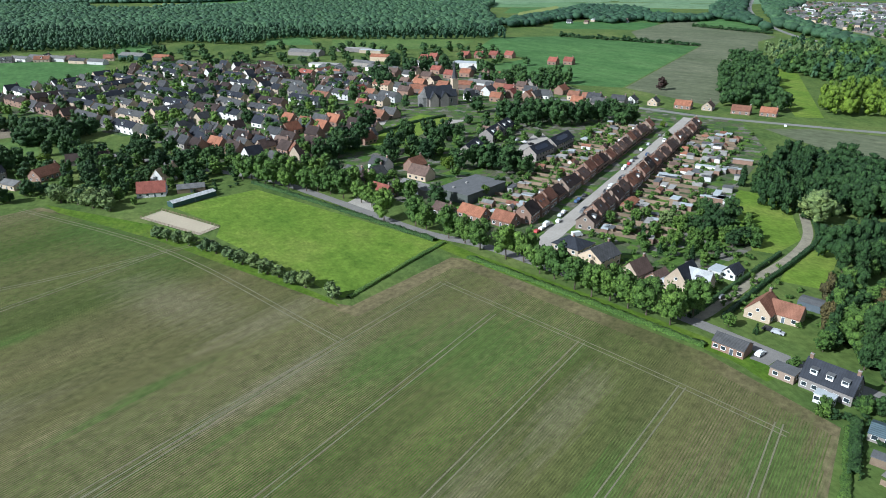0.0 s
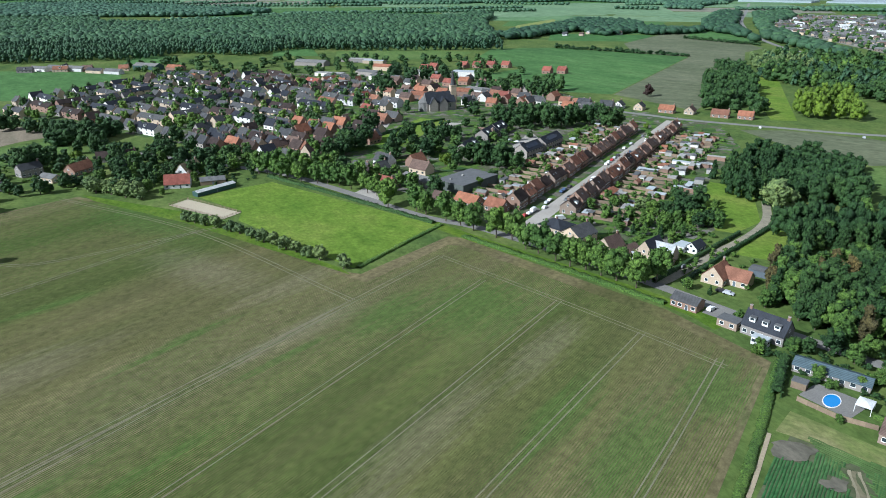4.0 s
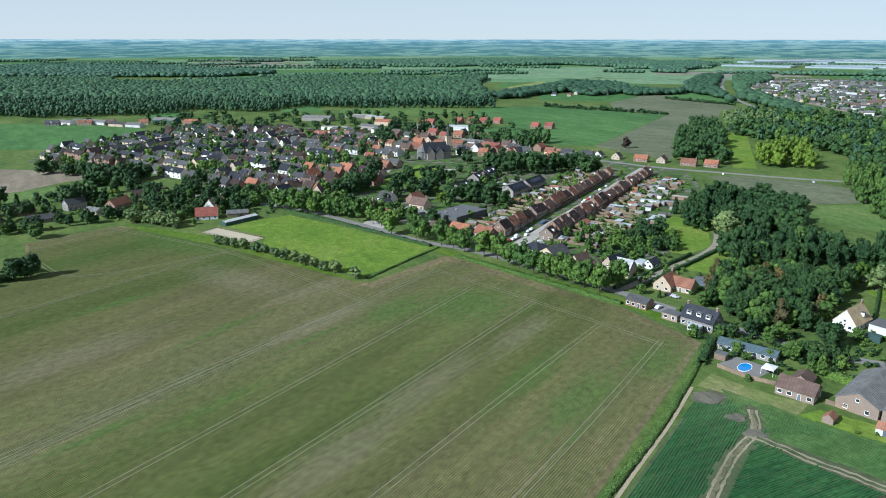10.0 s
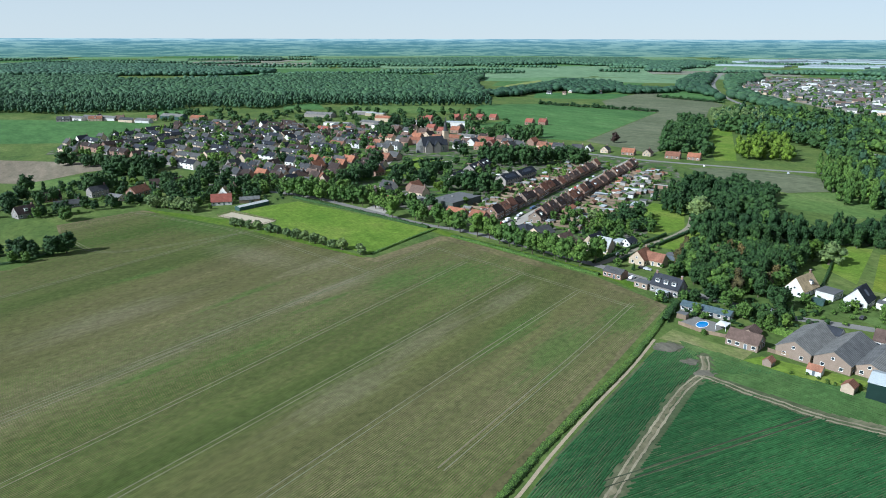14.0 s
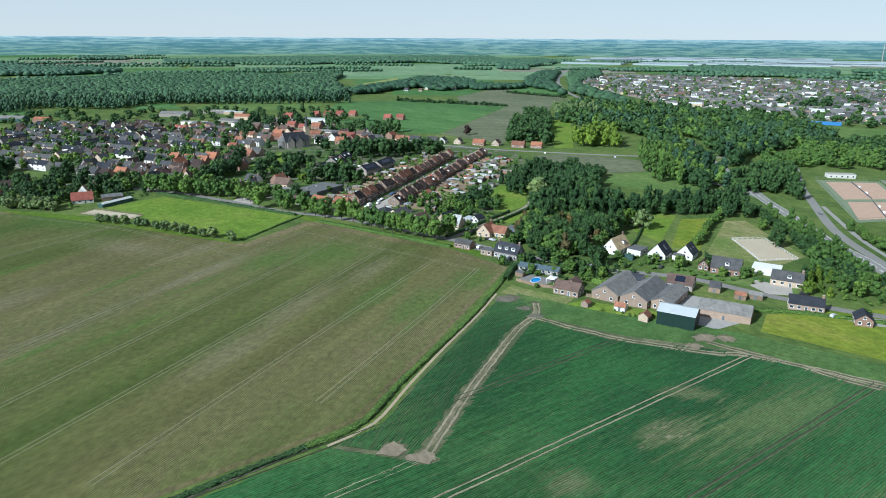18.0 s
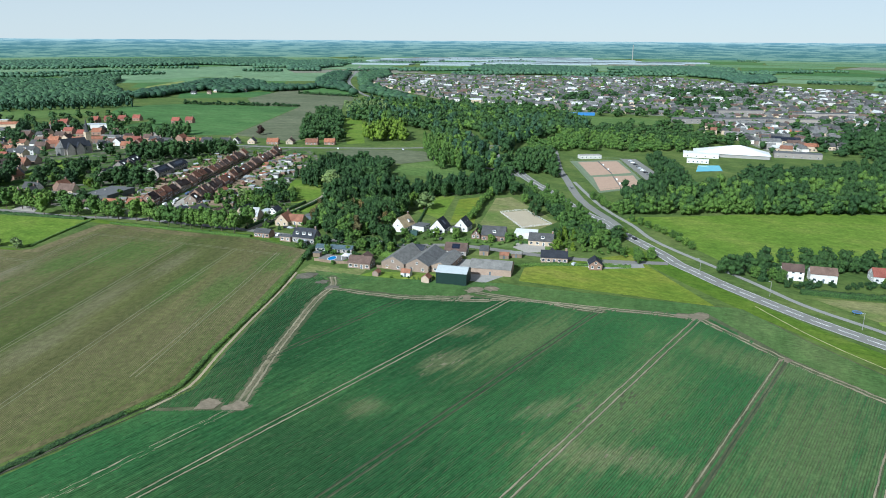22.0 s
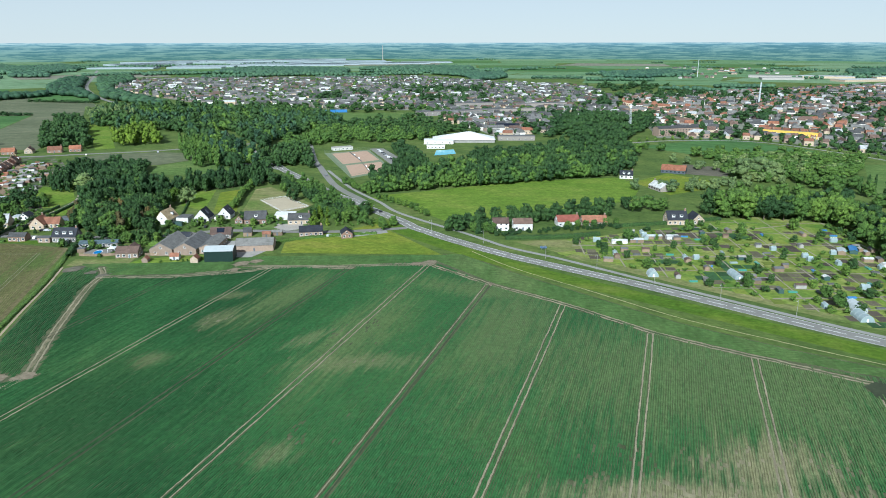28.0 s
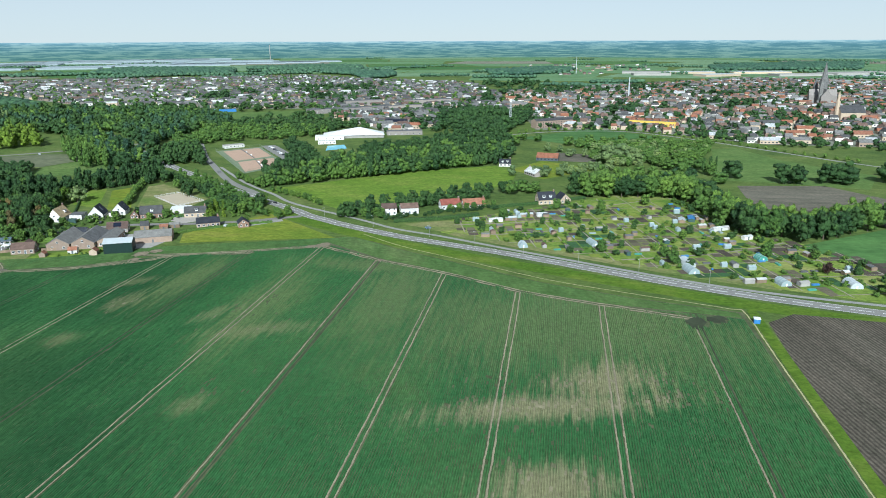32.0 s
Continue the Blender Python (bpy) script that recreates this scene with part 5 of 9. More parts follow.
flat_building(95, 301, -47, 7, 5, 2.8, B_PINK, "low flat annex of the white house", name="annex", category="annex", windows=2)
flat_building(100, 288, -47, 5, 3, 2.7, B_WHITE, "white conservatory on the field side of the house", name="conservatory", category="conservatory", roof=M_SHEETROOF, windows=3)
house(57.5, 382, 43, 13, 11, 4.6, 8.2, B_TAN, R_GREY, "wide tan brick house with dark grey roof", bays=4)
house(69, 369.5, 41, 10, 8, 3.4, 7.6, B_TAN, R_BROWN, "small brick house with brown roof and white gable")
house(76, 365, 41, 8, 6, 2.6, 5.2, B_RED, R_BROWN, "low brown-roofed side wing of a brick house", name="house_wing", category="house wing", chimney=0)
house(106, 370.5, 45, 8, 5.5, 2.5, 4.7, B_WHITE, R_BLUE, "white garage with blue-black gabled roof", name="garage", category="garage", chimney=0, bays=2)
flat_building(101, 372, 45, 7, 5, 2.6, B_WHITE, "flat white annex beside a garage", name="annex", category="annex", roof=M_SHEETROOF, windows=2)
hip_house(50, 398, -45, 13, 12, 2.7, 5.6, B_TAN, R_BLUE, "low bungalow with dark pyramid roof", name="bungalow", category="bungalow")
house(24, 427, -40, 11, 8, 3.2, 6.6, B_RED, R_ORANGE, "brick house with bright orange tiled roof", bays=3)
house(10, 436, -42, 14, 8, 3.0, 6.2, B_RED, R_ORANGE, "old brick house with orange and brown roof", bays=4)
house(-4, 441, -42, 10, 7, 2.8, 5.8, B_GREY, R_BROWN, "small house with brown roof behind the trees", bays=3)
flat_building(10, 472, 49, 31, 20, 5.0, M_HALL, "large flat dark green hall with ribbed roof", name="sports_hall", category="hall", windows=0, extras=2)
shed(-15, 474, -42, 28, 9, 3.4, 5.4, B_GREY, R_CEMENT, "long grey-roofed shed beside the hall", name="hall", category="hall")
house(-36, 470, -42, 12, 8, 3.0, 6.4, B_RED, R_RED, "brick house with red roof among trees")
house(-48, 492, -42, 12, 8, 3.0, 6.4, B_RED, R_DARK, "brick house with dark roof among trees")
house(-155, 472, 14, 14, 9.5, 2.6, 7.2, B_WHITE, R_RED, "low farmhouse with red tiled roof and white gable", name="farmhouse", category="farmhouse", dormers=(), chimney=1)
house(-157, 497, 72, 15, 9, 3.0, 8.2, B_WHITE, R_THATCH, "white farmhouse with thatched roof", name="farmhouse", category="farmhouse", bays=3)
shed(-131, 462, 53, 25, 5, 2.4, 3.2, M_TEAL, R_LIGHT, "long open horse stable with pale roof", name="stable", category="stable")
shed(-137, 478, 20, 14, 6, 2.4, 4.2, M_WOOD, R_CEMENT, "grey shed behind the stable")
house(-226, 502, 70, 16, 9, 3.0, 6.8, B_RED, R_RUST, "brick farmhouse with rust-red roof", name="farmhouse", category="farmhouse")
house(-234, 484, -25, 12, 8, 2.8, 4.4, B_TAN, R_CEMENT, "low bungalow with grey roof", name="bungalow", category="bungalow", chimney=0)
house(-217, 533, 20, 24, 8, 3.0, 6.4, B_GREY, R_DARK, "long dark-roofed barn house", bays=6)
house(-272, 434, 55, 12, 9, 3.2, 7.4, B_GREY, R_DARK, "brown brick house with dormer by the field", dormers=((0, 0),))
house(-254, 497, 54, 13, 8, 4.6, 7.6, B_GREY, R_GREY, "two-storey brick house with grey roof")
house(-258, 461, 34, 16, 7, 2.6, 5.0, B_GREY, R_GREY, "long low house with grey roof and pale windows", name="bungalow", category="bungalow")
house(-280, 480, 34, 14, 8, 2.8, 6.4, B_RED, R_DARK, "brick house with dark roof among trees")
house(-197, 500, 20, 11, 7, 2.8, 6.0, B_WHITE, R_GREY, "small white cottage with grey roof among trees", name="cottage", category="cottage")
for k, (x, y, a, L) in enumerate(((52.5, 543, 53, 21), (68.5, 567, 57, 27), (27, 590, 65, 20), (36, 610, 65, 19), (12, 549, 70, 22))):
    house(x, y, a, L, 10, 5.2, 9.0, B_GREY, R_BLUE, "terrace with dark solar-panelled roof" if k < 2 else "modern grey terrace with dark roof and pale dormers", name="terrace", category="terrace", group="modern terraces", chimney=0, skylights=3, far=True, solar=12 if k < 2 else 0, dormers=() if k < 2 else ((0, -5), (0, 5)))

# terraces on both sides of the street
ST = Vector((math.cos(radians(60.3)), math.sin(radians(60.3)), 0))
SN = Vector((ST.y, -ST.x, 0))
S0 = Vector((44, 419, 0))
row_rnd = random.Random(5)
for side, off, start, count in (("left", -15.0, 2, 19), ("right", 12.0, 8, 20)):
    s = start
    for k in range(count):
        L = row_rnd.choice((8.5, 9.0, 10.0))
        tall = row_rnd.uniform(0, 1) > (0.25 if k < 9 else 0.8)
        p = S0 + ST * (s + L / 2) + SN * (off + row_rnd.uniform(-0.6, 0.6))
        wall, roof = row_rnd.choice(((B_RED, R_DARK), (B_PINK, R_DARK), (B_RED, R_BROWN), (B_RED, R_RUST))) if k < 10 else row_rnd.choice(((B_RED, R_BROWN), (B_PINK, R_RUST), (B_RED, R_BROWN)))
        house(p.x, p.y, 60.3, L, 8.5, 5.0 if tall else 4.0, 9.0 if tall else 7.4, wall, roof, "brick terraced house pair with %s tiled roof on the street" % {R_DARK: "dark brown", R_BROWN: "brown", R_RUST: "rust-red"}[roof], name="terraced_house", category="terraced house", group="terraced houses along the street", chimney=row_rnd.choice((1, 2)), skylights=row_rnd.choice((0, 1, 2)), bays=4, far=k > 7, dormers=((0 if side == "right" else 1, 0.0),) if row_rnd.random() < 0.2 else ())
        s += L + row_rnd.choice((1.8, 2.6, 3.4))
# back yards: sheds, extensions and fences
for k in range(95):
    left = k % 5 < 2
    s = row_rnd.uniform(4, 232)
    off = row_rnd.uniform(-44, -24) if left else row_rnd.uniform(20, 46)
    p = S0 + ST * s + SN * off
    a = 60.3 + row_rnd.choice((0, 90)) + row_rnd.uniform(-4, 4)
    q = row_rnd.random()
    if q < 0.45:
        flat_building(p.x, p.y, a, row_rnd.choice((4.0, 6.0, 8.0)), row_rnd.choice((3.0, 4.0)), 2.5, row_rnd.choice((B_RED, M_CONCRETE, M_WOOD)), "flat-roofed garden shed behind the terraces", name="garden_shed", category="shed", group="garden sheds", roof=row_rnd.choice((M_FLAT, M_CONCRETE, M_SHEETROOF)))
    elif q < 0.85:
        shed(p.x, p.y, a, row_rnd.choice((4.0, 6.0)), row_rnd.choice((3.0, 4.0)), 2.2, 3.3, row_rnd.choice((B_RED, M_WOOD, B_WHITE)), row_rnd.choice((R_RUST, R_BROWN, R_ORANGE, R_CEMENT)), "small gabled garden shed behind the terraces", name="garden_shed", group="garden sheds")
    else:
        fence([(p.x, p.y), (p.x + SN.x * 12, p.y + SN.y * 12)], 1.8, "wooden garden fence behind the terraces")
for k in range(26):
    p = S0 + ST * row_rnd.uniform(70, 225) + SN * row_rnd.uniform(26, 60)
    flat_building(p.x, p.y, 60.3 + row_rnd.choice((0, 90)), row_rnd.choice((5.0, 8.0, 11.0)), row_rnd.choice((3.0, 5.0)), 2.6, row_rnd.choice((B_RED, M_CONCRETE, B_WHITE)), "low garden building behind the terraces", name="garden_shed", category="shed", group="garden sheds", roof=row_rnd.choice((M_FLAT, M_CONCRETE, M_SHEETROOF)))
shed(86, 450, 60, 13, 6, 2.8, 4.2, B_RED, R_ORANGE, "long outbuilding with orange tiled roof", name="outbuilding", category="outbuilding")
for s, off, a, col, van in ((4, -4.2, 60, "white", True), (-1, -4.4, 60, "white", False), (-5, -5, 60, "red", False), (12, -1.5, 60, "white", False), (30, 3.5, 60, "grey", False), (34, 3.4, 60, "black", False), (43, -4, 60, "blue", False), (47, -4, 60, "blue", False), (54, -3.8, 60, "black", False), (66, 3.4, 60, "black", False), (73, 3.6, 60, "white", True), (92, 3.4, 60, "black", False), (96, 3.4, 60, "grey", False), (112, -1, 60, "white", False), (118, -1.5, 60, "white", False), (124, -1.2, 60, "red", False), (131, -1.6, 60, "silver", False), (138, -1.6, 60, "black", False), (150, 2.5, 60, "blue", False), (160, -3.8, 60, "white", False), (176, -3.6, 60, "silver", False), (190, 3.2, 60, "white", True), (204, -3.2, 60, "grey", False), (20, -3.6, 60, "silver", False), (25, -3.8, 60, "white", False)):
    p = S0 + ST * s + SN * off
    car(p.x, p.y, a + (180 if off > 0 else 0), col, van)
for x, y, a, c in ((93, 313, 40, "white"), (104, 326, -40, "silver"), (102, 328, -42, "black"), (95, 352, 45, "grey"), (54, 412, 20, "white")):
    car(x, y, a, c, c == "white" and x == 54)

# ---- trees of the lane, gardens and pasture ----
for x, y in ((-32, 432), (-17, 426), (-12, 420), (-2, 410), (5, 404), (11, 397), (21, 387), (28, 384), (33, 373), (38, 368), (44, 359), (49, 353), (55, 350), (60, 344), (65, 339), (71, 332), (80, 337)):
    tree("street", x, y, 1.28)
tree_row("street", [(-120, 500), (-90, 484), (-60, 470), (-38, 450)], 11, 1.3, 2.0)
tree_row("street", [(-110, 508), (-80, 494), (-50, 480)], 6, 1.2, 3.0)
for x, y in ((-129, 411), (-124, 408), (-118, 405), (-112, 402), (-103, 396), (-98, 393), (-91, 387), (-84, 382), (-79, 379), (-72, 373), (-67, 370), (-61, 364), (-55, 361), (-44, 352)):
    tree("willow", x, y, 1.3)
for x, y in ((-203, 466), (-194, 464), (-182, 460), (-172, 456), (-178, 462), (-190, 468), (-200, 463), (-196, 459), (-190, 460), (-186, 456), (-181, 455), (-176, 451), (-171, 450), (-166, 447)):
    tree("willow", x, y, 1.6)
for k, x, y, s in (("deep", 34, 518, 1.1), ("deep", 41, 506, .9), ("deep", 23, 518, 1), ("deep", 15, 524, .9), ("deep", -35, 556, 1), ("deep", -29, 578, 1.1), ("deep", -15, 594, 1), ("deep", -3, 586, 1.1), ("deep", -59, 611, 1.2), ("deep", 111, 640, 1.2), ("deep", 122, 660, 1.1), ("deep", 77, 650, 1.2), ("deep", 60, 660, 1.1), ("deep", 39, 650, 1.2), ("deep", 21, 678, 1), ("fresh", 143, 584, .7), ("bright", 152, 625, .6), ("bright", -3, 518, .8), ("copper", 194, 778, 1.2), ("bright", 16, 466, .7), ("bright", -222, 545, .8), ("copper", -82, 556, 1.0), ("bright", -92, 552, .8),
                   ("deep", 25, 480, .6), ("fresh", 84, 430, .7), ("conifer", 80, 420, .6), ("fresh", 87, 411, .8), ("willow", 97, 425, 1.7), ("fresh", 100, 418, .8), ("deep", 108, 411, .8), ("deep", 117, 425, .9), ("deep", 117, 414, .8), ("deep", 128, 432, .9), ("fresh", 84, 444, .6), ("fresh", 89, 432, .7), ("fresh", 72, 429, .6), ("fresh", 92, 400, .8), ("fresh", 99, 396, .7), ("conifer", 83, 404, .5), ("fresh", 76, 412, .7), ("deep", 122, 402, .6), ("fresh", 66, 402, .5),
                   ("fresh", 90, 331, .5), ("conifer", 97, 326, .35), ("fresh", 113, 315, .75), ("fresh", 119, 321, .8), ("deep", 110, 345, .4), ("deep", -208, 349, .95), ("deep", -203, 353, .8), ("fresh", -216, 337, .6), ("fresh", -222, 336, .6), ("deep", -226, 350, .8), ("fresh", -240, 427, .65), ("deep", -279, 465, .8), ("deep", -313, 510, 1), ("deep", -263, 520, 1), ("deep", -268, 531, 1), ("deep", -254, 524, .9), ("deep", -235, 452, .5), ("deep", -222, 460, .4), ("conifer", -295, 500, .8), ("fresh", -300, 470, .8)):
    tree(k, x, y, s)
grove([(-215, 515), (-180, 470), (-140, 500), (-120, 520), (-150, 560), (-200, 560)], 34, ("deep", "fresh", "deep"), 0.75, 4, 6)
thicket("west_grove", [(x + tree_rnd.uniform(-7, 7), y + tree_rnd.uniform(-7, 7)) for x, y in ((-340, 627), (-324, 622), (-306, 615), (-286, 603), (-273, 603), (-256, 592), (-252, 603), (-280, 581), (-267, 581), (-252, 577)) for _ in range(4)], 14, 5.6, LEAVES[1], "dark broad trees at the west edge of the village", 5)
grove([(-120, 512), (-50, 482), (-44, 492), (-100, 530)], 16, ("deep", "fresh", "street"), 0.8, 6, 7)
for x, y in ((-72, 585), (-63, 585), (-35, 537), (-25, 543), (-14, 548), (4, 584), (21, 521), (36, 521), (-69, 543), (-79, 538), (-36, 476), (-21, 464), (-59, 578), (-44, 486), (-28, 470), (-8, 452), (-90, 545), (-84, 560)):
    tree("fresh" if (x + y) % 3 else "deep", x, y, 0.95)
grove([(95, 395), (125, 385), (132, 400), (118, 440), (100, 440)], 22, ("fresh", "bush", "fresh", "deep"), 0.6, 7, 4)
grove([(75, 395), (100, 375), (110, 390), (85, 415)], 16, ("fresh", "bush", "conifer"), 0.5, 8, 4)
for x, y in ((55, 628), (68, 641), (78, 628), (88, 632), (98, 640), (123, 628), (132, 636), (62, 652), (110, 646), (46, 640), (40, 652)):
    tree("deep", x, y, 1.25)
thicket("church_grove", [(x + tree_rnd.uniform(-9, 9), y + tree_rnd.uniform(-9, 9)) for x, y in ((-54, 893), (-40, 880), (-27, 900), (-10, 905), (-55, 940), (-60, 802), (-70, 845), (-66, 790)) for _ in range(3)], 15, 6.5, LEAVES[1], "broad dark trees beside the church", 10)
thicket("village_grove", [(x + tree_rnd.uniform(-10, 10), y + tree_rnd.uniform(-10, 10)) for x, y in ((41, 823), (55, 803), (72, 791), (89, 783), (105, 815), (41, 880), (72, 850), (105, 850), (62, 830), (88, 820)) for _ in range(4)], 14, 6.0, LEAVES[1], "dark grove at the far edge of the village", 12)
for k in range(60):
    s, off = row_rnd.uniform(0, 230), row_rnd.choice((row_rnd.uniform(-46, -22), row_rnd.uniform(18, 46)))
    p = S0 + ST * s + SN * off
    tree(row_rnd.choice(("bush", "bush", "fresh")), p.x, p.y, row_rnd.uniform(0.4, 1.0) * (0.5 if k % 3 else 0.8))
hedge([(79, 337), (87, 345), (111, 369), (133, 391)], 1.6, 1.7, H_LEAF, "clipped dark green hedge beside the grass track")
hedge([(90, 336), (113, 361), (137, 385), (156, 407), (170, 440)], 1.8, 1.6, H_LEAF, "rough green hedge along the grass track")
hedge([(-4, 405), (-20, 381), (-38, 352)], 2.0, 0.8, H_FRESH, "strip of tall grass along the pasture ditch", name="ditch_grass", category="grass", density=9, rough=0.35)
hedge([(-108, 492), (-60, 452), (-8, 407)], 2.6, 1.3, H_LEAF, "overgrown hedge between the pasture and the lane", density=8, rough=0.35)
hedge([(6, 389), (40, 356), (78, 318)], 3.0, 1.0, H_FRESH, "strip of tall green grass along the lane's ditch", name="ditch_grass", category="grass", density=10, rough=0.35)
hedge([(101, 276), (70, 224), (44.5, 187), (27, 162), (12.5, 139.5), (-4, 129.5)], 2.3, 0.75, H_FRESH, "overgrown green ditch between the two fields", name="ditch_vegetation", category="ditch plants", density=14, rough=0.4)
ribbon("ditch_bank", [(-4, 129.5), (-60, 100), (-150, 60)], 3.4, 0.09, M_DARKSOIL, "dark bare bank of the ditch between the fields", "ditch")
hedge([(-4, 129.5), (-60, 100), (-150, 60)], 2.0, 0.7, H_LEAF, "dark weeds in the ditch between the two fields", name="ditch_vegetation", category="ditch plants", density=10, rough=0.5)
hedge([(104, 279), (97, 267), (92, 258)], 2.6, 2.2, H_LEAF, "dense dark hedge at the corner of the garden", density=14, rough=0.25)
hedge([(-210, 352), (-232, 330), (-330, 290)], 2.5, 1.0, H_LEAF, "low hedge along the brown field", density=8, rough=0.3)
hedge([(-130, 424), (-112, 412), (-108, 410)], 1.0, 0.5, H_FRESH, "weedy edge of the sand pen", name="grass_edge", category="grass", density=8)
hedge([(-4, 664), (-28, 640), (-62, 588)], 1.6, 1.8, H_LEAF, "dark clipped hedge round the grass field")
hedge([(-38, 566), (-62, 560), (-80, 550)], 2.4, 2.4, H_FRESH, "thick green garden hedge")
fence([(-147, 436), (-141, 447), (-106, 424), (-112, 414), (-147, 436)], 1.2, "post and rail fence round the sand pen", boards=False)

# church
church = tagged(new("church"), "old brick church with dark steep roof and slender spire", "church")
church.matrix_world = pose(-9, 712, 0, 0, 0, 22) @ Matrix.Diagonal((0.84, 0.84, 0.92, 1))
part("nave_wall", gable_walls(32, 15, 8, 17, B_GREY), church)
for m in (None, pose(0, 0, 0, 0, 0, 180)):
    part("nave_roof", slope_mesh(32, 15, 8, 17, R_BLUE), church, m, "steep dark slate roof")
for q in (-9, 2):
    t_ = part("transept", gable_walls(20, 9, 7, 13, B_GREY), church, pose(q, 0, 0, 0, 0, 90))
    for m in (None, pose(0, 0, 0, 0, 0, 180)):
        part("transept_roof", slope_mesh(20, 9, 7, 13, R_BLUE), t_, m)
av, af = tube([(-16, 0, 0), (-16, 0, 8), (-16, 0, 8.1), (-16, 0, 15)], [6.5, 6.5, 6.9, 0.4], 12)
part("apse", mesh_of("apse", av, af, R_CEMENT), church)
part("tower", boxes_mesh("tower", [(13, 19, -3, 3, 0, 22, 0), (12.7, 19.3, -3.3, 3.3, 22, 22.6, 0)], (B_TAN,)), church)
sv, sf = tube([(16, 0, 22.6), (16, 0, 25), (16, 0, 38)], [3.2, 2.4, 0.15], 8)
part("spire", mesh_of("spire", sv, sf, R_GREY), church, None, "slender grey slate spire")
for k in range(5):
    for m in (Matrix(), pose(0, 0, 0, 0, 0, 180)):
        part("window", window_mesh(1.6, 4.0), church, m @ pose(-12 + 5.5 * k, -7.5, 2.5))

# ---- village houses beyond ----
def estate(poly, ang, dx, dy, sizes, styles, seed, skip=0.08, group="village houses"):
    """Rows of houses on a turned grid inside a polygon; each style is built once and copied."""
    rnd = random.Random(seed)
    u = Vector((math.cos(radians(ang)), math.sin(radians(ang)), 0))
    w = Vector((-u.y, u.x, 0))
    cx, cy = sum(p[0] for p in poly) / len(poly), sum(p[1] for p in poly) / len(poly)
    for j in range(-14, 15):
        x = -260.0
        while x < 260:
            L, W, e, r = rnd.choice(sizes)
            p = Vector((cx, cy, 0)) + u * (x + L / 2) + w * (j * dy + rnd.uniform(-1.5, 1.5))
            x += L + rnd.uniform(*dx)
            if not inside(p.x, p.y, poly) or rnd.random() < skip:
                continue
            turn = ang + rnd.uniform(-4, 4) + (90 if rnd.random() < 0.22 else 0)
            wall, roof, word = rnd.choice(styles)
            key = ("estate", L, W, e, r, wall.name, roof.name)
            if key not in CACHE:
                CACHE[key] = house(p.x, p.y, turn, L, W, e, r, wall, roof, word, name="village_house", category="house", group=group, bays=2 if L < 14 else 4, far=True, dormers=((0, 0.0),) if L > 14 else ())
            else:
                copy_thing(CACHE[key], pose(p.x, p.y, 0, 0, 0, turn))


DARK_STYLES = ((B_TAN, R_GREY, "brick village house with grey tiled roof"), (B_WHITE, R_BLUE, "white-gabled village house with dark roof"), (B_RED, R_DARK, "brick village house with dark brown roof"), (B_GREY, R_GREY, "grey brick village house with slate roof"), (B_TAN, R_BLUE, "tan brick village house with dark roof"))
WARM_STYLES = ((B_RED, R_ORANGE, "brick village house with orange tiled roof"), (B_TAN, R_DARK, "tan village house with dark brown roof"), (B_GREY, R_GREY, "grey village house with slate roof"), (B_TAN, R_RUST, "tan village house with rust-red roof"), (B_RED, R_BROWN, "brick village house with brown roof"), (B_WHITE, R_GREY, "white village house with grey roof"), (B_RED, R_RED, "brick village house with red roof"))
estate([(-405, 715), (-394, 688), (-327, 668), (-258, 626), (-205, 596), (-130, 640), (-120, 730), (-200, 930), (-330, 940), (-372, 900), (-375, 835), (-415, 751)], -36, (4, 11), 24, ((10, 9, 4.6, 8.6), (26, 9, 5.2, 8.4), (12, 9, 3.4, 8.2), (34, 9, 5.2, 8.2)), DARK_STYLES, 31, 0.05)
estate([(-205, 590), (-110, 520), (-45, 600), (-65, 690), (-125, 640)], -38, (4, 12), 19, ((11, 9, 3.4, 8.0), (13, 9, 3.4, 8.2)), DARK_STYLES[:3] + WARM_STYLES[:2], 32, 0.15)
estate([(-130, 700), (-60, 690), (-40, 760), (-60, 880), (-200, 900), (-210, 840), (-130, 740)], -40, (4, 12), 19, ((10, 9, 4.2, 8.0), (20, 9, 5.0, 8.2)), DARK_STYLES[:2] + WARM_STYLES, 33, 0.15)
estate([(-40, 740), (30, 730), (110, 690), (150, 705), (110, 750), (40, 900), (-60, 880)], -34, (6, 16), 20, ((10, 8, 4.0, 7.6), (12, 9, 4.2, 8.0)), WARM_STYLES, 34, 0.25)
estate([(-200, 590), (-150, 545), (-118, 575), (-160, 620)], -40, (3, 8), 17, ((10, 9, 3.4, 8.0),), DARK_STYLES, 35, 0.1)
for x, y, a, L, wall, roof, word in ((188, 694, -33, 13, B_RED, R_ORANGE, "orange tiled"), (206, 688, 57, 10, B_TAN, R_BROWN, "brown tiled"), (226, 672, -33, 14, B_RED, R_RUST, "rust-red"), (244, 664, -33, 12, B_RED, R_ORANGE, "orange tiled"), (152, 716, 57, 9, B_WHITE, R_GREY, "grey tiled"), (168, 708, 57, 9, B_TAN, R_GREY, "grey tiled"), (118, 728, -30, 11, B_TAN, R_RUST, "rust-red")):
    house(x, y, a, L, 8, 3.2, 6.6, wall, roof, "roadside brick house with %s roof" % word, bays=3)
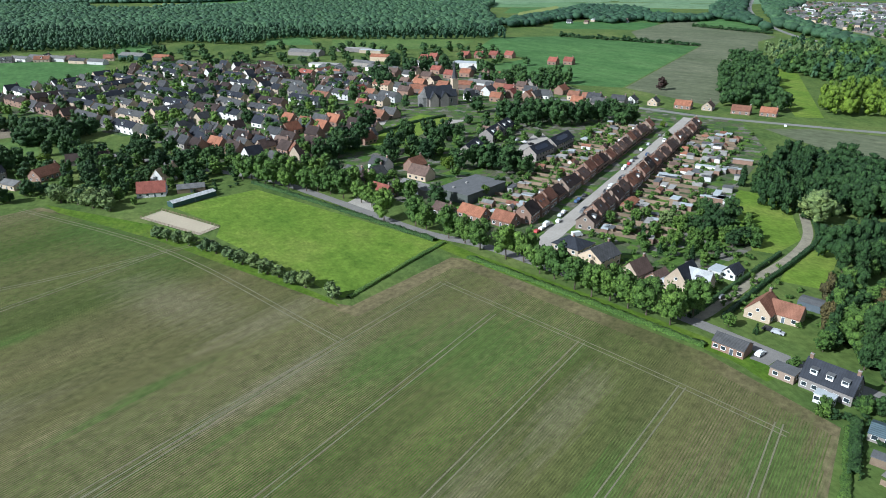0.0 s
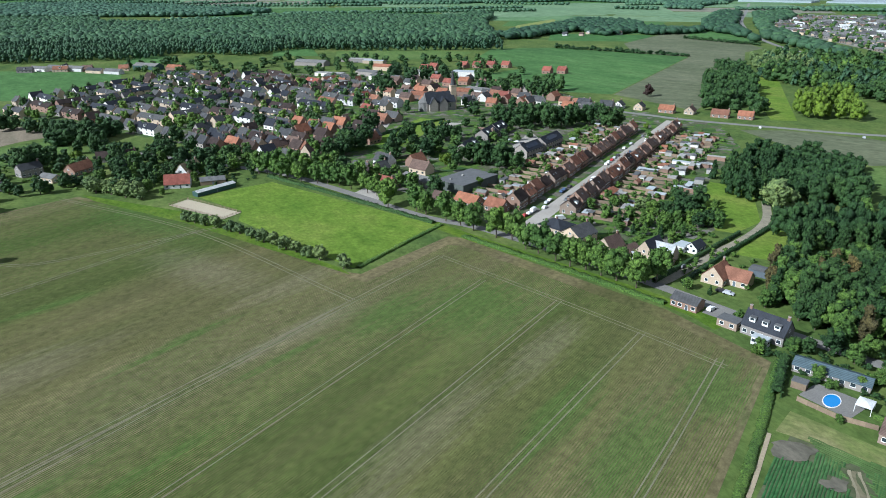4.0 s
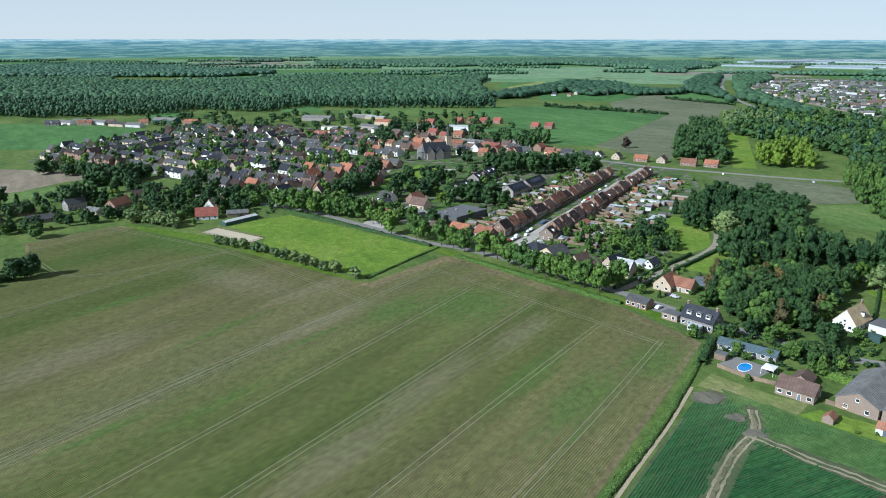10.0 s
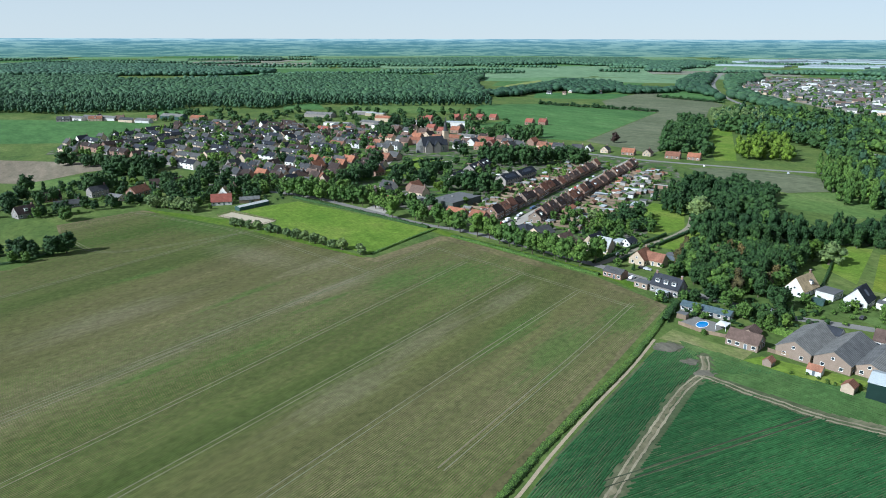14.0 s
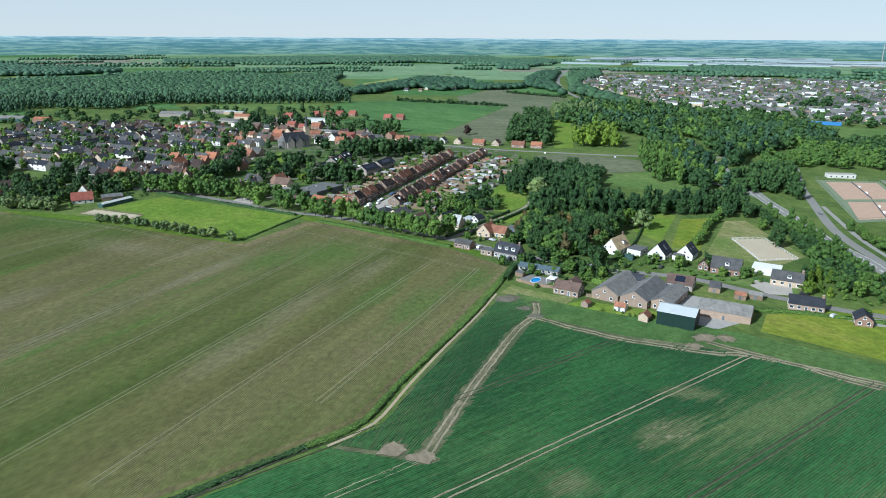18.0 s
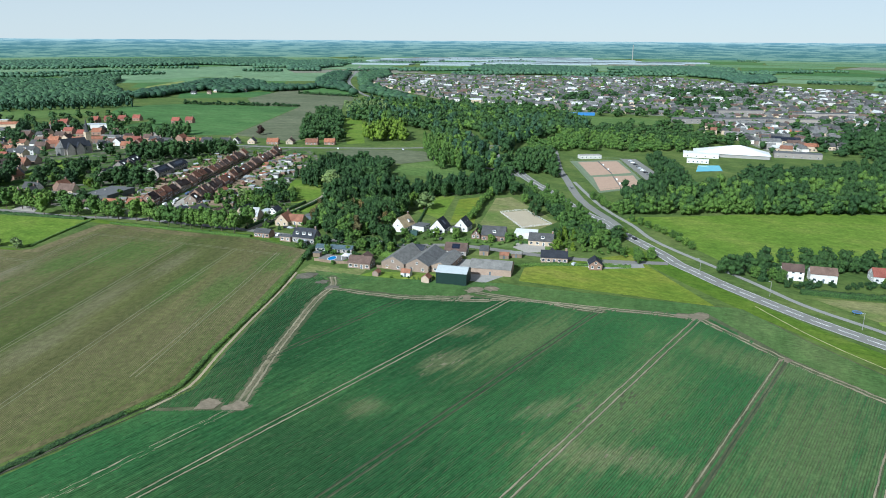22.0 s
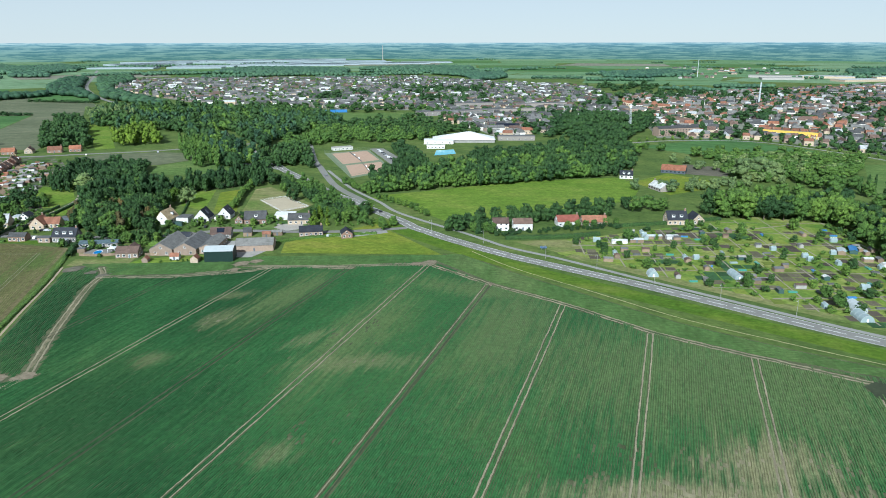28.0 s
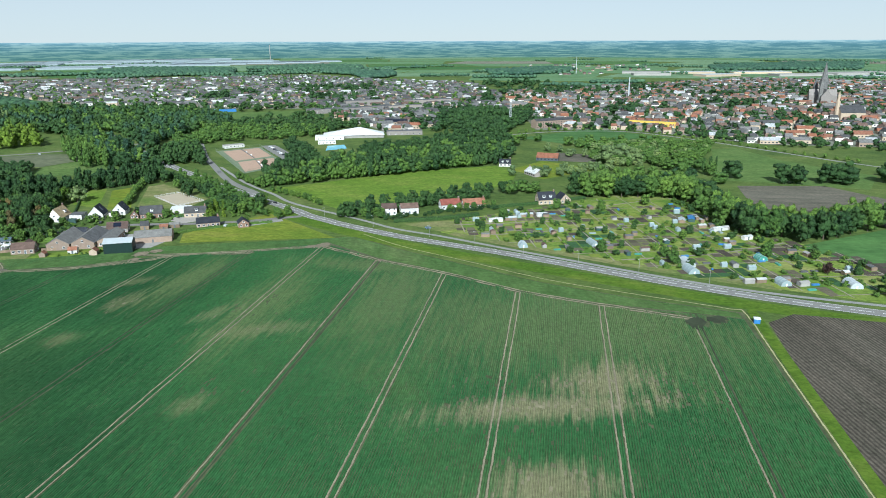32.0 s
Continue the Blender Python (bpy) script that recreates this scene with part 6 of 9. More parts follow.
for x, y, a, L, W, c in ((-125, 905, -35, 34, 16, M_TEAL), (-70, 900, -35, 40, 18, B_WHITE), (-20, 930, -35, 44, 18, B_WHITE), (30, 800, -35, 26, 14, B_WHITE), (-95, 940, -35, 30, 14, B_GREY), (-120, 860, -36, 34, 14, B_WHITE)):
    shed(x, y, a, L, W, 4.5, 6.5, c, R_CEMENT, "long village workshop with grey roof", name="workshop", category="workshop")
estate([(-690, 960), (-410, 985), (-380, 940), (-400, 1010), (-700, 1000)], 8, (12, 40), 22, ((12, 9, 3.4, 7.4), (18, 9, 3.4, 7.0)), WARM_STYLES, 36, 0.1)
sheet("village_ground", [(-415, 750), (-396, 686), (-327, 666), (-258, 622), (-200, 585), (-120, 512), (-50, 480), (10, 430), (20, 400), (52, 388), (95, 372), (128, 400), (150, 480), (200, 560), (215, 640), (150, 720), (60, 910), (-200, 960), (-340, 950), (-372, 900)], 0.045, M_GARDENS, "village gardens, yards and paving", "ground")
VILLAGE_TREES = scatter([(-394, 690), (-290, 640), (-195, 590), (-70, 600), (-70, 700), (-60, 880), (-330, 900), (-380, 800)], 250, 11, 41)
MID_TREES = [p for p in scatter([(-125, 520), (-50, 486), (0, 500), (40, 520), (60, 600), (100, 640), (60, 690), (0, 660), (-60, 700), (-120, 640), (-190, 590)], 140, 9, 46) if not inside(p[0], p[1], [(-74, 574), (-28, 684), (12, 664), (-30, 556)])]
thicket("mid_trees", MID_TREES[::3], 7.0, 3.6, LEAVES[0], "leafy garden trees in the village", 66)
thicket("mid_trees_dark", MID_TREES[1::3], 8.0, 3.8, LEAVES[1], "dark garden trees in the village", 67)
YARD = [S0 + ST * row_rnd.uniform(0, 235) + SN * row_rnd.choice((row_rnd.uniform(-50, -22), row_rnd.uniform(18, 52))) for _ in range(340)]
thicket("yard_shrubs", [(p.x, p.y) for p in YARD if not inside(p.x, p.y, [(124, 396), (137, 456), (150, 478), (168, 463), (150, 408), (132, 392)])], 3.2, 1.9, LEAVES[0], "shrubs and small trees in the back gardens", 68, mid=False)
thicket("village_trees", VILLAGE_TREES[::2], 9.5, 4.4, LEAVES[0], "garden trees between the village houses", 61)
thicket("village_trees_dark", VILLAGE_TREES[1::2], 10, 4.6, LEAVES[1], "dark garden trees between the village houses", 62)
thicket("church_trees", scatter([(-60, 690), (110, 690), (120, 740), (40, 900), (-150, 920)], 60, 13, 42)[::2], 10, 4.2, LEAVES[1], "dark trees round the church", 63)
sheet("car_park_village", [(43, 566), (62, 617), (68, 579), (44, 521)], 0.075, M_PAVING, "pale paved car park in the village", "car park")
sheet("yard_lane", [(-53, 457), (-46, 472), (-36, 457), (-39, 440)], 0.075, M_PAVING, "pale paved yard beside the lane", "yard")
sheet("village_yard", [(-74, 686), (-45, 676), (-49, 634), (-73, 643)], 0.076, M_PAVING, "pale paved yard between the village rows", "yard")
sheet("church_square", [(-29, 595), (-7, 653), (15, 652), (-12, 627)], 0.075, M_PAVING, "pale square beside the church", "square")
for k_ in range(7):
    car(44 + 4.0 * k_, 585 - 5.0 * k_, 40 + 90 * (k_ % 2), ("silver", "white", "black", "grey", "red")[k_ % 5])
MID_STYLES = ((B_WHITE, R_GREY, "white-gabled house with grey roof"), (B_TAN, R_BROWN, "tan brick house with brown roof"), (B_RED, R_RUST, "brick house with rust-red roof"), (B_PINK, R_GREY, "pale brick house with grey roof"))
for k_, (x, y) in enumerate([(-133, 582), (-108, 568), (-101, 555), (-42, 498), (-41, 519), (-17, 500), (-56, 581), (-103, 620), (-95, 637), (-82, 651), (-54, 654), (-46, 663), (18, 736), (27, 760), (46, 773), (73, 735), (82, 739), (27, 594), (-21, 518), (-53, 498), (-119, 597), (-118, 562)]):
    wall_, roof_, word_ = MID_STYLES[k_ % 4]
    house(x, y, -38 + 90 * (k_ % 3 == 0), 11 + k_ % 3, 8.5, 3.4, 7.6, wall_, roof_, word_ + " in the middle of the village", name="village_house", category="house", group="village houses", far=True, bays=3)
# trees and buildings round the village's edges
for k, x, y, sc in (("copper", -81, 543, 1.1), ("deep", -70, 552, 1.1), ("deep", -62, 560, 1.0), ("deep", -36, 534, 1.1), ("deep", -22, 543, 1.1), ("deep", -10, 552, 1.2), ("deep", -14, 538, 1.0), ("bright", 2, 522, 0.8), ("deep", 6, 517, 1.0), ("deep", 20, 517, 1.1), ("deep", 31, 509, 1.2), ("deep", 36, 516, 1.0), ("deep", -82, 728, 1.0), ("deep", -149, 640, 0.8), ("deep", -198, 561, 1.0), ("deep", -195, 582, 1.0), ("deep", -259, 500, 1.2), ("deep", -252, 508, 1.0), ("deep", -266, 506, 1.0), ("fresh", -239, 422, 1.0), ("deep", -243, 457, 0.6), ("deep", -226, 457, 0.7), ("deep", -276, 477, 0.9), ("bright", -238, 524, 1.0), ("deep", -230, 536, 1.0), ("deep", -188, 478, 0.8), ("deep", -178, 485, 0.8), ("deep", -184, 533, 1.0), ("deep", -209, 516, 0.9), ("fresh", -198, 516, 1.0), ("deep", -169, 524, 0.9), ("deep", -157, 516, 0.9), ("fresh", -133, 508, 0.9), ("deep", -120, 500, 0.7), ("deep", -214, 528, 0.9), ("deep", -196, 490, 0.8), ("fresh", -204, 482, 0.8), ("deep", -172, 472, 0.5), ("fresh", -168, 462, 0.7), ("deep", -144, 500, 0.8), ("fresh", -150, 484, 0.6), ("fresh", -158, 456, 0.4), ("deep", -248, 440, 0.7), ("fresh", -262, 430, 0.8), ("deep", -220, 470, 0.6), ("deep", -286, 440, 0.9), ("deep", -296, 456, 1.0), ("deep", -300, 476, 1.0)):
    tree(k, x, y, sc)
for x, y, L, W, h, wall, roof in ((-181, 1040, 44, 16, 4.6, B_GREY, R_CEMENT), (-140, 935, 36, 12, 4.0, B_WHITE, M_CONCRETE), (-122, 1076, 50, 14, 4.6, B_GREY, M_CONCRETE), (-100, 1060, 30, 12, 4.0, B_TAN, M_SHEETROOF), (22, 919, 34, 16, 7.0, B_WHITE, M_SHEETROOF), (-516, 990, 26, 10, 3.4, B_WHITE, R_CEMENT), (-498, 1000, 30, 12, 3.4, B_GREY, R_CEMENT), (-470, 990, 26, 10, 3.6, B_WHITE, R_CEMENT), (-436, 970, 24, 9, 3.4, B_TAN, R_GREY), (-410, 962, 24, 9, 3.4, B_WHITE, R_CEMENT), (-385, 1006, 36, 16, 5.0, M_TEAL, R_CEMENT), (-344, 990, 22, 12, 4.5, B_RED, R_ORANGE), (-302, 912, 26, 12, 4.0, B_TAN, R_ORANGE), (-82, 985, 24, 10, 5.0, B_TAN, R_ORANGE), (-28, 768, 18, 10, 4.5, B_RED, R_ORANGE), (12, 790, 20, 10, 4.5, B_RED, R_ORANGE)):
    shed(x, y, -20, L, W, h, h + (0.6 if roof in (M_CONCRETE, M_SHEETROOF) else 3.0), wall, roof, "low building at the far edge of the village", name="workshop", category="workshop")
for x, y in ((-29, 976), (-18, 990), (20, 1007), (37, 1007), (55, 1008), (74, 1008), (119, 950), (137, 950)):
    house(x, y, -35, 11, 9, 4.0, 8.2, B_RED, R_RED, "village house with red tiled roof at the field's edge", far=True, bays=2)
sheet("sports_field", [(-157, 1090), (-175, 1218), (-65, 1247), (38, 1200), (9, 1114), (-74, 1098)], 0.055, M_MEADOW2, "mown green sports field behind the village", "sports field")
for k, (poly, n, gap) in enumerate((([(58, 374), (118, 322), (126, 338), (128, 380), (104, 410), (75, 398)], 110, 3.0), ([(95, 290), (104, 264), (140, 242), (165, 262), (130, 290)], 60, 3.0), ([(150, 264), (215, 227), (250, 185), (262, 195), (230, 240), (170, 286)], 80, 3.2), ([(-215, 515), (-190, 462), (-120, 476), (-110, 500), (-190, 560)], 60, 3.6), ([(-300, 470), (-270, 425), (-205, 462), (-215, 540), (-280, 540)], 70, 3.6))):
    thicket("garden_shrubs", scatter(poly, n, gap, 300 + k), 2.4, 1.5, LEAVES[k % 2], "mixed shrubs and small trees in the gardens", 310 + k, mid=False)
FARM_HOUSES = ((-155, 472), (-157, 497), (-131, 462), (-137, 478), (-226, 502), (-234, 484), (-217, 533), (-272, 434), (-254, 497), (-258, 461), (-280, 480), (-197, 500))
FARM_TREES = [q for q in scatter([(-312, 440), (-284, 424), (-240, 440), (-205, 460), (-165, 452), (-140, 482), (-128, 505), (-160, 548), (-220, 566), (-300, 530)], 130, 6.5, 320) if all((q[0] - a) ** 2 + (q[1] - b + 6) ** 2 > 150 for a, b in FARM_HOUSES)]
thicket("farm_trees", FARM_TREES[::2], 8.5, 4.0, LEAVES[1], "dark trees standing close round the western farms", 321)
thicket("farm_trees_fresh", FARM_TREES[1::3], 6.5, 3.4, LEAVES[0], "fresh green trees round the western farms", 322)
thicket("field_corner_trees", [(-208, 349), (-203, 353), (-216, 345), (-222, 352), (-226, 346), (-232, 356), (-238, 348), (-212, 358)], 9.5, 4.6, LEAVES[1], "dark clump of trees at the corner of the field", 323)
# board fences between the long back gardens
for side, start, stop in ((-1, 20, 45), (1, 17, 47)):
    for k in range(26):
        p = S0 + ST * (8 + 8.6 * k) + SN * side * (start + stop) / 2
        ob = tagged(new("garden_fence", boxes_mesh("garden_fence%d" % (stop - start), [(-(stop - start) / 2, (stop - start) / 2, -0.06, 0.06, 0, 1.7, 0)], (M_WOOD,))), "long wooden board fence between back gardens", "fence", "garden fences")
        ob.matrix_world = pose(p.x, p.y, 0.03, 0, 0, 60.3 - 90)

# ---- the farm and the houses beside it ----
house(166, 294, 37, 14, 9, 3.0, 8.6, B_WHITE, R_THATCH, "white house with straw-coloured thatched roof", dormers=((0, 2.0),), chimney=1)
flat_building(175.5, 288, 37, 9, 8, 3.2, B_WHITE, "flat grey-roofed white annex of the thatched house", name="annex", category="annex", windows=3)
house(184, 279, 43, 11, 9.5, 3.2, 8.6, B_WHITE, R_BLUE, "white gabled house with black tiled roof", skylights=1, solar=2, chimney=0)
house(199, 277, 43, 10, 8.5, 3.0, 7.8, B_WHITE, R_BLUE, "small white gabled house with black roof", skylights=2, chimney=0)
flat_building(192, 274, -45, 5, 5, 2.7, B_WHITE, "flat link building between two white houses", name="annex", category="annex")
house(205, 250, -40, 14, 9.5, 3.4, 7.8, B_RED, R_GREY, "brick house with blue-grey roof and round windows", dormers=((0, 0.5),), chimney=0, bays=4)
house(197, 257, 48, 6, 5, 2.6, 5.4, B_RED, R_DARK, "small dark-roofed garage beside the brick house", name="garage", category="garage", chimney=0, bays=1)
house(171, 234, -40, 12, 8.5, 3.0, 6.2, B_GREY, R_BROWN, "farmhouse with brown roof and solar panels", name="farmhouse", category="farmhouse", solar=4, chimney=0)
house(224, 229, -42, 14, 9.5, 3.0, 6.4, B_TAN, R_GREY, "grey-roofed bungalow with carport", name="bungalow", category="bungalow", dormers=((0, 1.0),), bays=4)
flat_building(225, 246, -42, 13, 10, 3.2, B_WHITE, "white flat-roofed garage beside the drive", name="garage", category="garage", roof=M_WHITE)
house(211, 199, -36, 14, 8, 3.0, 5.8, B_PINK, R_BLUE, "pale brick bungalow with dark grey roof", name="bungalow", category="bungalow", bays=5)
house(223, 180, 56, 8.5, 6.5, 2.8, 5.2, B_RED, R_BLUE, "small brick outbuilding with dark gabled roof", name="outbuilding", category="outbuilding", chimney=0, bays=2)
for x, y in ((138, 233), (147.5, 224)):
    house(x, y, 43, 27, 12.4, 3.6, 7.0, B_PINK, R_CEMENT, "brick barn with grey sheet roof and white windows", name="barn", category="barn", group="brick barns", chimney=0, bays=6, doors=0)
house(156, 217, 43, 24, 9, 3.4, 5.4, B_PINK, R_CEMENT, "lower grey-roofed lean-to of the brick barn", name="barn", category="barn", chimney=0, bays=5)
shed(150, 240, -47, 9, 6, 4.0, 6.4, B_WHITE, R_BLUE, "dark cross-gabled roof over the barn entrance", name="barn_porch", category="porch", door=False)
green = tagged(new("barn"), "dark green steel barn with white sheet roof", "barn")
green.matrix_world = pose(147.4, 194.0, 0, 0, 0, -41)
part("wall", gable_walls(15, 11, 6.0, 7.6, M_DKGREEN), green, None, "dark green ribbed steel wall")
for m in (None, pose(0, 0, 0, 0, 0, 180)):
    part("roof_slope", slope_mesh(15, 11, 6.0, 7.6, M_SHEETROOF), green, m, "white metal sheet roof")
part("sliding_door", boxes_mesh("sliding_door", [(-2.5, 2.5, -0.06, 0, 0, 4.2, 0)], (M_DKGREEN,)), green, pose(0, 0, 0, 0, 0, 90) @ pose(0, -7.5, 0))
shed(172, 198.5, -40, 21, 13, 3.4, 6.2, B_PINK, R_CEMENT, "long low barn with dark grey sheet roof", name="barn", category="barn")
shed(135.5, 199.5, 43, 4.6, 4.0, 2.4, 3.9, B_TAN, R_RUST, "small tan kiosk with rust-red roof", name="kiosk", category="kiosk")
shed(117.5, 219, 43, 3.8, 3.2, 1.9, 3.2, B_PINK, R_RUST, "tiny garden hut with rust-red roof", name="garden_hut", category="hut")
shed(130.5, 212, -43, 4.8, 4.0, 2.1, 3.6, B_WHITE, R_RUST, "white garden hut with dark red roof", name="garden_hut", category="hut")
house(116, 236, -43, 12, 8, 3.0, 5.7, B_PINK, R_BROWN, "brick bungalow with brown tiled roof by the pool", name="bungalow", category="bungalow", chimney=0, bays=4)
house(121, 243, 47, 7, 6, 2.6, 4.6, B_PINK, R_BROWN, "side wing of the brick bungalow", name="house_wing", category="house wing", chimney=0, ends=False)
house(113, 268, -39, 21, 6.5, 2.4, 3.6, B_GREY, R_STEEL, "long low blue-grey roofed garden building", name="garden_building", category="garden building", chimney=0, bays=7)
shed(184, 226, -40, 5, 5, 2.6, 5.0, M_WOOD, R_GREY, "small shed in the farm yard")
shed(190, 215, -40, 5, 4, 2.2, 3.4, M_WOOD, R_RUST, "small wooden shed with rust roof")
shed(197, 214, -40, 6, 4, 2.2, 3.2, M_WOOD, R_CEMENT, "grey garden shed beside the lane")
shed(192, 292, 43, 5, 4, 2.4, 4.2, M_DOOR, R_BLUE, "black garden shed behind the white houses")
flat_building(166, 279, -40, 5, 3, 2.4, M_TEAL, "blue-green site container by the thatched house", name="container", category="container", roof=M_TEAL)
flat_building(101, 263, -40, 4, 3, 2.2, M_WOOD, "small wooden pump hut beside the pool", name="pump_hut", category="hut")
sheet("farm_yard", [(150, 215), (164, 228), (190, 205), (176, 190), (160, 185), (150, 196)], 0.07, M_CONCRETE, "concrete farm yard", "yard")
sheet("yard_paving", [(141, 246), (152, 252), (166, 240), (156, 228)], 0.075, M_ASPHALT, "dark asphalt yard before the barn", "yard")
sheet("driveway", [(205, 230), (216, 240), (226, 228), (216, 214), (206, 218)], 0.07, M_PAVING, "paved driveway beside the bungalow", "driveway")
sheet("driveway_east", [(214, 190), (226, 186), (250, 174), (246, 168), (226, 176)], 0.07, M_CYCLE, "gravel yard behind the outbuilding", "driveway")
sheet("house_yard", [(89, 311), (93, 307), (98, 311), (93, 316)], 0.07, M_LANE, "paved yard beside the outbuilding", "yard")
sheet("garden_lawn", [(85, 242), (93, 251), (96, 248), (108, 235), (117, 230), (109, 222), (98, 233)], 0.066, M_DRY, "rough pale grass behind the pool garden", "grass")
sheet("garden_grass", [(118, 226), (146, 206), (136, 196), (128, 204), (108, 222)], 0.068, M_MEADOW, "bright green grass behind the barns", "grass")
sheet("farm_lawn", [(172, 268), (188, 262), (210, 240), (226, 222), (218, 214), (198, 234), (176, 256)], 0.06, M_MEADOW2, "lawns in front of the houses", "lawn")
sheet("pool_terrace", [(99, 259), (107, 265), (117, 254), (107, 247)], 0.08, M_LANE, "grey paved terrace round the pool", "terrace")
pool = tagged(new("swimming_pool"), "oval garden pool of bright blue water", "swimming pool")
pool.matrix_world = pose(106.8, 255.8, 0.08, 0, 0, 50)
ring = [(3.7 * math.cos(a), 2.1 * math.sin(a)) for a in [k * math.pi / 12 for k in range(24)]]
part("rim", mesh_of("rim", [(x * s, y * s, z) for s, z in ((1.1, 0.0), (1.1, 0.14), (1.0, 0.14), (1.0, 0.02)) for x, y in ring], [(j * 24 + i, j * 24 + (i + 1) % 24, (j + 1) * 24 + (i + 1) % 24, (j + 1) * 24 + i) for j in range(3) for i in range(24)], M_WHITE), pool, None, "white stone rim")
part("water", mesh_of("water", [(x, y, 0.06) for x, y in ring], [tuple(range(24))], M_POOL), pool)
canopy = tagged(new("garden_canopy"), "square white fabric canopy on four posts", "canopy")
canopy.matrix_world = pose(113.5, 251.5, 0, 0, 0, 48)
part("cover", mesh_of("cover", [(-2.6, -2.1, 2.4), (2.6, -2.1, 2.4), (2.6, 2.1, 2.4), (-2.6, 2.1, 2.4), (0, 0, 2.9), (-2.6, -2.1, 2.2), (2.6, -2.1, 2.2), (2.6, 2.1, 2.2), (-2.6, 2.1, 2.2)], [(0, 1, 4), (1, 2, 4), (2, 3, 4), (3, 0, 4), (5, 6, 1, 0), (6, 7, 2, 1), (7, 8, 3, 2), (8, 5, 0, 3)], M_WHITE), canopy)
for x, y in ((-2.5, -2), (2.5, -2), (2.5, 2), (-2.5, 2)):
    part("post", boxes_mesh("canopy_post", [(-0.06, 0.06, -0.06, 0.06, 0, 2.3, 0)], (M_FRAME,)), canopy, pose(x, y, 0))
fence([(97, 256), (104, 247), (112, 242)], 1.6, "brown wooden fence round the pool garden")
fence([(122, 230), (130, 222)], 1.7, "brown wooden fence beside the bungalow")
fence([(233, 263), (255, 262), (262, 302), (243, 304), (233, 263)], 1.2, "white rail fence round the riding arena", mat=M_WHITE, boards=False)
hedge([(114, 248), (118, 245)], 1.6, 1.2, H_FRESH, "clipped bright green box hedge")
hedge([(176, 296), (196, 326), (208, 345)], 1.2, 1.3, H_LEAF, "dark hedge between paddocks")
hedge([(204, 266), (212, 280)], 1.2, 1.5, H_LEAF, "dark clipped garden hedge beside houses")
hedge([(142, 238), (132, 250)], 3.0, 2.4, H_FRESH, "broad green shrubs beside the bungalow", density=16)
hedge([(212, 238), (226, 222)], 1.2, 1.4, H_LEAF, "clipped dark hedge by the driveway")
hedge([(176, 202), (204, 194), (240, 172)], 2.0, 1.2, H_FRESH, "weedy overgrown edge of the meadow", name="weeds", category="weeds", density=10, rough=0.4)
for k, x, y, s in (("fresh", 108, 267, .5), ("fresh", 126, 288, .7), ("fresh", 124, 276, .8), ("fresh", 131, 280, .7), ("deep", 132, 265, .5), ("fresh", 134, 256, .45), ("conifer", 136, 250, .35), ("fresh", 128, 252, .45), ("deep", 140, 258, .45), ("conifer", 146, 262, .55), ("conifer", 143, 266, .5), ("fresh", 160, 279, .6), ("fresh", 172, 269, .6), ("fresh", 186, 262, .6), ("fresh", 197, 256, .55), ("fresh", 209, 241, .6), ("fresh", 199, 244, .5), ("bush", 122, 264, 1.2), ("bush", 110, 262, 1), ("fresh", 118, 262, .4), ("goldcone", 234, 226, 1.2), ("goldcone", 241, 230, 1.3), ("goldcone", 245, 226, 1.1), ("deep", 237, 232, .6), ("deep", 249, 231, .8), ("fresh", 248, 214, .7), ("deep", 252, 222, .7), ("fresh", 258, 216, .75), ("deep", 262, 222, .7), ("deep", 265, 268, .8), ("deep", 262, 258, .7), ("fresh", 268, 250, .7), ("fresh", 254, 182, .5), ("fresh", 259, 178, .45), ("fresh", 250, 190, .45), ("fresh", 257, 186, .5), ("bush", 100, 306, 1), ("bush", 96, 282, 1.2), ("deep", 112, 282, .45), ("deep", 108, 284, .4), ("bush", 230, 186, 1.4), ("bush", 104, 246, 0.8)):
    tree(k, x, y, s)
for x, y in scatter([(124, 216), (146, 200), (140, 196), (120, 212)], 16, 2, 3):
    tree("bush", x, y, 0.35)
for x, y, a, c in ((141, 270, -40, "silver"), (222, 214, -42, "black"), (172, 214, 20, "blue"), (216, 188, 20, "silver"), (208, 255, 40, "white"), (176, 262, 40, "black"), (230, 240, 45, "grey")):
    car(x, y, a, c, c == "white")
tree_row("fresh", [(215, 295), (236, 320), (262, 350), (290, 380)], 22, 0.55, 1.2)
tree_row("deep", [(294, 360), (284, 325), (276, 296), (268, 275)], 12, 0.55, 3.0)
# the wood behind the houses and the tree belts
W1 = [(118, 302), (128, 290), (146, 286), (160, 302), (190, 338), (167, 354), (156, 358), (140, 338)]
for x, y in scatter(W1, 92, 4.6, 51):
    k = tree_rnd.random()
    tree("rusty" if k < 0.09 else "conifer" if k < 0.18 else "fresh" if k < 0.46 else "deep" if k < 0.7 else "tall", x, y, tree_rnd.uniform(0.62, 0.9) * (1.15 if 0.12 < k < 0.5 else 1.0))
EAST_WOOD = scatter([(114, 320), (128, 340), (150, 370), (184, 400), (207, 420), (192, 397), (171, 385), (151, 363), (138, 340), (131, 320), (138, 304), (132, 293), (120, 304)], 90, 4.2, 57)
thicket("track_wood", EAST_WOOD[::2], 12, 3.9, LEAVES[1], "dense mixed trees beside the gardens and the track", 57, "tall")
thicket("track_wood_fresh", EAST_WOOD[1::2], 11, 4.2, LEAVES[0], "fresh green trees within the wood beside the track", 58)
for x, y in ((119, 326), (124, 335), (129, 346), (136, 357), (128, 330)):
    tree("rusty" if x % 2 else "conifer", x, y, 0.75)
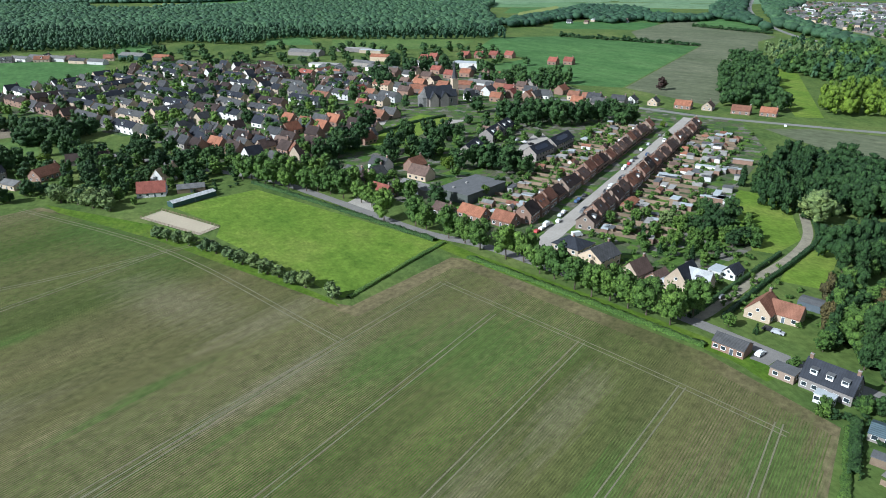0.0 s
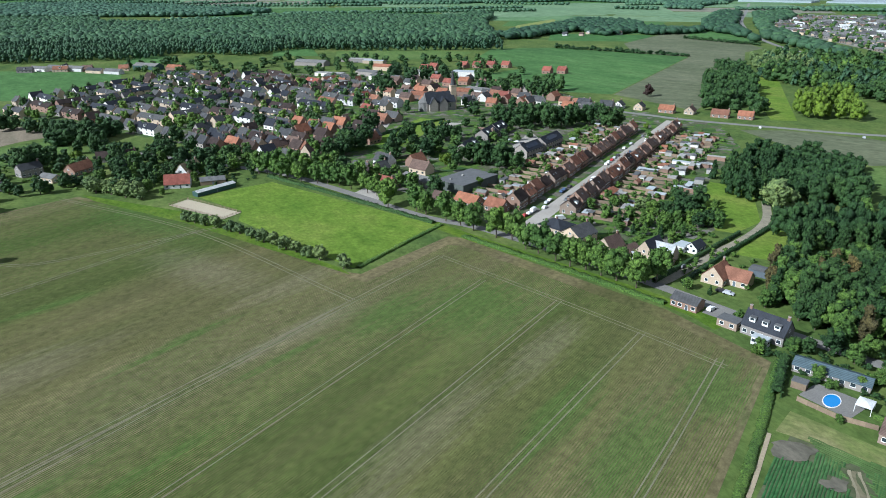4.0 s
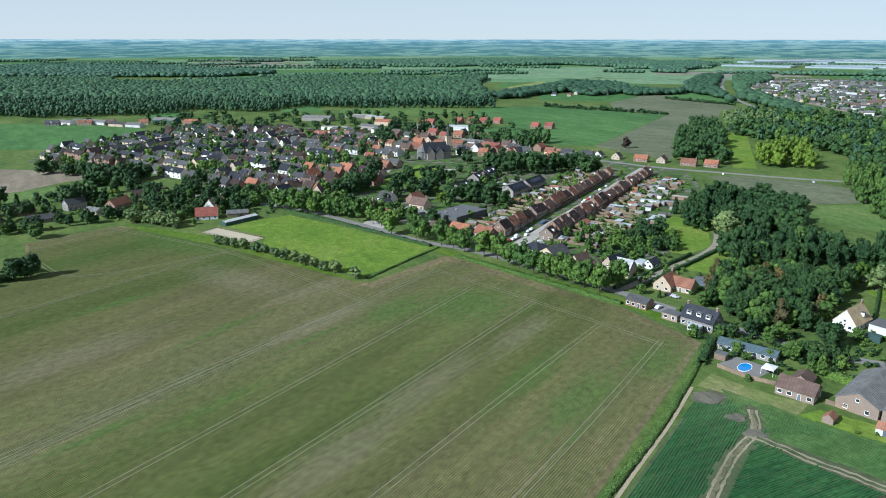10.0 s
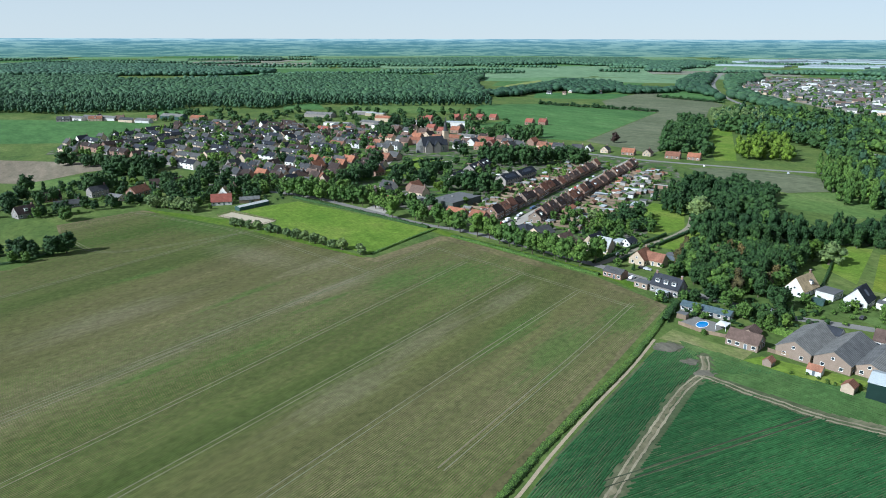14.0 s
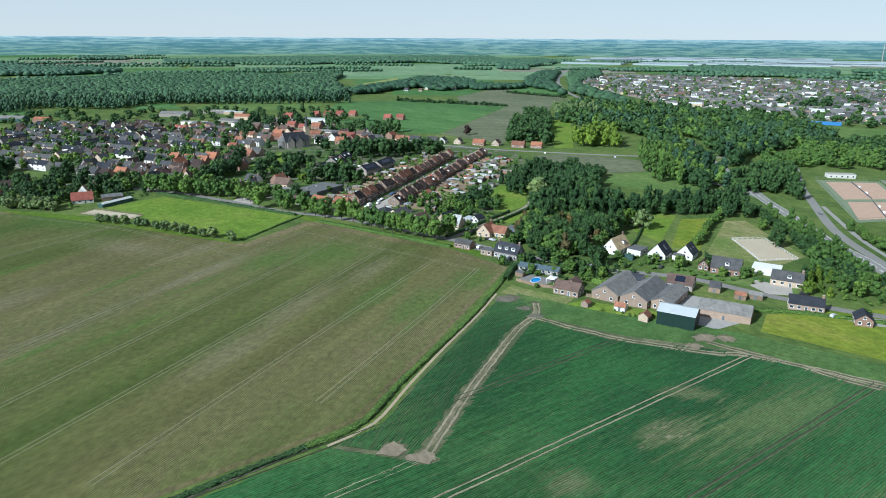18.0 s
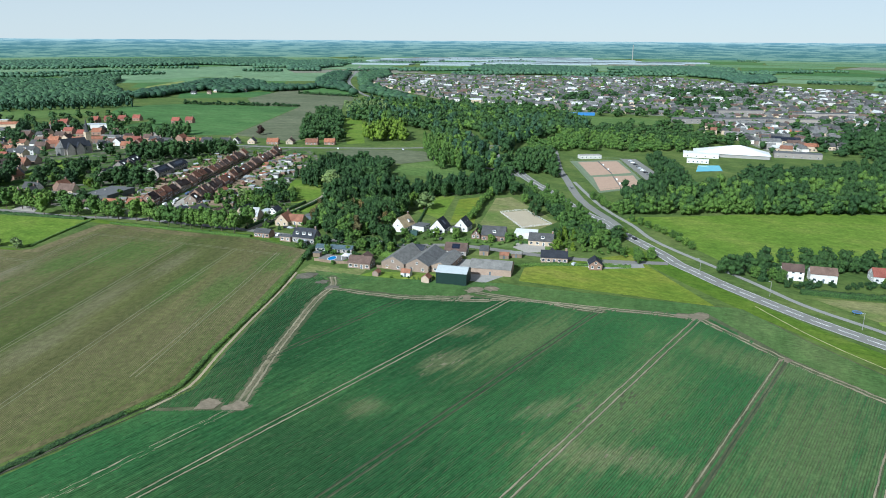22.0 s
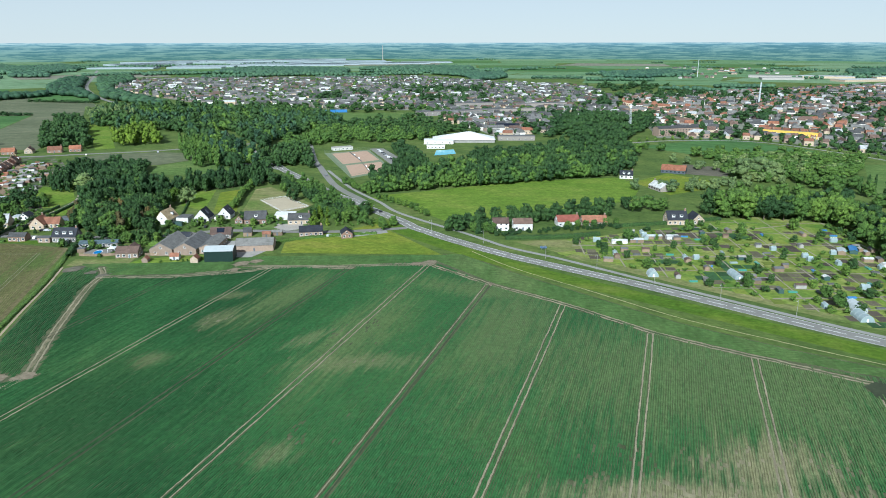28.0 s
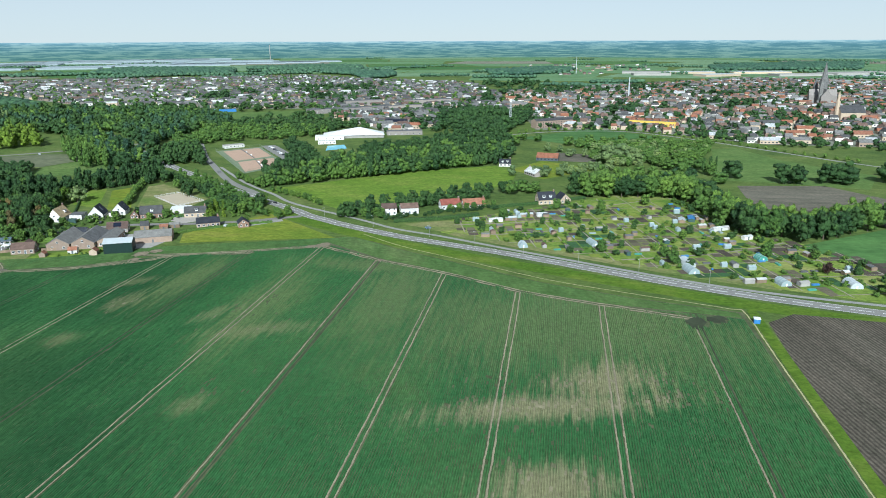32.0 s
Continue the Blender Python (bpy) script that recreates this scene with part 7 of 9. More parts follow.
for x, y in ((154, 484), (157, 476), (160, 468), (165, 461), (170, 455), (162, 480), (203, 521), (198, 533)):
    tree("conifer", x, y, 1.0)
thicket("meadow_corner_wood", scatter([(196, 470), (228, 482), (222, 446), (208, 425), (182, 434)], 34, 6.0, 59), 14, 5.6, LEAVES[1], "dark wood between the meadow and the road", 59)
tree("bright", 196, 342, 1.3)
tree("willow", 201, 336, 2.6)
tree_row("tall", [(148, 376), (204, 369), (250, 366), (290, 360)], 34, 0.72, 3.0)
thicket("tree_belt", [(150 + 3.3 * k + tree_rnd.uniform(-2, 2), 385 - 0.4 * k + tree_rnd.uniform(-4, 4)) for k in range(44)], 18, 4.8, LEAVES[1], "dense dark tree belt behind the paddocks", 53)
W3 = [(146, 446), (164, 428), (176, 432), (196, 446), (226, 470), (250, 500), (240, 530), (200, 540), (168, 500)]
W3_SPOTS = scatter(W3, 110, 5.5, 52)
thicket("wood_north", [q for q in W3_SPOTS if q[0] > 205], 11, 5.2, LEAVES[1], "dense dark green wood behind the meadow", 52)
thicket("conifers_north", [q for q in W3_SPOTS if q[0] <= 205], 13, 3.6, LEAVES[1], "group of dark pointed conifers behind the meadow", 152, "tall")
tree("willow", 166, 428, 3.6)
tree_row("fresh", [(124, 398), (130, 412), (134, 428)], 6, 0.6, 2.0)
for k, x, y in (("bright", 224, 214), ("goldcone", 232, 216), ("goldcone", 231, 209), ("deep", 245, 215), ("fresh", 245, 207), ("fresh", 263, 218), ("deep", 265, 212), ("fresh", 273, 216), ("deep", 258, 285), ("fresh", 273, 319), ("deep", 283, 348), ("deep", 298, 384), ("fresh", 248, 175), ("fresh", 260, 178), ("deep", 271, 352)):
    tree(k, x, y, 0.75)
for x, y, k, sc in ((161, 281, "fresh", 0.5), (178, 272, "fresh", 0.45), (189, 268, "fresh", 0.4), (203, 262, "deep", 0.4), (214, 243, "fresh", 0.45), (230, 226, "fresh", 0.4), (126, 262, "fresh", 0.8), (133, 258, "deep", 0.6), (140, 254, "fresh", 0.6), (131, 249, "fresh", 0.5), (120, 283, "deep", 0.6), (108, 283, "fresh", 0.5), (98, 284, "fresh", 0.45), (144, 272, "deep", 0.8), (150, 276, "fresh", 0.8)):
    tree(k, x, y, sc)

# ---- along the main road ----
house(300, 123, -45, 10, 8, 4.8, 7.4, B_WHITE, R_BROWN, "white two-storey house with brown roof by the road", bays=3, chimney=0)
house(310, 113.5, -45, 12, 8, 4.4, 6.9, B_WHITE, R_BROWN, "white house with dark upper wall and brown roof", bays=3, chimney=0)
house(337.5, 98.5, -42, 14, 9, 3.4, 6.6, B_WHITE, R_RED, "white cottage with dark red tiled roof", name="cottage", category="cottage", chimney=1)
house(349.5, 86.5, -42, 16, 9, 3.0, 6.2, B_PINK, R_RUST, "long cottage with rust-orange tiled roof", name="cottage", category="cottage", chimney=1)
house(389.5, 50, -46, 13, 10, 3.4, 8.2, B_TAN, R_BLUE, "pale villa with dark roof and dormers", name="villa", category="villa", dormers=((0, -2.5), (0, 2.5)), chimney=1)
house(399, 41, 48, 10, 8, 3.0, 6.8, B_TAN, R_BLUE, "dark-roofed wing of the pale villa", name="house_wing", category="house wing", chimney=0)
house(562, 134, -72, 21, 12, 3.0, 6.8, M_DOOR, R_ORANGE, "black wooden barn house with bright orange roof", name="barn_house", category="barn house", chimney=0, far=True)
house(482, 107, 58, 18, 10, 2.8, 6.2, B_GREY, R_LIGHT, "grey-roofed farmhouse behind trees", name="farmhouse", category="farmhouse", far=True)
house(509, 152, -60, 11, 8, 3.0, 6.6, B_WHITE, R_BLUE, "white cottage with dark roof and dormers", name="cottage", category="cottage", dormers=((0, -2), (0, 2)), far=True)
for x, y in ((279, 138), (290, 142), (303, 142), (314, 138), (325, 134), (336, 130), (343, 124), (352, 116), (366, 114), (374, 107), (383, 103), (393, 100), (402, 93)):
    tree("deep", x, y, 0.72)
thicket("cottage_trees", [(p.x + tree_rnd.uniform(-4, 4), p.y + tree_rnd.uniform(-4, 4)) for p in smooth_line([(276, 140), (290, 134), (305, 124), (325, 119), (343, 112), (359, 101), (378, 94)], 3.2)], 10.5, 4.0, LEAVES[1], "dense dark row of trees behind the cottages", 86)
thicket("cottage_shrubs", scatter([(283, 116), (292, 108), (330, 84), (352, 68), (362, 76), (330, 96), (305, 108), (290, 124)], 46, 2.6, 87), 2.8, 1.8, LEAVES[1], "dense dark shrubs round the cottages", 87)
tree_row("fresh", [(282, 134), (290, 122), (284, 118)], 5, 0.6, 1.5)
tree("conifer", 283, 126, 0.75)
tree_row("fresh", [(306, 247), (302, 210), (292, 178)], 9, 0.55, 0.8)
tree_row("fresh", [(330, 312), (318, 282), (312, 262)], 10, 0.6, 3.0)
tree_row("fresh", [(326, 94), (344, 82), (360, 74)], 6, 0.5, 1.5)
hedge([(284, 106), (308, 84), (330, 70)], 3.0, 2.2, H_LEAF, "broad clipped dark green hedge", density=14)
hedge([(352, 74), (384, 52), (418, 32)], 1.8, 2.0, H_LEAF, "long clipped hedge before the villa", density=9)
hedge([(372, 64), (392, 46)], 1.2, 1.2, H_FRESH, "garden hedge of the villa")
car(418, 33, 30, "black")
for x, y, r in ((264, 150, 0), (266, 110, 0), (266, 66, 0), (269, 36, 0), (267, 3, 0), (268, -29, 0), (270, -61, 0), (272, -95, 0)):
    lamp = tagged(new("street_lamp"), "slim grey street lamp beside the main road", "street lamp", "street lamps")
    lamp.matrix_world = pose(x + 2.0, y, 0)
    pv, pf = tube([(0, 0, 0), (0, 0, 1.2), (0, 0, 7.6)], [0.14, 0.09, 0.06], 6)
    part("pole", CACHE.setdefault("lamp_pole", mesh_of("pole", pv, pf, M_CONCRETE)), lamp)
    part("arm", boxes_mesh("lamp_arm", [(-1.4, 0.05, -0.04, 0.04, 7.5, 7.6, 0)], (M_CONCRETE,)), lamp)
    part("lamp_head", boxes_mesh("lamp_head", [(-2.0, -1.3, -0.14, 0.14, 7.45, 7.6, 0)], (M_SHEETROOF,)), lamp)
for k_ in range(8):
    car(470 - 5.2 * k_, 428 - 9.0 * k_, -30, ("silver", "white", "black", "grey")[k_ % 4])
for x, y, col in ((279, 212, "black"), (338, 349, "grey"), (240, 626, "white"), (300, 590, "silver")):
    car(x, y, 70, col)
tower = tagged(new("radio_mast"), "tall grey lattice radio mast behind the wood", "radio mast")
tower.matrix_world = pose(784, 301, 0)
for sx, sy in ((-1, -1), (1, -1), (1, 1), (-1, 1)):
    lv, lf = tube([(sx * 1.6, sy * 1.6, 0), (sx * 0.5, sy * 0.5, 36)], [0.22, 0.14], 5)
    part("leg", mesh_of("leg", lv, lf, M_SHEETROOF), tower)
for k in range(12):
    w_ = 1.6 - k * 0.09
    part("brace", boxes_mesh("brace%d" % k, [(-w_, w_, -w_, w_, 3 * k + 1.4, 3 * k + 1.6, 0)], (M_SHEETROOF,)), tower)
part("aerial", boxes_mesh("aerial", [(-0.9, 0.9, -0.9, 0.9, 33, 36.5, 0)], (M_FRAME,)), tower)
# tennis club, swimming bath and halls
fence([(418, 456), (466, 440), (398, 325), (346, 325), (418, 456)], 3.0, "dark green wire fence round the tennis courts", mat=M_DARKGREEN2, gap=6.0, boards=False)
flat_building(447, 462, -20, 22, 8, 3.2, B_WHITE, "low clubhouse beside the tennis courts", name="clubhouse", category="clubhouse", roof=M_CONCRETE, windows=5)
bath = tagged(new("swimming_bath"), "large swimming bath with tent-like white roof", "swimming bath")
bath.matrix_world = pose(592, 408, 0, 0, 0, -47)
flat_building(556, 420, -47, 34, 18, 4, B_WHITE, "low white wing of the swimming bath", name="bath_wing", category="building", roof=M_WHITE, windows=4)
part("hall", boxes_mesh("hall", [(-40, 32, -15, 15, 0, 3.4, 0)], (M_CONCRETE,)), bath)
part("roof", mesh_of("roof", [(-41, -16, 3.4), (33, -16, 3.4), (33, 16, 3.4), (-41, 16, 3.4), (-2, 0, 11), (4, 3, 11)], [(0, 1, 4), (1, 2, 5, 4), (2, 3, 5), (3, 0, 4, 5)], M_WHITE), bath, None, "bright white peaked roof")
flat_building(524, 394, -47, 20, 6, 3.4, B_WHITE, "pool building with a row of windows", name="pool_building", category="building", roof=M_WHITE, windows=5)
sheet("pool_outdoor", [(485, 359), (509, 350), (530, 373), (512, 382)], 0.2, M_TURQ, "turquoise outdoor swimming pool", "swimming pool")
flat_building(640, 372, -47, 44, 14, 5, B_GREY, "flat grey hall beside the swimming bath", name="hall", category="hall", windows=6)
house(705, 436, -62, 30, 14, 6, 10, B_TAN, R_BLUE, "long dark-roofed sports hall", name="sports_hall", category="hall", solar=20, chimney=0, far=True)
# woods near the road
thicket("fork_trees", scatter([(326, 438), (400, 499), (425, 498), (349, 385), (361, 426), (331, 409)], 60, 7.0, 88), 14, 5.4, LEAVES[1], "dark trees between the two roads at the fork", 88)
thicket("arena_trees", scatter([(299, 361), (300, 314), (269, 234), (248, 190), (238, 217), (273, 285)], 46, 4.6, 89), 10, 3.8, LEAVES[0], "dense fresh trees between the arena and the road", 89)
MEADOW_WOOD = scatter([(314, 263), (349, 244), (506, 161), (573, 179), (605, 221), (603, 271), (543, 254), (472, 266), (433, 275), (392, 287), (340, 287)], 300, 9.0, 71)
thicket("wood_meadow", MEADOW_WOOD[::2], 16, 7.2, LEAVES[1], "tall dark wood along the meadow", 71)
thicket("wood_meadow_light", MEADOW_WOOD[1::4], 16, 6.6, LEAVES[0], "fresh green trees within the meadow wood", 171)
thicket("wood_meadow_tall", MEADOW_WOOD[3::4], 20, 5.0, LEAVES[1], "tall slender trees within the meadow wood", 172, "tall")
thicket("wood_edge", [(314 + 6.0 * k + tree_rnd.uniform(-2, 2), 264 - 2.9 * k + tree_rnd.uniform(-3, 3)) for k in range(33)], 13, 5.6, LEAVES[0], "leafy fresh green edge of the wood", 72)
W4 = [(300, 470), (300, 436), (322, 432), (349, 452), (372, 500), (420, 560), (508, 612), (615, 660), (640, 818), (600, 960), (529, 1050), (467, 1110), (400, 1010), (352, 900), (400, 720), (360, 620), (340, 560), (322, 520)]
COURT_CLEAR = [(429, 502), (486, 514), (480, 418), (438, 358), (348, 302), (296, 252), (302, 310), (352, 408)]
ROADS_NEAR = smooth_line(BRANCH, 6.0) + smooth_line(MAIN[:12], 6.0)
W4_SPOTS = [q for q in scatter(W4, 1500, 9.0, 73) if all((q[0] - r.x) ** 2 + (q[1] - r.y) ** 2 > 144 for r in ROADS_NEAR)]
ROAD_WOOD = [p for p in W4_SPOTS if p[1] < 600 and not inside(p[0], p[1], COURT_CLEAR)]
thicket("wood_road", ROAD_WOOD[::2] + ROAD_WOOD[5::8], 15, 6.6, LEAVES[1], "dense dark wood along the main road", 73)
thicket("wood_road_fresh", ROAD_WOOD[1::8], 15, 6.2, LEAVES[0], "fresh green trees in the wood along the main road", 273)
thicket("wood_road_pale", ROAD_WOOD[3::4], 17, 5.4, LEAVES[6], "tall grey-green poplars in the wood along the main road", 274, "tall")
thicket("wood_poplars", scatter([(282, 470), (305, 440), (330, 520), (352, 590), (330, 600), (300, 540)], 60, 6.0, 74), 18, 3.8, LEAVES[0], "tall poplars beside the crossroads", 74, "tall")
FAR_ROAD_WOOD = [p for p in W4_SPOTS if p[1] >= 600]
wood("wood_far_road", None, 8, 16, LEAVES[1], "dark wood reaching towards the town", 75, "round", radius=7.0, spots=FAR_ROAD_WOOD[::2] + FAR_ROAD_WOOD[5::8])
wood("wood_far_road_fresh", None, 8, 16, LEAVES[0], "fresh green trees in the wood towards the town", 275, "round", radius=6.6, spots=FAR_ROAD_WOOD[1::8])
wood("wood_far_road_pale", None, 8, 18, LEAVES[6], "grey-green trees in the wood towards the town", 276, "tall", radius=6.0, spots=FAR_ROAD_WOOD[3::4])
thicket("road_island_trees", [(x + tree_rnd.uniform(-5, 5), y + tree_rnd.uniform(-5, 5)) for x, y in ((352, 418), (358, 430), (366, 442), (374, 456), (382, 470), (372, 474), (384, 486), (396, 500)) for _ in range(3)], 10, 4.2, LEAVES[1], "dark trees between the two roads", 88)
thicket("wood_courts", [p for p in scatter([(330, 350), (352, 330), (420, 460), (450, 480), (520, 560), (440, 560), (400, 500)], 130, 8, 76) if not inside(p[0], p[1], COURT_CLEAR)], 12, 5.0, LEAVES[0], "leafy trees round the tennis courts", 76)
thicket("wood_courts_south", [p for p in scatter([(340, 296), (402, 322), (468, 415), (482, 405), (440, 330), (380, 290)], 80, 7, 77) if not inside(p[0], p[1], COURT_CLEAR)], 14, 5.0, LEAVES[1], "dark trees beside the car park", 77)
thicket("bath_trees", scatter([(462, 298), (572, 262), (608, 292), (509, 322)], 40, 8, 376), 11, 5.5, LEAVES[1], "dark trees between the bath and the meadow wood", 376)
thicket("court_trees", scatter([(444, 368), (392, 287), (417, 299), (481, 387)], 30, 7, 377), 11, 5.0, LEAVES[1], "dark trees between the courts and the bath", 377)
thicket("north_court_trees", scatter([(441, 512), (500, 484), (545, 440), (600, 450), (590, 560), (560, 590), (522, 604)], 80, 9, 378), 12, 6.0, LEAVES[0], "fresh green trees north of the tennis courts", 378)
thicket("north_court_trees_dark", scatter([(540, 470), (610, 440), (660, 500), (600, 620), (560, 600)], 45, 9, 379), 13, 6.0, LEAVES[1], "dark trees north of the tennis courts", 379)
thicket("garden_trees_road", scatter([(222, 698), (262, 670), (278, 730), (345, 905), (355, 965), (330, 965), (268, 840)], 90, 8, 78), 16, 6.5, LEAVES[1], "dark trees behind the roadside houses", 78)
thicket("yellow_trees", scatter([(284, 664), (330, 652), (362, 716), (350, 744), (318, 730)], 20, 10, 79), 19, 6.5, LEAVES[3], "bright yellow-green trees beside the road", 79)
sheet("orchard_grass", [(262, 658), (282, 655), (368, 885), (356, 925), (300, 780)], 0.06, M_MEADOW, "strip of green grass between tree rows", "grass")
thicket("far_poplars", scatter([(372, 945), (425, 930), (450, 1010), (400, 1045)], 60, 9, 179), 19, 6.0, LEAVES[2], "grey-green poplars at the corner of the wood", 179, "tall")
for k_ in range(5):
    car(385 + 3.2 * k_, 822 - 2.6 * k_ + (5 if k_ % 2 else 0), 50, ("silver", "white", "blue", "grey", "black")[k_ % 5])
# tree rows between the allotments and the town
for x, y in ((427, 43), (426, 33), (431, 22), (437, 11), (444, 1), (448, -7), (453, -15), (456, -24), (446, -35), (425, -50), (404, -62), (393, -72), (385, -84), (375, -92), (380, -101), (385, -108), (379, -119), (392, -129), (403, -135), (415, -141), (428, -149), (442, -158)):
    tree("deep" if (x + y) % 3 else "fresh", x, y, 1.3 if (x + y) % 3 else 1.7)
thicket("tree_row_east", [(x + tree_rnd.uniform(6, 16), y + tree_rnd.uniform(-6, 6)) for x, y in ((427, 40), (432, 28), (440, 14), (448, 0), (454, -12), (458, -26), (446, -40), (428, -52), (408, -62), (396, -74), (386, -84), (388, -96), (392, -110), (396, -120), (410, -132), (424, -142), (440, -152), (456, -166), (470, -180)) for _ in (0, 1, 2)], 16, 6.0, LEAVES[0], "leafy trees along the allotments", 80)
for a, b, n in (((545, 60), (480, 100), 12), ((610, 150), (560, 40), 10), ((470, 120), (520, 60), 8)):
    thicket("meadow_trees", [(a[0] + (b[0] - a[0]) * k / n + tree_rnd.uniform(-8, 8), a[1] + (b[1] - a[1]) * k / n + tree_rnd.uniform(-8, 8)) for k in range(n)], 9, 4.5, LEAVES[2], "grey-green willows on rough ground", 81)
EAST_SCRUB = scatter([(672, 167), (704, 119), (742, 61), (760, 30), (720, 20), (640, 10), (600, 40), (560, 60), (590, 100), (630, 110)], 150, 8, 82)
thicket("willow_scrub", EAST_SCRUB[::3], 8, 5.5, LEAVES[2], "grey-green willow scrub before the town", 82)
thicket("scrub_wood", EAST_SCRUB[1::3] + EAST_SCRUB[2::3], 9, 5.8, LEAVES[0], "green scrub and young trees before the town", 182)
thicket("row_behind_allotments", scatter([(428, 42), (448, 37), (486, -19), (471, -32), (426, -55), (481, -33), (500, -11), (460, 47)], 40, 9, 283), 17, 7.0, LEAVES[0], "tall leafy trees behind the allotments", 283)
thicket("dark_row_behind_allotments", scatter([(458, 23), (492, -18), (409, -70), (374, -99), (378, -104), (439, -59), (510, -17)], 30, 9, 284), 15, 6.5, LEAVES[1], "dark trees behind the allotments", 284)
thicket("great_willows", [(567, 76), (587, 70), (582, 54), (610, 81)], 17, 11.0, LEAVES[2], "great grey-green willows on the rough meadow", 285)
thicket("rough_meadow_trees", [(442, 46), (430, 39), (416, 83), (399, 83), (422, 74), (411, 73), (585, 34), (584, 26), (570, 17), (583, 13), (566, 4), (524, 29), (535, 21), (603, 9), (586, -5), (564, -20), (657, 144), (662, 159), (676, 139), (675, 119), (697, 108), (708, 93), (710, 75), (704, 55), (698, 36), (721, 31), (673, 221), (670, 201), (628, 207), (638, 223), (528, -38)], 12, 7.0, LEAVES[0], "round green trees on the rough meadow", 286)
thicket("field_trees", [(560, -77), (566, -84), (560, -90), (578, -108), (584, -114), (590, -120), (596, -112), (582, -122), (560, -40), (640, -150), (650, -158), (610, -150)], 17, 9.0, LEAVES[1], "broad trees at the field's edge", 83)
thicket("poplar_group", [(566, -14), (570, -18), (574, -22)], 16, 2.4, LEAVES[1], "slender dark poplars", 84, "tall")
thicket("town_edge_trees", scatter([(584, 186), (660, 240), (720, 275), (900, 330), (880, 420), (760, 390), (660, 300)], 150, 12, 85), 20, 8.0, LEAVES[1], "tall dark trees at the edge of the town", 85)

# ---- allotment gardens ----
al_rnd = random.Random(77)
ALLOT = [(306, 78), (332, 66), (400, 34), (446, 14), (455, -28), (412, -56), (380, -80), (376, -114), (357, -168), (294, -168), (285, -104), (285, -62), (284, -16), (283, 20), (290, 60)]
def plastic(name, col):
    return plain(name, col, 0.35, 0.12, 0.6, 4.0, 0.5)


M_FOIL, M_GREENNET, M_BLUE = plastic("clear_foil", (0.27, 0.33, 0.34)), plastic("green_net", (0.07, 0.26, 0.20)), plastic("blue_tarpaulin", (0.05, 0.18, 0.42))
BEDS = [plain("bed_soil", (0.07, 0.058, 0.046), 0.95, 0.3, 0.5, 3.0, each=0.3), plain("bed_vegetables", (0.035, 0.085, 0.03), 0.9, 0.4, 0.6, 2.0, each=0.3), plain("bed_mixed", (0.11, 0.10, 0.065), 0.95, 0.4, 0.6, 2.0, each=0.3), plain("bed_weeds", (0.15, 0.19, 0.03), 0.95, 0.3, 0.5, 2.0, each=0.3)]
A_ANG = 40
au, aw = Vector((math.cos(radians(A_ANG)), math.sin(radians(A_ANG)), 0)), Vector((-math.sin(radians(A_ANG)), math.cos(radians(A_ANG)), 0))


def tunnel(x, y, ang, L, W, H, mat, label, name="polytunnel"):
    base = tagged(new(name), label, "greenhouse", "allotment greenhouses")
    base.matrix_world = pose(x, y, 0, 0, 0, ang)
    n = 8
    arc = [(-W / 2 * math.cos(math.pi * k / n), H * math.sin(math.pi * k / n)) for k in range(n + 1)]
    v = [(sx * L / 2, a, b) for sx in (-1, 1) for a, b in arc]
    f = [(k, k + 1, n + 2 + k, n + 1 + k) for k in range(n)] + [tuple(range(n, -1, -1)), tuple(range(n + 1, 2 * n + 2))]
    part("cover", mesh_of("cover", v, f, mat), base)
    for q in range(4):
        px = -L / 2 + L * q / 3
        v = [(px + d, a * s, b * s) for d in (-0.05, 0.05) for s in (1.0, 1.03) for a, b in arc]
        m = n + 1
        f = [(i * m + k, i * m + k + 1, j * m + k + 1, j * m + k) for i, j in ((0, 1), (1, 3), (3, 2)) for k in range(n)]
        part("hoop", mesh_of("hoop", v, f, M_SHEETROOF), base)
    part("door", boxes_mesh("tunnel_door", [(-0.4, 0.4, -0.03, 0, 0, 1.5, 0)], (M_FRAME,)), base, pose(0, 0, 0, 0, 0, -90) @ pose(0, -L / 2, 0))
    return base


def glasshouse(x, y, ang, L, W):
    base = tagged(new("glasshouse"), "small allotment glasshouse with white frame", "greenhouse", "allotment greenhouses")
    base.matrix_world = pose(x, y, 0, 0, 0, ang)
    part("glazing", gable_walls(L, W, 1.7, 2.5, M_FOIL), base)
    for m in (None, pose(0, 0, 0, 0, 0, 180)):
        part("roof_glass", slope_mesh(L, W, 1.7, 2.5, M_FOIL, 0.05, 0.03, 0.04), base, m)
    part("ridge_bar", boxes_mesh("ridge_bar%g" % L, [(-L / 2, L / 2, -0.05, 0.05, 2.6, 2.68, 0)], (M_FRAME,)), base)
    return base


tunnel(299, -77, 40, 8, 6.5, 3.6, M_SHEETROOF, "round silver-grey plastic polytunnel")
tunnel(289, -82, 40, 9, 5.6, 3.0, M_FOIL, "large polytunnel of clear foil")
tunnel(308, -21, 45, 10, 4.6, 2.6, M_FOIL, "long blue-green polytunnel of clear foil")
tunnel(294, -124, 40, 7, 5.4, 2.9, M_FOIL, "round foil greenhouse near the road")
tunnel(310, -152, 30, 9, 6, 3.0, M_SHEETROOF, "silver polytunnel at the end of the allotments")
tunnel(330, -107, 40, 6, 5, 2.8, M_GREENNET, "low turquoise garden net tunnel")
tunnel(281, 10, 40, 5, 5, 3.2, M_FOIL, "small foil dome greenhouse near the road")
spots = []
k = 0
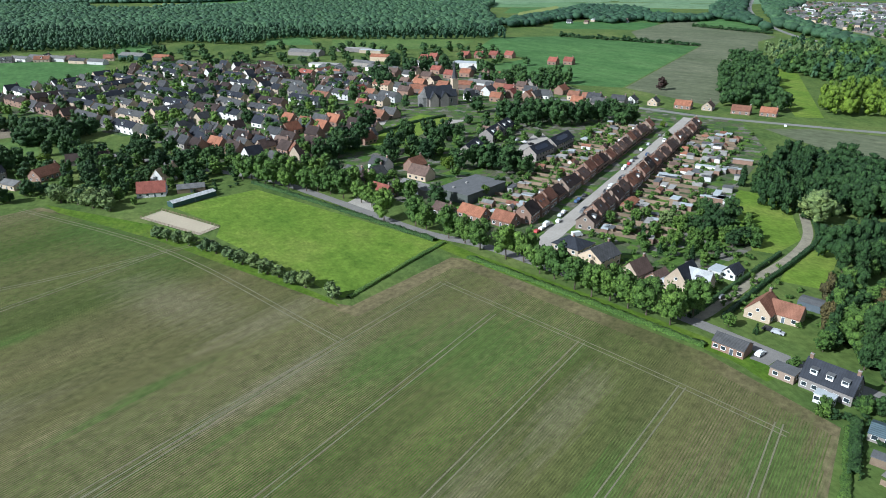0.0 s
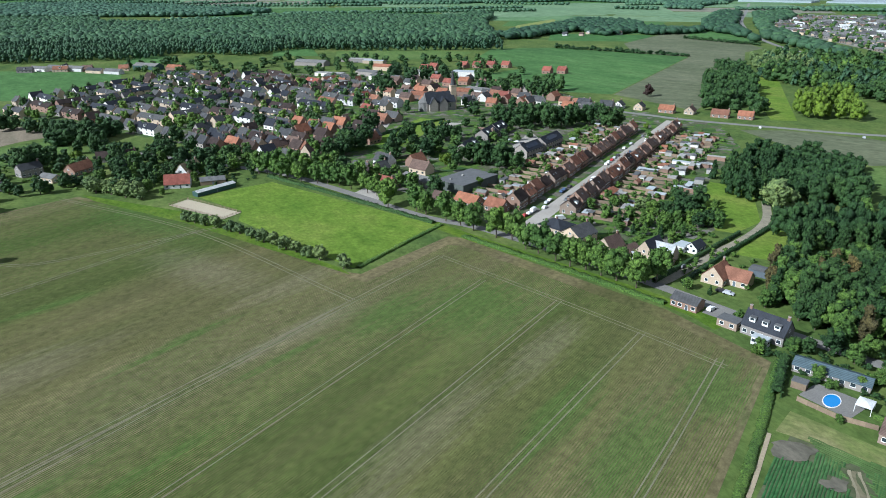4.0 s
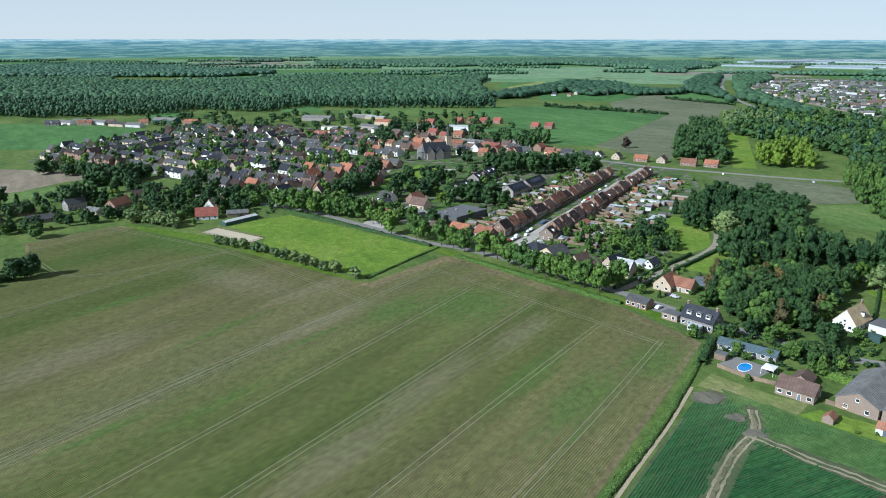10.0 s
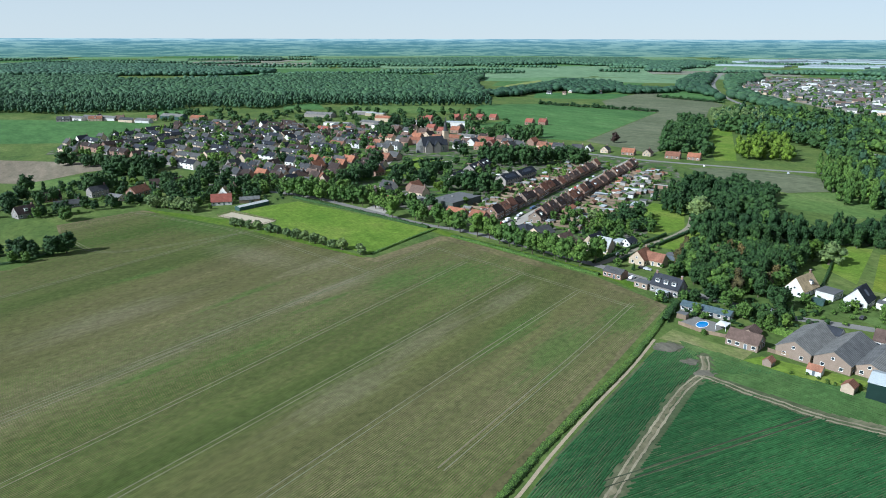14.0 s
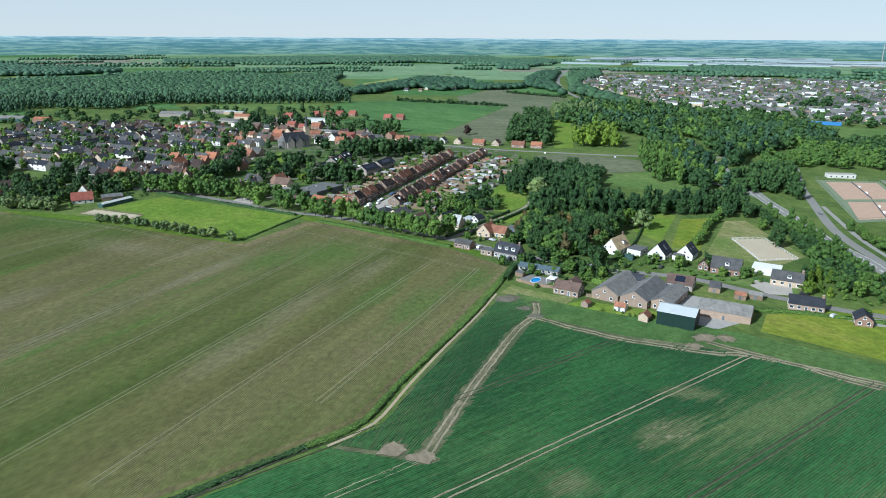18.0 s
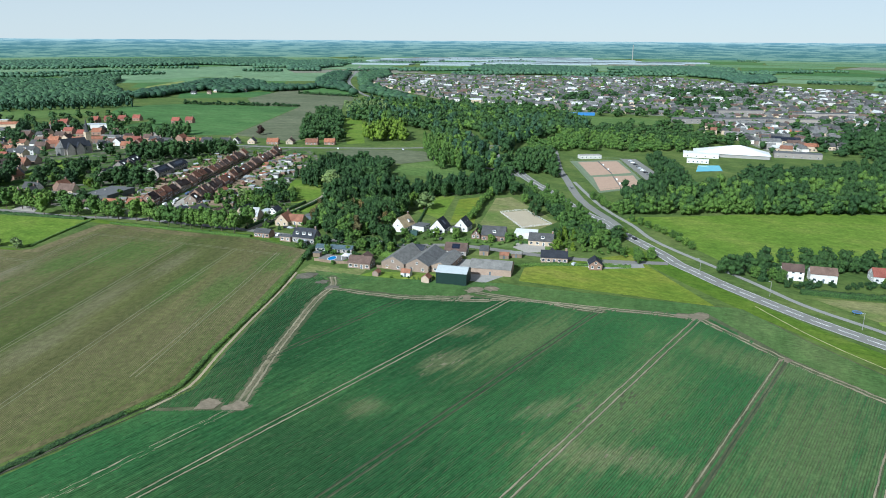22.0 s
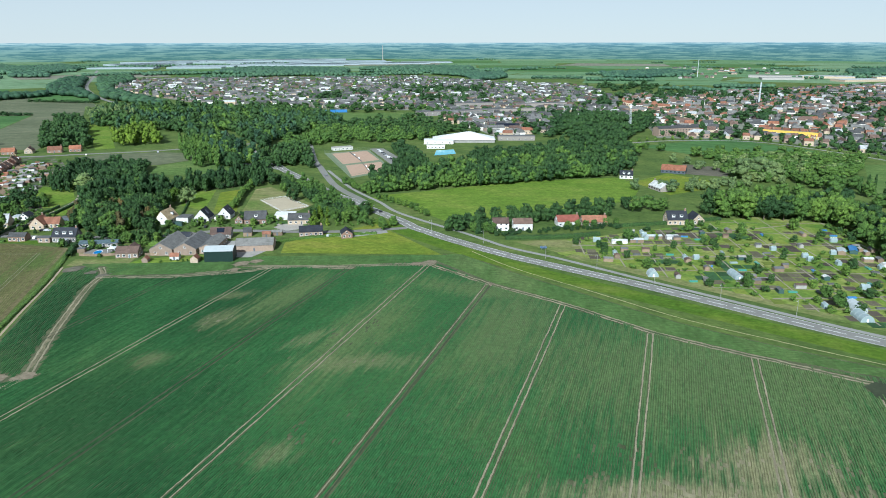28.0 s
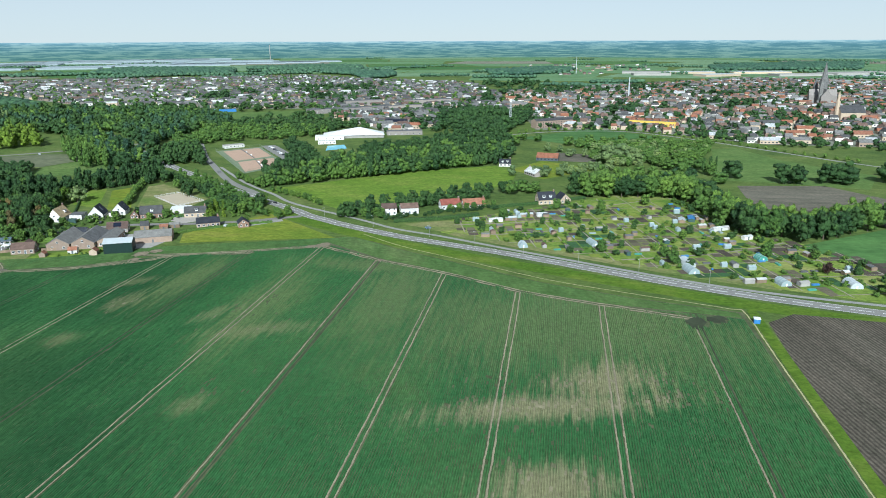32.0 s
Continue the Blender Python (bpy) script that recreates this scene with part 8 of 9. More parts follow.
for i in range(-20, 28):
    for j in range(-32, 18):
        p = Vector((345, -30, 0)) + au * (i * 6.4 + al_rnd.uniform(-0.2, 0.2)) + aw * (j * 6.0 + al_rnd.uniform(-0.2, 0.2))
        if not inside(p.x, p.y, ALLOT) or (p.x > 395 and p.y > -25 and al_rnd.random() < 0.8):
            continue
        q = al_rnd.random()
        a = A_ANG + al_rnd.choice((0, 90)) + al_rnd.uniform(-5, 5)
        plot = random.Random((i // 2) * 977 + (j // 3) * 31 + 5).random()
        if q < 0.52:
            if plot > 0.78:
                continue
            l_, w_ = al_rnd.choice((2.9, 3.1)), al_rnd.choice((2.5, 2.9))
            bed = boxes_mesh("garden_bed", [(-l_, l_, -w_, w_, 0, 0.12, 0)], (BEDS[int(plot / 0.78 * 4) % 4],))
            ob = tagged(new("garden_bed", bed), "rectangular allotment bed of soil and vegetables", "garden bed", "allotment beds")
            ob.matrix_world = pose(p.x, p.y, 0.02, 0, 0, A_ANG)
        elif q < 0.60:
            shed(p.x, p.y, a, al_rnd.choice((3.0, 4.0, 5.0)), al_rnd.choice((2.4, 3.0)), 1.9, 2.5, al_rnd.choice((M_WOOD, M_WOOD, M_TEAL, M_CONCRETE)), al_rnd.choice((R_CEMENT, M_CONCRETE, R_BROWN, R_CEMENT, M_FLAT, R_LIGHT)), "small allotment tool shed", name="tool_shed", group="allotment sheds")
        elif q < 0.63:
            glasshouse(p.x, p.y, a, al_rnd.choice((3.0, 4.0)), 2.4)
        elif q < 0.70:
            ob = tagged(new("low_tunnel", boxes_mesh("low_tunnel", [(-2.0, 2.0, -0.7, 0.7, 0, 0.7, 0)], (al_rnd.choice((M_FOIL, M_GREENNET, M_GREENNET, M_BLUE, M_FLAT)),))), "low cloche of foil over a garden bed", "cloche", "allotment cloches")
            ob.matrix_world = pose(p.x, p.y, 0.02, 0, 0, a)
        elif q < 0.76:
            tree(al_rnd.choice(("bush", "bush", "fresh")), p.x, p.y, al_rnd.uniform(0.5, 1.1) * (0.6 if q > 0.9 else 1))
        else:
            spots.append((p.x + al_rnd.uniform(-1.5, 1.5), p.y + al_rnd.uniform(-1.5, 1.5)))
        k += 1
thicket("allotment_shrubs", spots, 2.8, 1.9, LEAVES[0], "fruit bushes and shrubs on the allotments", 91, mid=False)
thicket("allotment_fruit_trees", spots[1::3], 4.4, 2.5, LEAVES[1], "small dark fruit trees on the allotments", 92)
for pts in ([(290, 40), (330, 4), (372, -34)], [(288, -46), (330, -86), (372, -112)], [(300, 70), (345, 20), (400, -30)], [(320, 70), (380, 25), (440, -10)]):
    ribbon("allotment_path", pts, 1.8, 0.075, M_TRACK3, "worn path between the allotments", "path")
for x, y, L, W, a, lab in ((345, 42, 9, 3, -45, 0), (352, 34, 7, 3, -45, 1), (331, 46, 8, 3, -45, 0), (322, 52, 9, 2.5, -45, 1), (395, -52, 10, 4, 20, 2), (388, -48, 8, 4, 20, 0), (380, -74, 12, 2.5, -35, 1), (368, -92, 6, 3, -35, 1)):
    shed(x, y, a, L, W, 2.0, 2.7, (M_WOOD, B_WHITE, M_TEAL)[lab], (M_SHEETROOF, R_LIGHT, M_BLUE)[lab], "long allotment shed with pale sheet roof", name="allotment_shed", group="allotment sheds")
for ang_, gap_ in ((A_ANG, 18.0), (A_ANG + 90, 25.6)):
    rows_, u_ = clip_rows(ALLOT, radians(ang_), gap_)
    for d, s0, s1 in rows_:
        ribbon("allotment_path", [(s0 * u_[0] + d * u_[1], s0 * u_[1] - d * u_[0]), (s1 * u_[0] + d * u_[1], s1 * u_[1] - d * u_[0])], 0.8, 0.15 if ang_ == A_ANG else 0.155, M_TRACK3, "straight worn path between allotment plots", "path")
ribbon("dry_verge", [(282, 60), (281, 20), (281.5, -30), (283, -80), (287, -125)], 7.0, 0.07, M_DRY, "strip of dry yellowish grass along the allotments", "grass strip")
tree("copper", 322, -140, 0.6)
tree("conifer", 330, -152, 0.6)
trampoline = tagged(new("trampoline"), "round garden trampoline with blue edge", "trampoline")
trampoline.matrix_world = pose(283, 78, 0)
tv, tf = tube([(0, 0, 0.85), (0, 0, 0.95)], [2.0, 2.0], 16)
part("edge_pad", mesh_of("edge_pad", tv, tf, M_BLUE), trampoline)
tv, tf = tube([(0, 0, 0.95), (0, 0, 0.99)], [1.5, 1.5], 16)
part("jump_mat", mesh_of("jump_mat", tv, tf, M_DOOR), trampoline)
for a in range(0, 360, 90):
    part("leg", boxes_mesh("tramp_leg", [(-0.05, 0.05, -0.05, 0.05, 0, 0.85, 0)], (M_SHEETROOF,)), trampoline, pose(1.7 * math.cos(radians(a)), 1.7 * math.sin(radians(a)), 0))
flat_building(236, -124, 20, 2.4, 2.4, 2.0, M_BLUE, "small blue and white pump cabin by the field corner", name="pump_cabin", category="cabin", roof=M_WHITE)
# narrow pale paths and odds and ends between the plots
for k in range(50):
    i, j = al_rnd.uniform(-18, 26), al_rnd.uniform(-30, 16)
    p = Vector((345, -30, 0)) + au * (i * 6.4) + aw * (j * 6.0)
    if not inside(p.x, p.y, ALLOT):
        continue
    if k % 2:
        L = al_rnd.choice((8, 12, 16))
        ob = tagged(new("garden_path", boxes_mesh("garden_path%d" % L, [(-L / 2, L / 2, -0.35, 0.35, 0, 0.06, 0)], (M_CYCLE,))), "narrow pale garden path between allotment beds", "path", "allotment paths")
        ob.matrix_world = pose(p.x, p.y, 0.17, 0, 0, A_ANG + al_rnd.choice((0, 90)))
    else:
        ob = tagged(new("water_barrel", boxes_mesh("water_barrel", [(-0.4, 0.4, -0.4, 0.4, 0, 0.9, 0), (-0.46, 0.46, -0.46, 0.46, 0.9, 0.96, 0)], (al_rnd.choice((M_BLUE, M_WOOD, M_GREENNET)),))), "square water butt standing on an allotment", "water butt", "allotment water butts")
        ob.matrix_world = pose(p.x, p.y, 0.05, 0, 0, al_rnd.uniform(0, 90))

# ---- the town and the far country ----
def far_houses(name, poly, ang, dy, seed, styles, dense=0.85, near=None):
    """Rows of small far houses: walls in one mesh, roofs by colour in others."""
    rnd = random.Random(seed)
    u = Vector((math.cos(radians(ang)), math.sin(radians(ang)), 0))
    w = Vector((-u.y, u.x, 0))
    xs, ys = [p[0] for p in poly], [p[1] for p in poly]
    c = Vector(((min(xs) + max(xs)) / 2, (min(ys) + max(ys)) / 2, 0))
    reach = max(max(xs) - min(xs), max(ys) - min(ys))
    data = {}
    for j in range(int(-reach / dy), int(reach / dy) + 1):
        x = -reach
        while x < reach:
            L = rnd.choice((8, 9, 10, 12, 14, 22))
            W, e, r = rnd.uniform(7, 9), rnd.uniform(2.8, 5.2), 0
            r = e + rnd.uniform(2.6, 4.0)
            p = c + u * (x + L / 2) + w * (j * dy + rnd.uniform(-3, 3))
            x += L + rnd.uniform(3, 14)
            if rnd.random() > dense or not inside(p.x, p.y, poly):
                continue
            a = u if rnd.random() < 0.75 else w
            b = Vector((-a.y, a.x, 0))
            q = [p + a * sx * L / 2 + b * sy * W / 2 for sx, sy in ((-1, -1), (1, -1), (1, 1), (-1, 1))]
            wall, roof = rnd.choice(styles)
            V, F = data.setdefault(("wall", wall), ([], []))
            n = len(V)
            g = [p - a * L / 2, p + a * L / 2]
            V += [(o.x, o.y, z) for z in (0, e) for o in q] + [(g[0].x, g[0].y, r), (g[1].x, g[1].y, r)]
            F += [(n, n + 1, n + 5, n + 4), (n + 2, n + 3, n + 7, n + 6), (n + 3, n, n + 4, n + 8, n + 7), (n + 1, n + 2, n + 6, n + 9, n + 5)]
            V, F = data.setdefault(("roof", roof), ([], []))
            n = len(V)
            q = [p + a * sx * (L / 2 + 0.2) + b * sy * (W / 2 + 0.4) for sx, sy in ((-1, -1), (1, -1), (1, 1), (-1, 1))]
            V += [(o.x, o.y, e) for o in q] + [(g[0].x, g[0].y, r + 0.25), (g[1].x, g[1].y, r + 0.25)]
            F += [(n, n + 1, n + 5, n + 4), (n + 2, n + 3, n + 4, n + 5), (n + 3, n, n + 4), (n + 1, n + 2, n + 5)]
            V, F = data.setdefault(("glazing", M_PANE), ([], []))
            for s in (-1, 1):
                for k in range(int(L / 4)):
                    m = p + a * (-L / 2 + 2 + 4 * k) + b * s * (W / 2 + 0.05)
                    n = len(V)
                    V += [(m.x + a.x * d, m.y + a.y * d, z) for d, z in ((-0.9, 1), (0.9, 1), (0.9, 2.3), (-0.9, 2.3))]
                    F.append((n, n + 1, n + 2, n + 3))
    for (kind, mat), (V, F) in data.items():
        tagged(new(name + "_" + kind, mesh_of(name, V, F, mat)), "rows of far town houses, %s" % kind, "town houses", "", "stuff")


TOWN_A = [(640, 400), (740, 560), (850, 690), (760, 820), (690, 1000), (640, 1130), (680, 1540), (760, 1850), (960, 2080), (1211, 1900), (1360, 1755), (1660, 1547), (1575, 1221), (1600, 907), (1330, 640), (1000, 420), (900, 350)]
TOWN_B = [(770, 255), (900, 340), (1340, 630), (1500, 560), (2200, 300), (2200, -160), (850, -170), (790, -20), (835, 150)]
GREYS = ((B_TAN, R_GREY), (B_WHITE, R_CEMENT), (B_TAN, R_CEMENT), (B_TAN, R_LIGHT), (B_PINK, R_CEMENT), (B_GREY, R_GREY), (B_TAN, R_BROWN), (B_GREY, R_CEMENT), (B_WHITE, R_GREY), (B_PINK, R_GREY))
REDS = ((B_TAN, R_ORANGE), (B_TAN, R_BROWN), (B_PINK, R_BROWN), (B_TAN, R_RUST), (B_WHITE, R_GREY), (B_WHITE, R_BROWN), (B_TAN, R_CEMENT), (B_PINK, R_CEMENT), (B_WHITE, R_CEMENT), (B_TAN, R_LIGHT), (B_GREY, R_CEMENT), (B_TAN, R_GREY), (B_PINK, R_GREY))
M_TOWN = plain("streets_and_gardens", (0.19, 0.195, 0.15), 0.95, 0.45, 0.05, 0.3)
sheet("town_ground", TOWN_A, 0.05, M_TOWN, "paved streets and small gardens of the town", "ground")
sheet("town_ground_south", TOWN_B, 0.055, M_TOWN, "paved streets and gardens of the old town", "ground")
far_houses("town_north", TOWN_A, -30, 21, 101, GREYS)
far_houses("town_south", TOWN_B, -62, 20, 102, REDS)
far_houses("town_near", [(640, 395), (700, 560), (820, 640), (860, 520), (760, 420), (690, 380)], -45, 24, 103, REDS, 0.7)
wood("town_trees", None, 8, 9, LEAVES[0], "garden trees between town houses", 111, "round", radius=6.5, spots=scatter(TOWN_A, 800, 15, 111))
wood("town_trees_small", None, 8, 8, LEAVES[1], "small dark trees along the town streets", 211, "far", radius=4.5, spots=scatter(TOWN_A, 1700, 12, 211) + scatter(TOWN_B, 900, 13, 212))
wood("town_trees_south", None, 8, 9.5, LEAVES[1], "dark garden trees between town houses", 112, "round", radius=6.5, spots=scatter(TOWN_B, 620, 15, 112))
house(812, 252, -30, 58, 14, 9.5, 12, B_PINK, R_GREY, "long brick apartment block of three storeys", name="apartment_block", category="apartment block", far=True, storeys=3, bays=14, chimney=0)
yellow = flat_building(890, 140, -84, 62, 12, 8, M_OCHRE, "long yellow apartment row with dark roof units", name="apartment_row", category="apartment row", windows=14, storeys=2)
for k in range(6):
    part("roof_unit", boxes_mesh("roof_unit", [(-4, 4, -3, 3, 0, 2.6, 0)], (R_RUST,)), yellow, pose(-26 + 10.4 * k, 0, 8.2))
for x, y, a, L, W, h in ((800, 640, -30, 90, 22, 7), (860, 600, -30, 60, 16, 8), (930, 690, -30, 70, 14, 9), (900, 560, -30, 80, 12, 9), (1010, 600, -30, 90, 20, 9)):
    flat_building(x, y, a, L, W, h, B_GREY, "long flat grey building in the town", name="town_block", category="building", windows=10, storeys=2)
ch = tagged(new("factory_chimney"), "tall white factory chimney in the town", "chimney")
ch.matrix_world = pose(1324, 335, 0)
cv, cf = tube([(0, 0, 0), (0, 0, 42)], [1.8, 1.2], 10)
part("shaft", mesh_of("shaft", cv, cf, M_SHEETROOF), ch)
big = tagged(new("cathedral"), "huge dark brick church with tall pointed spire", "church")
big.matrix_world = pose(1400, 0, 0, 0, 0, 20)
part("nave", gable_walls(64, 17, 15, 27, B_GREY), big)
for m in (None, pose(0, 0, 0, 0, 0, 180)):
    part("nave_roof", slope_mesh(64, 17, 15, 27, R_CEMENT), big, m)
part("transept", gable_walls(46, 15, 15, 26, B_GREY), big, pose(0, 0, 0, 0, 0, 90))
cv, cf = tube([(0, 0, 0), (0, 0, 44), (0, 0, 46), (0, 0, 74)], [7, 7, 5.5, 0.2], 8)
part("spire", mesh_of("spire", cv, cf, R_CEMENT), big)
for q in (-22, 22):
    cv, cf = tube([(q, 8, 0), (q, 8, 30), (q, 8, 46)], [4, 4, 0.2], 8)
    part("side_turret", mesh_of("side_turret", cv, cf, R_CEMENT), big)
small = tagged(new("church"), "stone church with pale belfry and grey roof", "church")
small.matrix_world = pose(1136, -70, 0, 0, 0, -50)
part("nave", gable_walls(38, 18, 10, 20, B_TAN), small)
for m in (None, pose(0, 0, 0, 0, 0, 180)):
    part("nave_roof", slope_mesh(38, 18, 10, 20, R_GREY), small, m)
cv, cf = tube([(-20, 0, 0), (-20, 0, 26), (-20, 0, 26.5), (-20, 0, 34), (-20, 0, 40)], [3.0, 3.0, 2.0, 1.8, 0.15], 8)
part("belfry", mesh_of("belfry", cv, cf, B_TAN), small)
for k, (x, y, L, W) in enumerate(((2424, 686, 150, 60), (2500, 551, 160, 70), (2300, 620, 120, 50), (2620, 352, 200, 80), (2500, 200, 180, 70), (2480, -30, 220, 80), (2700, 60, 240, 90), (2350, 420, 140, 60))):
    flat_building(x, y, -70 + 5 * k, L, W, 6.5, B_TAN if k % 2 else M_CONCRETE, "white industrial hall at the edge of the town", name="industrial_hall", category="hall", group="industrial halls", roof=M_SHEETROOF if k % 2 else M_CONCRETE)
turbine = tagged(new("chimney_tower"), "white tower standing on the far plain", "tower")
turbine.matrix_world = pose(3100, 3340, 0)
cv, cf = tube([(0, 0, 0), (0, 0, 92)], [3.0, 2.0], 10)
part("shaft", mesh_of("shaft", cv, cf, M_CONCRETE), turbine)
gh_rnd, far_rnd = random.Random(9), random.Random(17)
for k in range(52):
    t_, s_ = gh_rnd.uniform(0, 1), gh_rnd.uniform(-1, 1)
    x, y = 1600 + 1550 * t_ + 330 * s_, 3560 - 420 * t_ + 560 * s_
    ob = tagged(new("greenhouse", boxes_mesh("far_greenhouse%d" % (k % 3), [(-120 - 20 * (k % 3), 120, -60, 60, 0, 6, 0)], (M_GLASSROOF,))), "large pale far greenhouse roof", "greenhouse", "far greenhouses")
    ob.matrix_world = pose(x, y, 0, 0, 0, -40)
SPORTS = [(580, 706), (640, 658), (745, 645), (800, 705), (650, 822)]
groves = []
for gx, gy, gr, gn in ((1110, 550, 60, 16), (1375, 551, 110, 34), (1427, 466, 70, 18), (1600, 760, 120, 30), (737, 365, 60, 18), (835, 341, 60, 18), (1587, 381, 80, 20), (1500, 195, 60, 14), (1054, 2, 40, 6), (963, -40, 24, 4), (1234, 958, 120, 26), (1176, 1050, 120, 26), (1000, 800, 90, 20), (900, 1050, 80, 20), (880, 480, 70, 18), (1250, 120, 70, 14), (1650, 60, 100, 20), (1050, 250, 60, 10)):
    groves += [(gx + far_rnd.gauss(0, gr * 0.5), gy + far_rnd.gauss(0, gr * 0.5)) for _ in range(gn)]
wood("town_groves", None, 8, 15, LEAVES[1], "groves of tall dark trees among the town's houses", 113, "round", radius=9, spots=groves)
wood("edge_trees", None, 8, 12, LEAVES[1], "dark trees between the sports fields and the town", 114, "round", radius=6.5, spots=[q for q in scatter([(500, 560), (600, 480), (640, 410), (740, 570), (850, 700), (720, 960), (640, 980), (560, 720)], 190, 13, 114) if not inside(q[0], q[1], SPORTS)])
sheet("sports_ground", SPORTS, 0.06, M_MEADOW2, "green sports ground with pale lines", "sports field")
flat_building(705, 806, -36, 46, 8, 4, M_BLUE, "low blue stand beside the sports ground", name="sports_stand", category="stand", roof=M_BLUE)
wood("path_trees", None, 8, 5, LEAVES[0], "row of small round trees along the path before the town", 115, "round", radius=2.6, spots=[(p.x + 6, p.y) for p in smooth_line([(640, 294), (700, 266), (770, 226), (815, 150), (790, 60), (745, -30), (700, -120)], 11.0)])
wood("town_front", None, 8, 8, LEAVES[1], "garden trees along the near edge of the town", 116, "round", radius=4.5, spots=scatter([(770, 255), (800, 262), (850, 150), (850, 40), (830, -60), (860, -170), (810, -170), (770, -60), (800, 30), (828, 150)], 70, 7, 116))
# fields, woods and tree lines towards the horizon
def grid_spots(poly, gap, seed, jag=0.38):
    """Close, slightly uneven planting inside a polygon."""
    rnd = random.Random(seed)
    xs, ys = [p[0] for p in poly], [p[1] for p in poly]
    out = []
    for i in range(int((max(xs) - min(xs)) / gap) + 1):
        for j in range(int((max(ys) - min(ys)) / gap) + 1):
            x, y = min(xs) + (i + 0.5 * (j % 2) + rnd.uniform(-jag, jag)) * gap, min(ys) + (j + rnd.uniform(-jag, jag)) * gap
            if inside(x, y, poly):
                out.append((x, y))
    return out


FOREST = [(-1500, 1250), (-700, 1090), (-587, 1060), (-555, 1080), (-431, 1112), (-410, 1192), (-290, 1152), (-250, 1240), (-140, 1232), (-25, 1292), (53, 1242), (90, 1400), (83, 1633), (80, 1830), (-140, 2060), (-440, 2050), (-600, 1760), (-820, 1820), (-900, 1960), (-1267, 1960), (-1900, 1900)]
# far crop and soil colours cooled and paled: aerial haze mixed into the base
M_HAZEWHEAT = field_mat("far_wheat_hazed", [(0.3, (0.111, 0.182, 0.098)), (0.6, (0.143, 0.215, 0.117)), (0.8, (0.169, 0.234, 0.137))], 0.008, 0.5, 3, 0.06)
M_HAZEGRASS = field_mat("far_grassland_hazed", [(0.3, (0.088, 0.163, 0.075)), (0.6, (0.112, 0.188, 0.088)), (0.8, (0.144, 0.206, 0.106))], 0.008, 0.9, 3, 0.06)
M_HAZESOIL = field_mat("far_bare_soil_hazed", [(0.3, (0.149, 0.149, 0.115)), (0.6, (0.184, 0.178, 0.138)), (0.8, (0.218, 0.207, 0.167))], 0.008, 0.9, 3, 0.06)
FAR_MATS = [M_FARMEADOW, M_HAZEGRASS, M_HAZEWHEAT, M_HAZEGRASS, M_HAZEWHEAT, M_HAZESOIL, M_FARCROP, M_HAZEGRASS]
n_far = 0
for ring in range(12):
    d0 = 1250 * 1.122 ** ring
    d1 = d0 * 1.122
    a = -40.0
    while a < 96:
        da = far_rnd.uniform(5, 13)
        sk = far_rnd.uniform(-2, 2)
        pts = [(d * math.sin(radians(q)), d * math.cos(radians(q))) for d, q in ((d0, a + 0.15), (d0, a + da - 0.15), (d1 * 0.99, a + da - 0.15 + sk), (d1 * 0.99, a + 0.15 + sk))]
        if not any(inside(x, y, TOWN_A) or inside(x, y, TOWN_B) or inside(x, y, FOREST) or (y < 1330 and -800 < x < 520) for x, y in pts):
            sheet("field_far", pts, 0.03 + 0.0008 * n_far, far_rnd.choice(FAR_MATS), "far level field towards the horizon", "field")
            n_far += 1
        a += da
for k, (pts, mat, word) in enumerate((([(-786, 1839), (-626, 1754), (-618, 2049), (-783, 2198)], M_YELLOW2, "pale hay field among the woods"), ([(80, 2291), (201, 2713), (512, 3058), (826, 3070), (635, 2053), (480, 2234), (156, 2099)], M_HAZEWHEAT, "wide pale green field beyond the woods"), ([(98, 1469), (159, 1442), (274, 1796), (276, 2016), (162, 1793)], M_YELLOW2, "pale meadow among far trees"), ([(448, 1461), (529, 1331), (568, 1590), (553, 1680)], M_FARMEADOW, "green field beside the far road"), ([(-259, 1150), (-191, 1151), (-226, 1283), (-274, 1217)], M_FARMEADOW, "green clearing before the forest"), ([(-150, 1083), (4, 1127), (-5, 1222), (-137, 1199)], M_MEADOW2, "sports ground behind the village"), ([(-440, 1039), (-377, 1071), (-416, 1157), (-464, 1175)], M_FARMEADOW, "green clearing beside the forest"))):
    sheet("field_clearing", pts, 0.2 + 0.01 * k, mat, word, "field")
ribbon("road_far", [(537, 1068), (538, 1135), (533, 1241), (583, 1479), (703, 1851), (913, 2352), (1166, 2962)], 9.0, 0.32, M_ASPHALT, "pale far road running between woods", "road")
CLEARING = [(-786, 1839), (-626, 1754), (-618, 2049), (-783, 2198)]
near_trees = [q for q in grid_spots([(-1300, 1210), (-700, 1090), (-587, 1060), (-555, 1080), (-431, 1112), (-410, 1192), (-290, 1152), (-250, 1240), (-140, 1232), (-25, 1292), (53, 1242), (90, 1330), (-100, 1370), (-500, 1300), (-1200, 1320)], 11.0, 121)]
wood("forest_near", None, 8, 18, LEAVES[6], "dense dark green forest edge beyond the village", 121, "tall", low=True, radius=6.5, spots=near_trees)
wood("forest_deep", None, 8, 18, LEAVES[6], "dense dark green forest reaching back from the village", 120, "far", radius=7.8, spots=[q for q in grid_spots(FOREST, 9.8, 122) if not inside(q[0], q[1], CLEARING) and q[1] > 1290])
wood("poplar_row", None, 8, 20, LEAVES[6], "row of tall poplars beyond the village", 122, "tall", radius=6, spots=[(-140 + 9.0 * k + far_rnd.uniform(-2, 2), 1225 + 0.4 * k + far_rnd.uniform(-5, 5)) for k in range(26)])
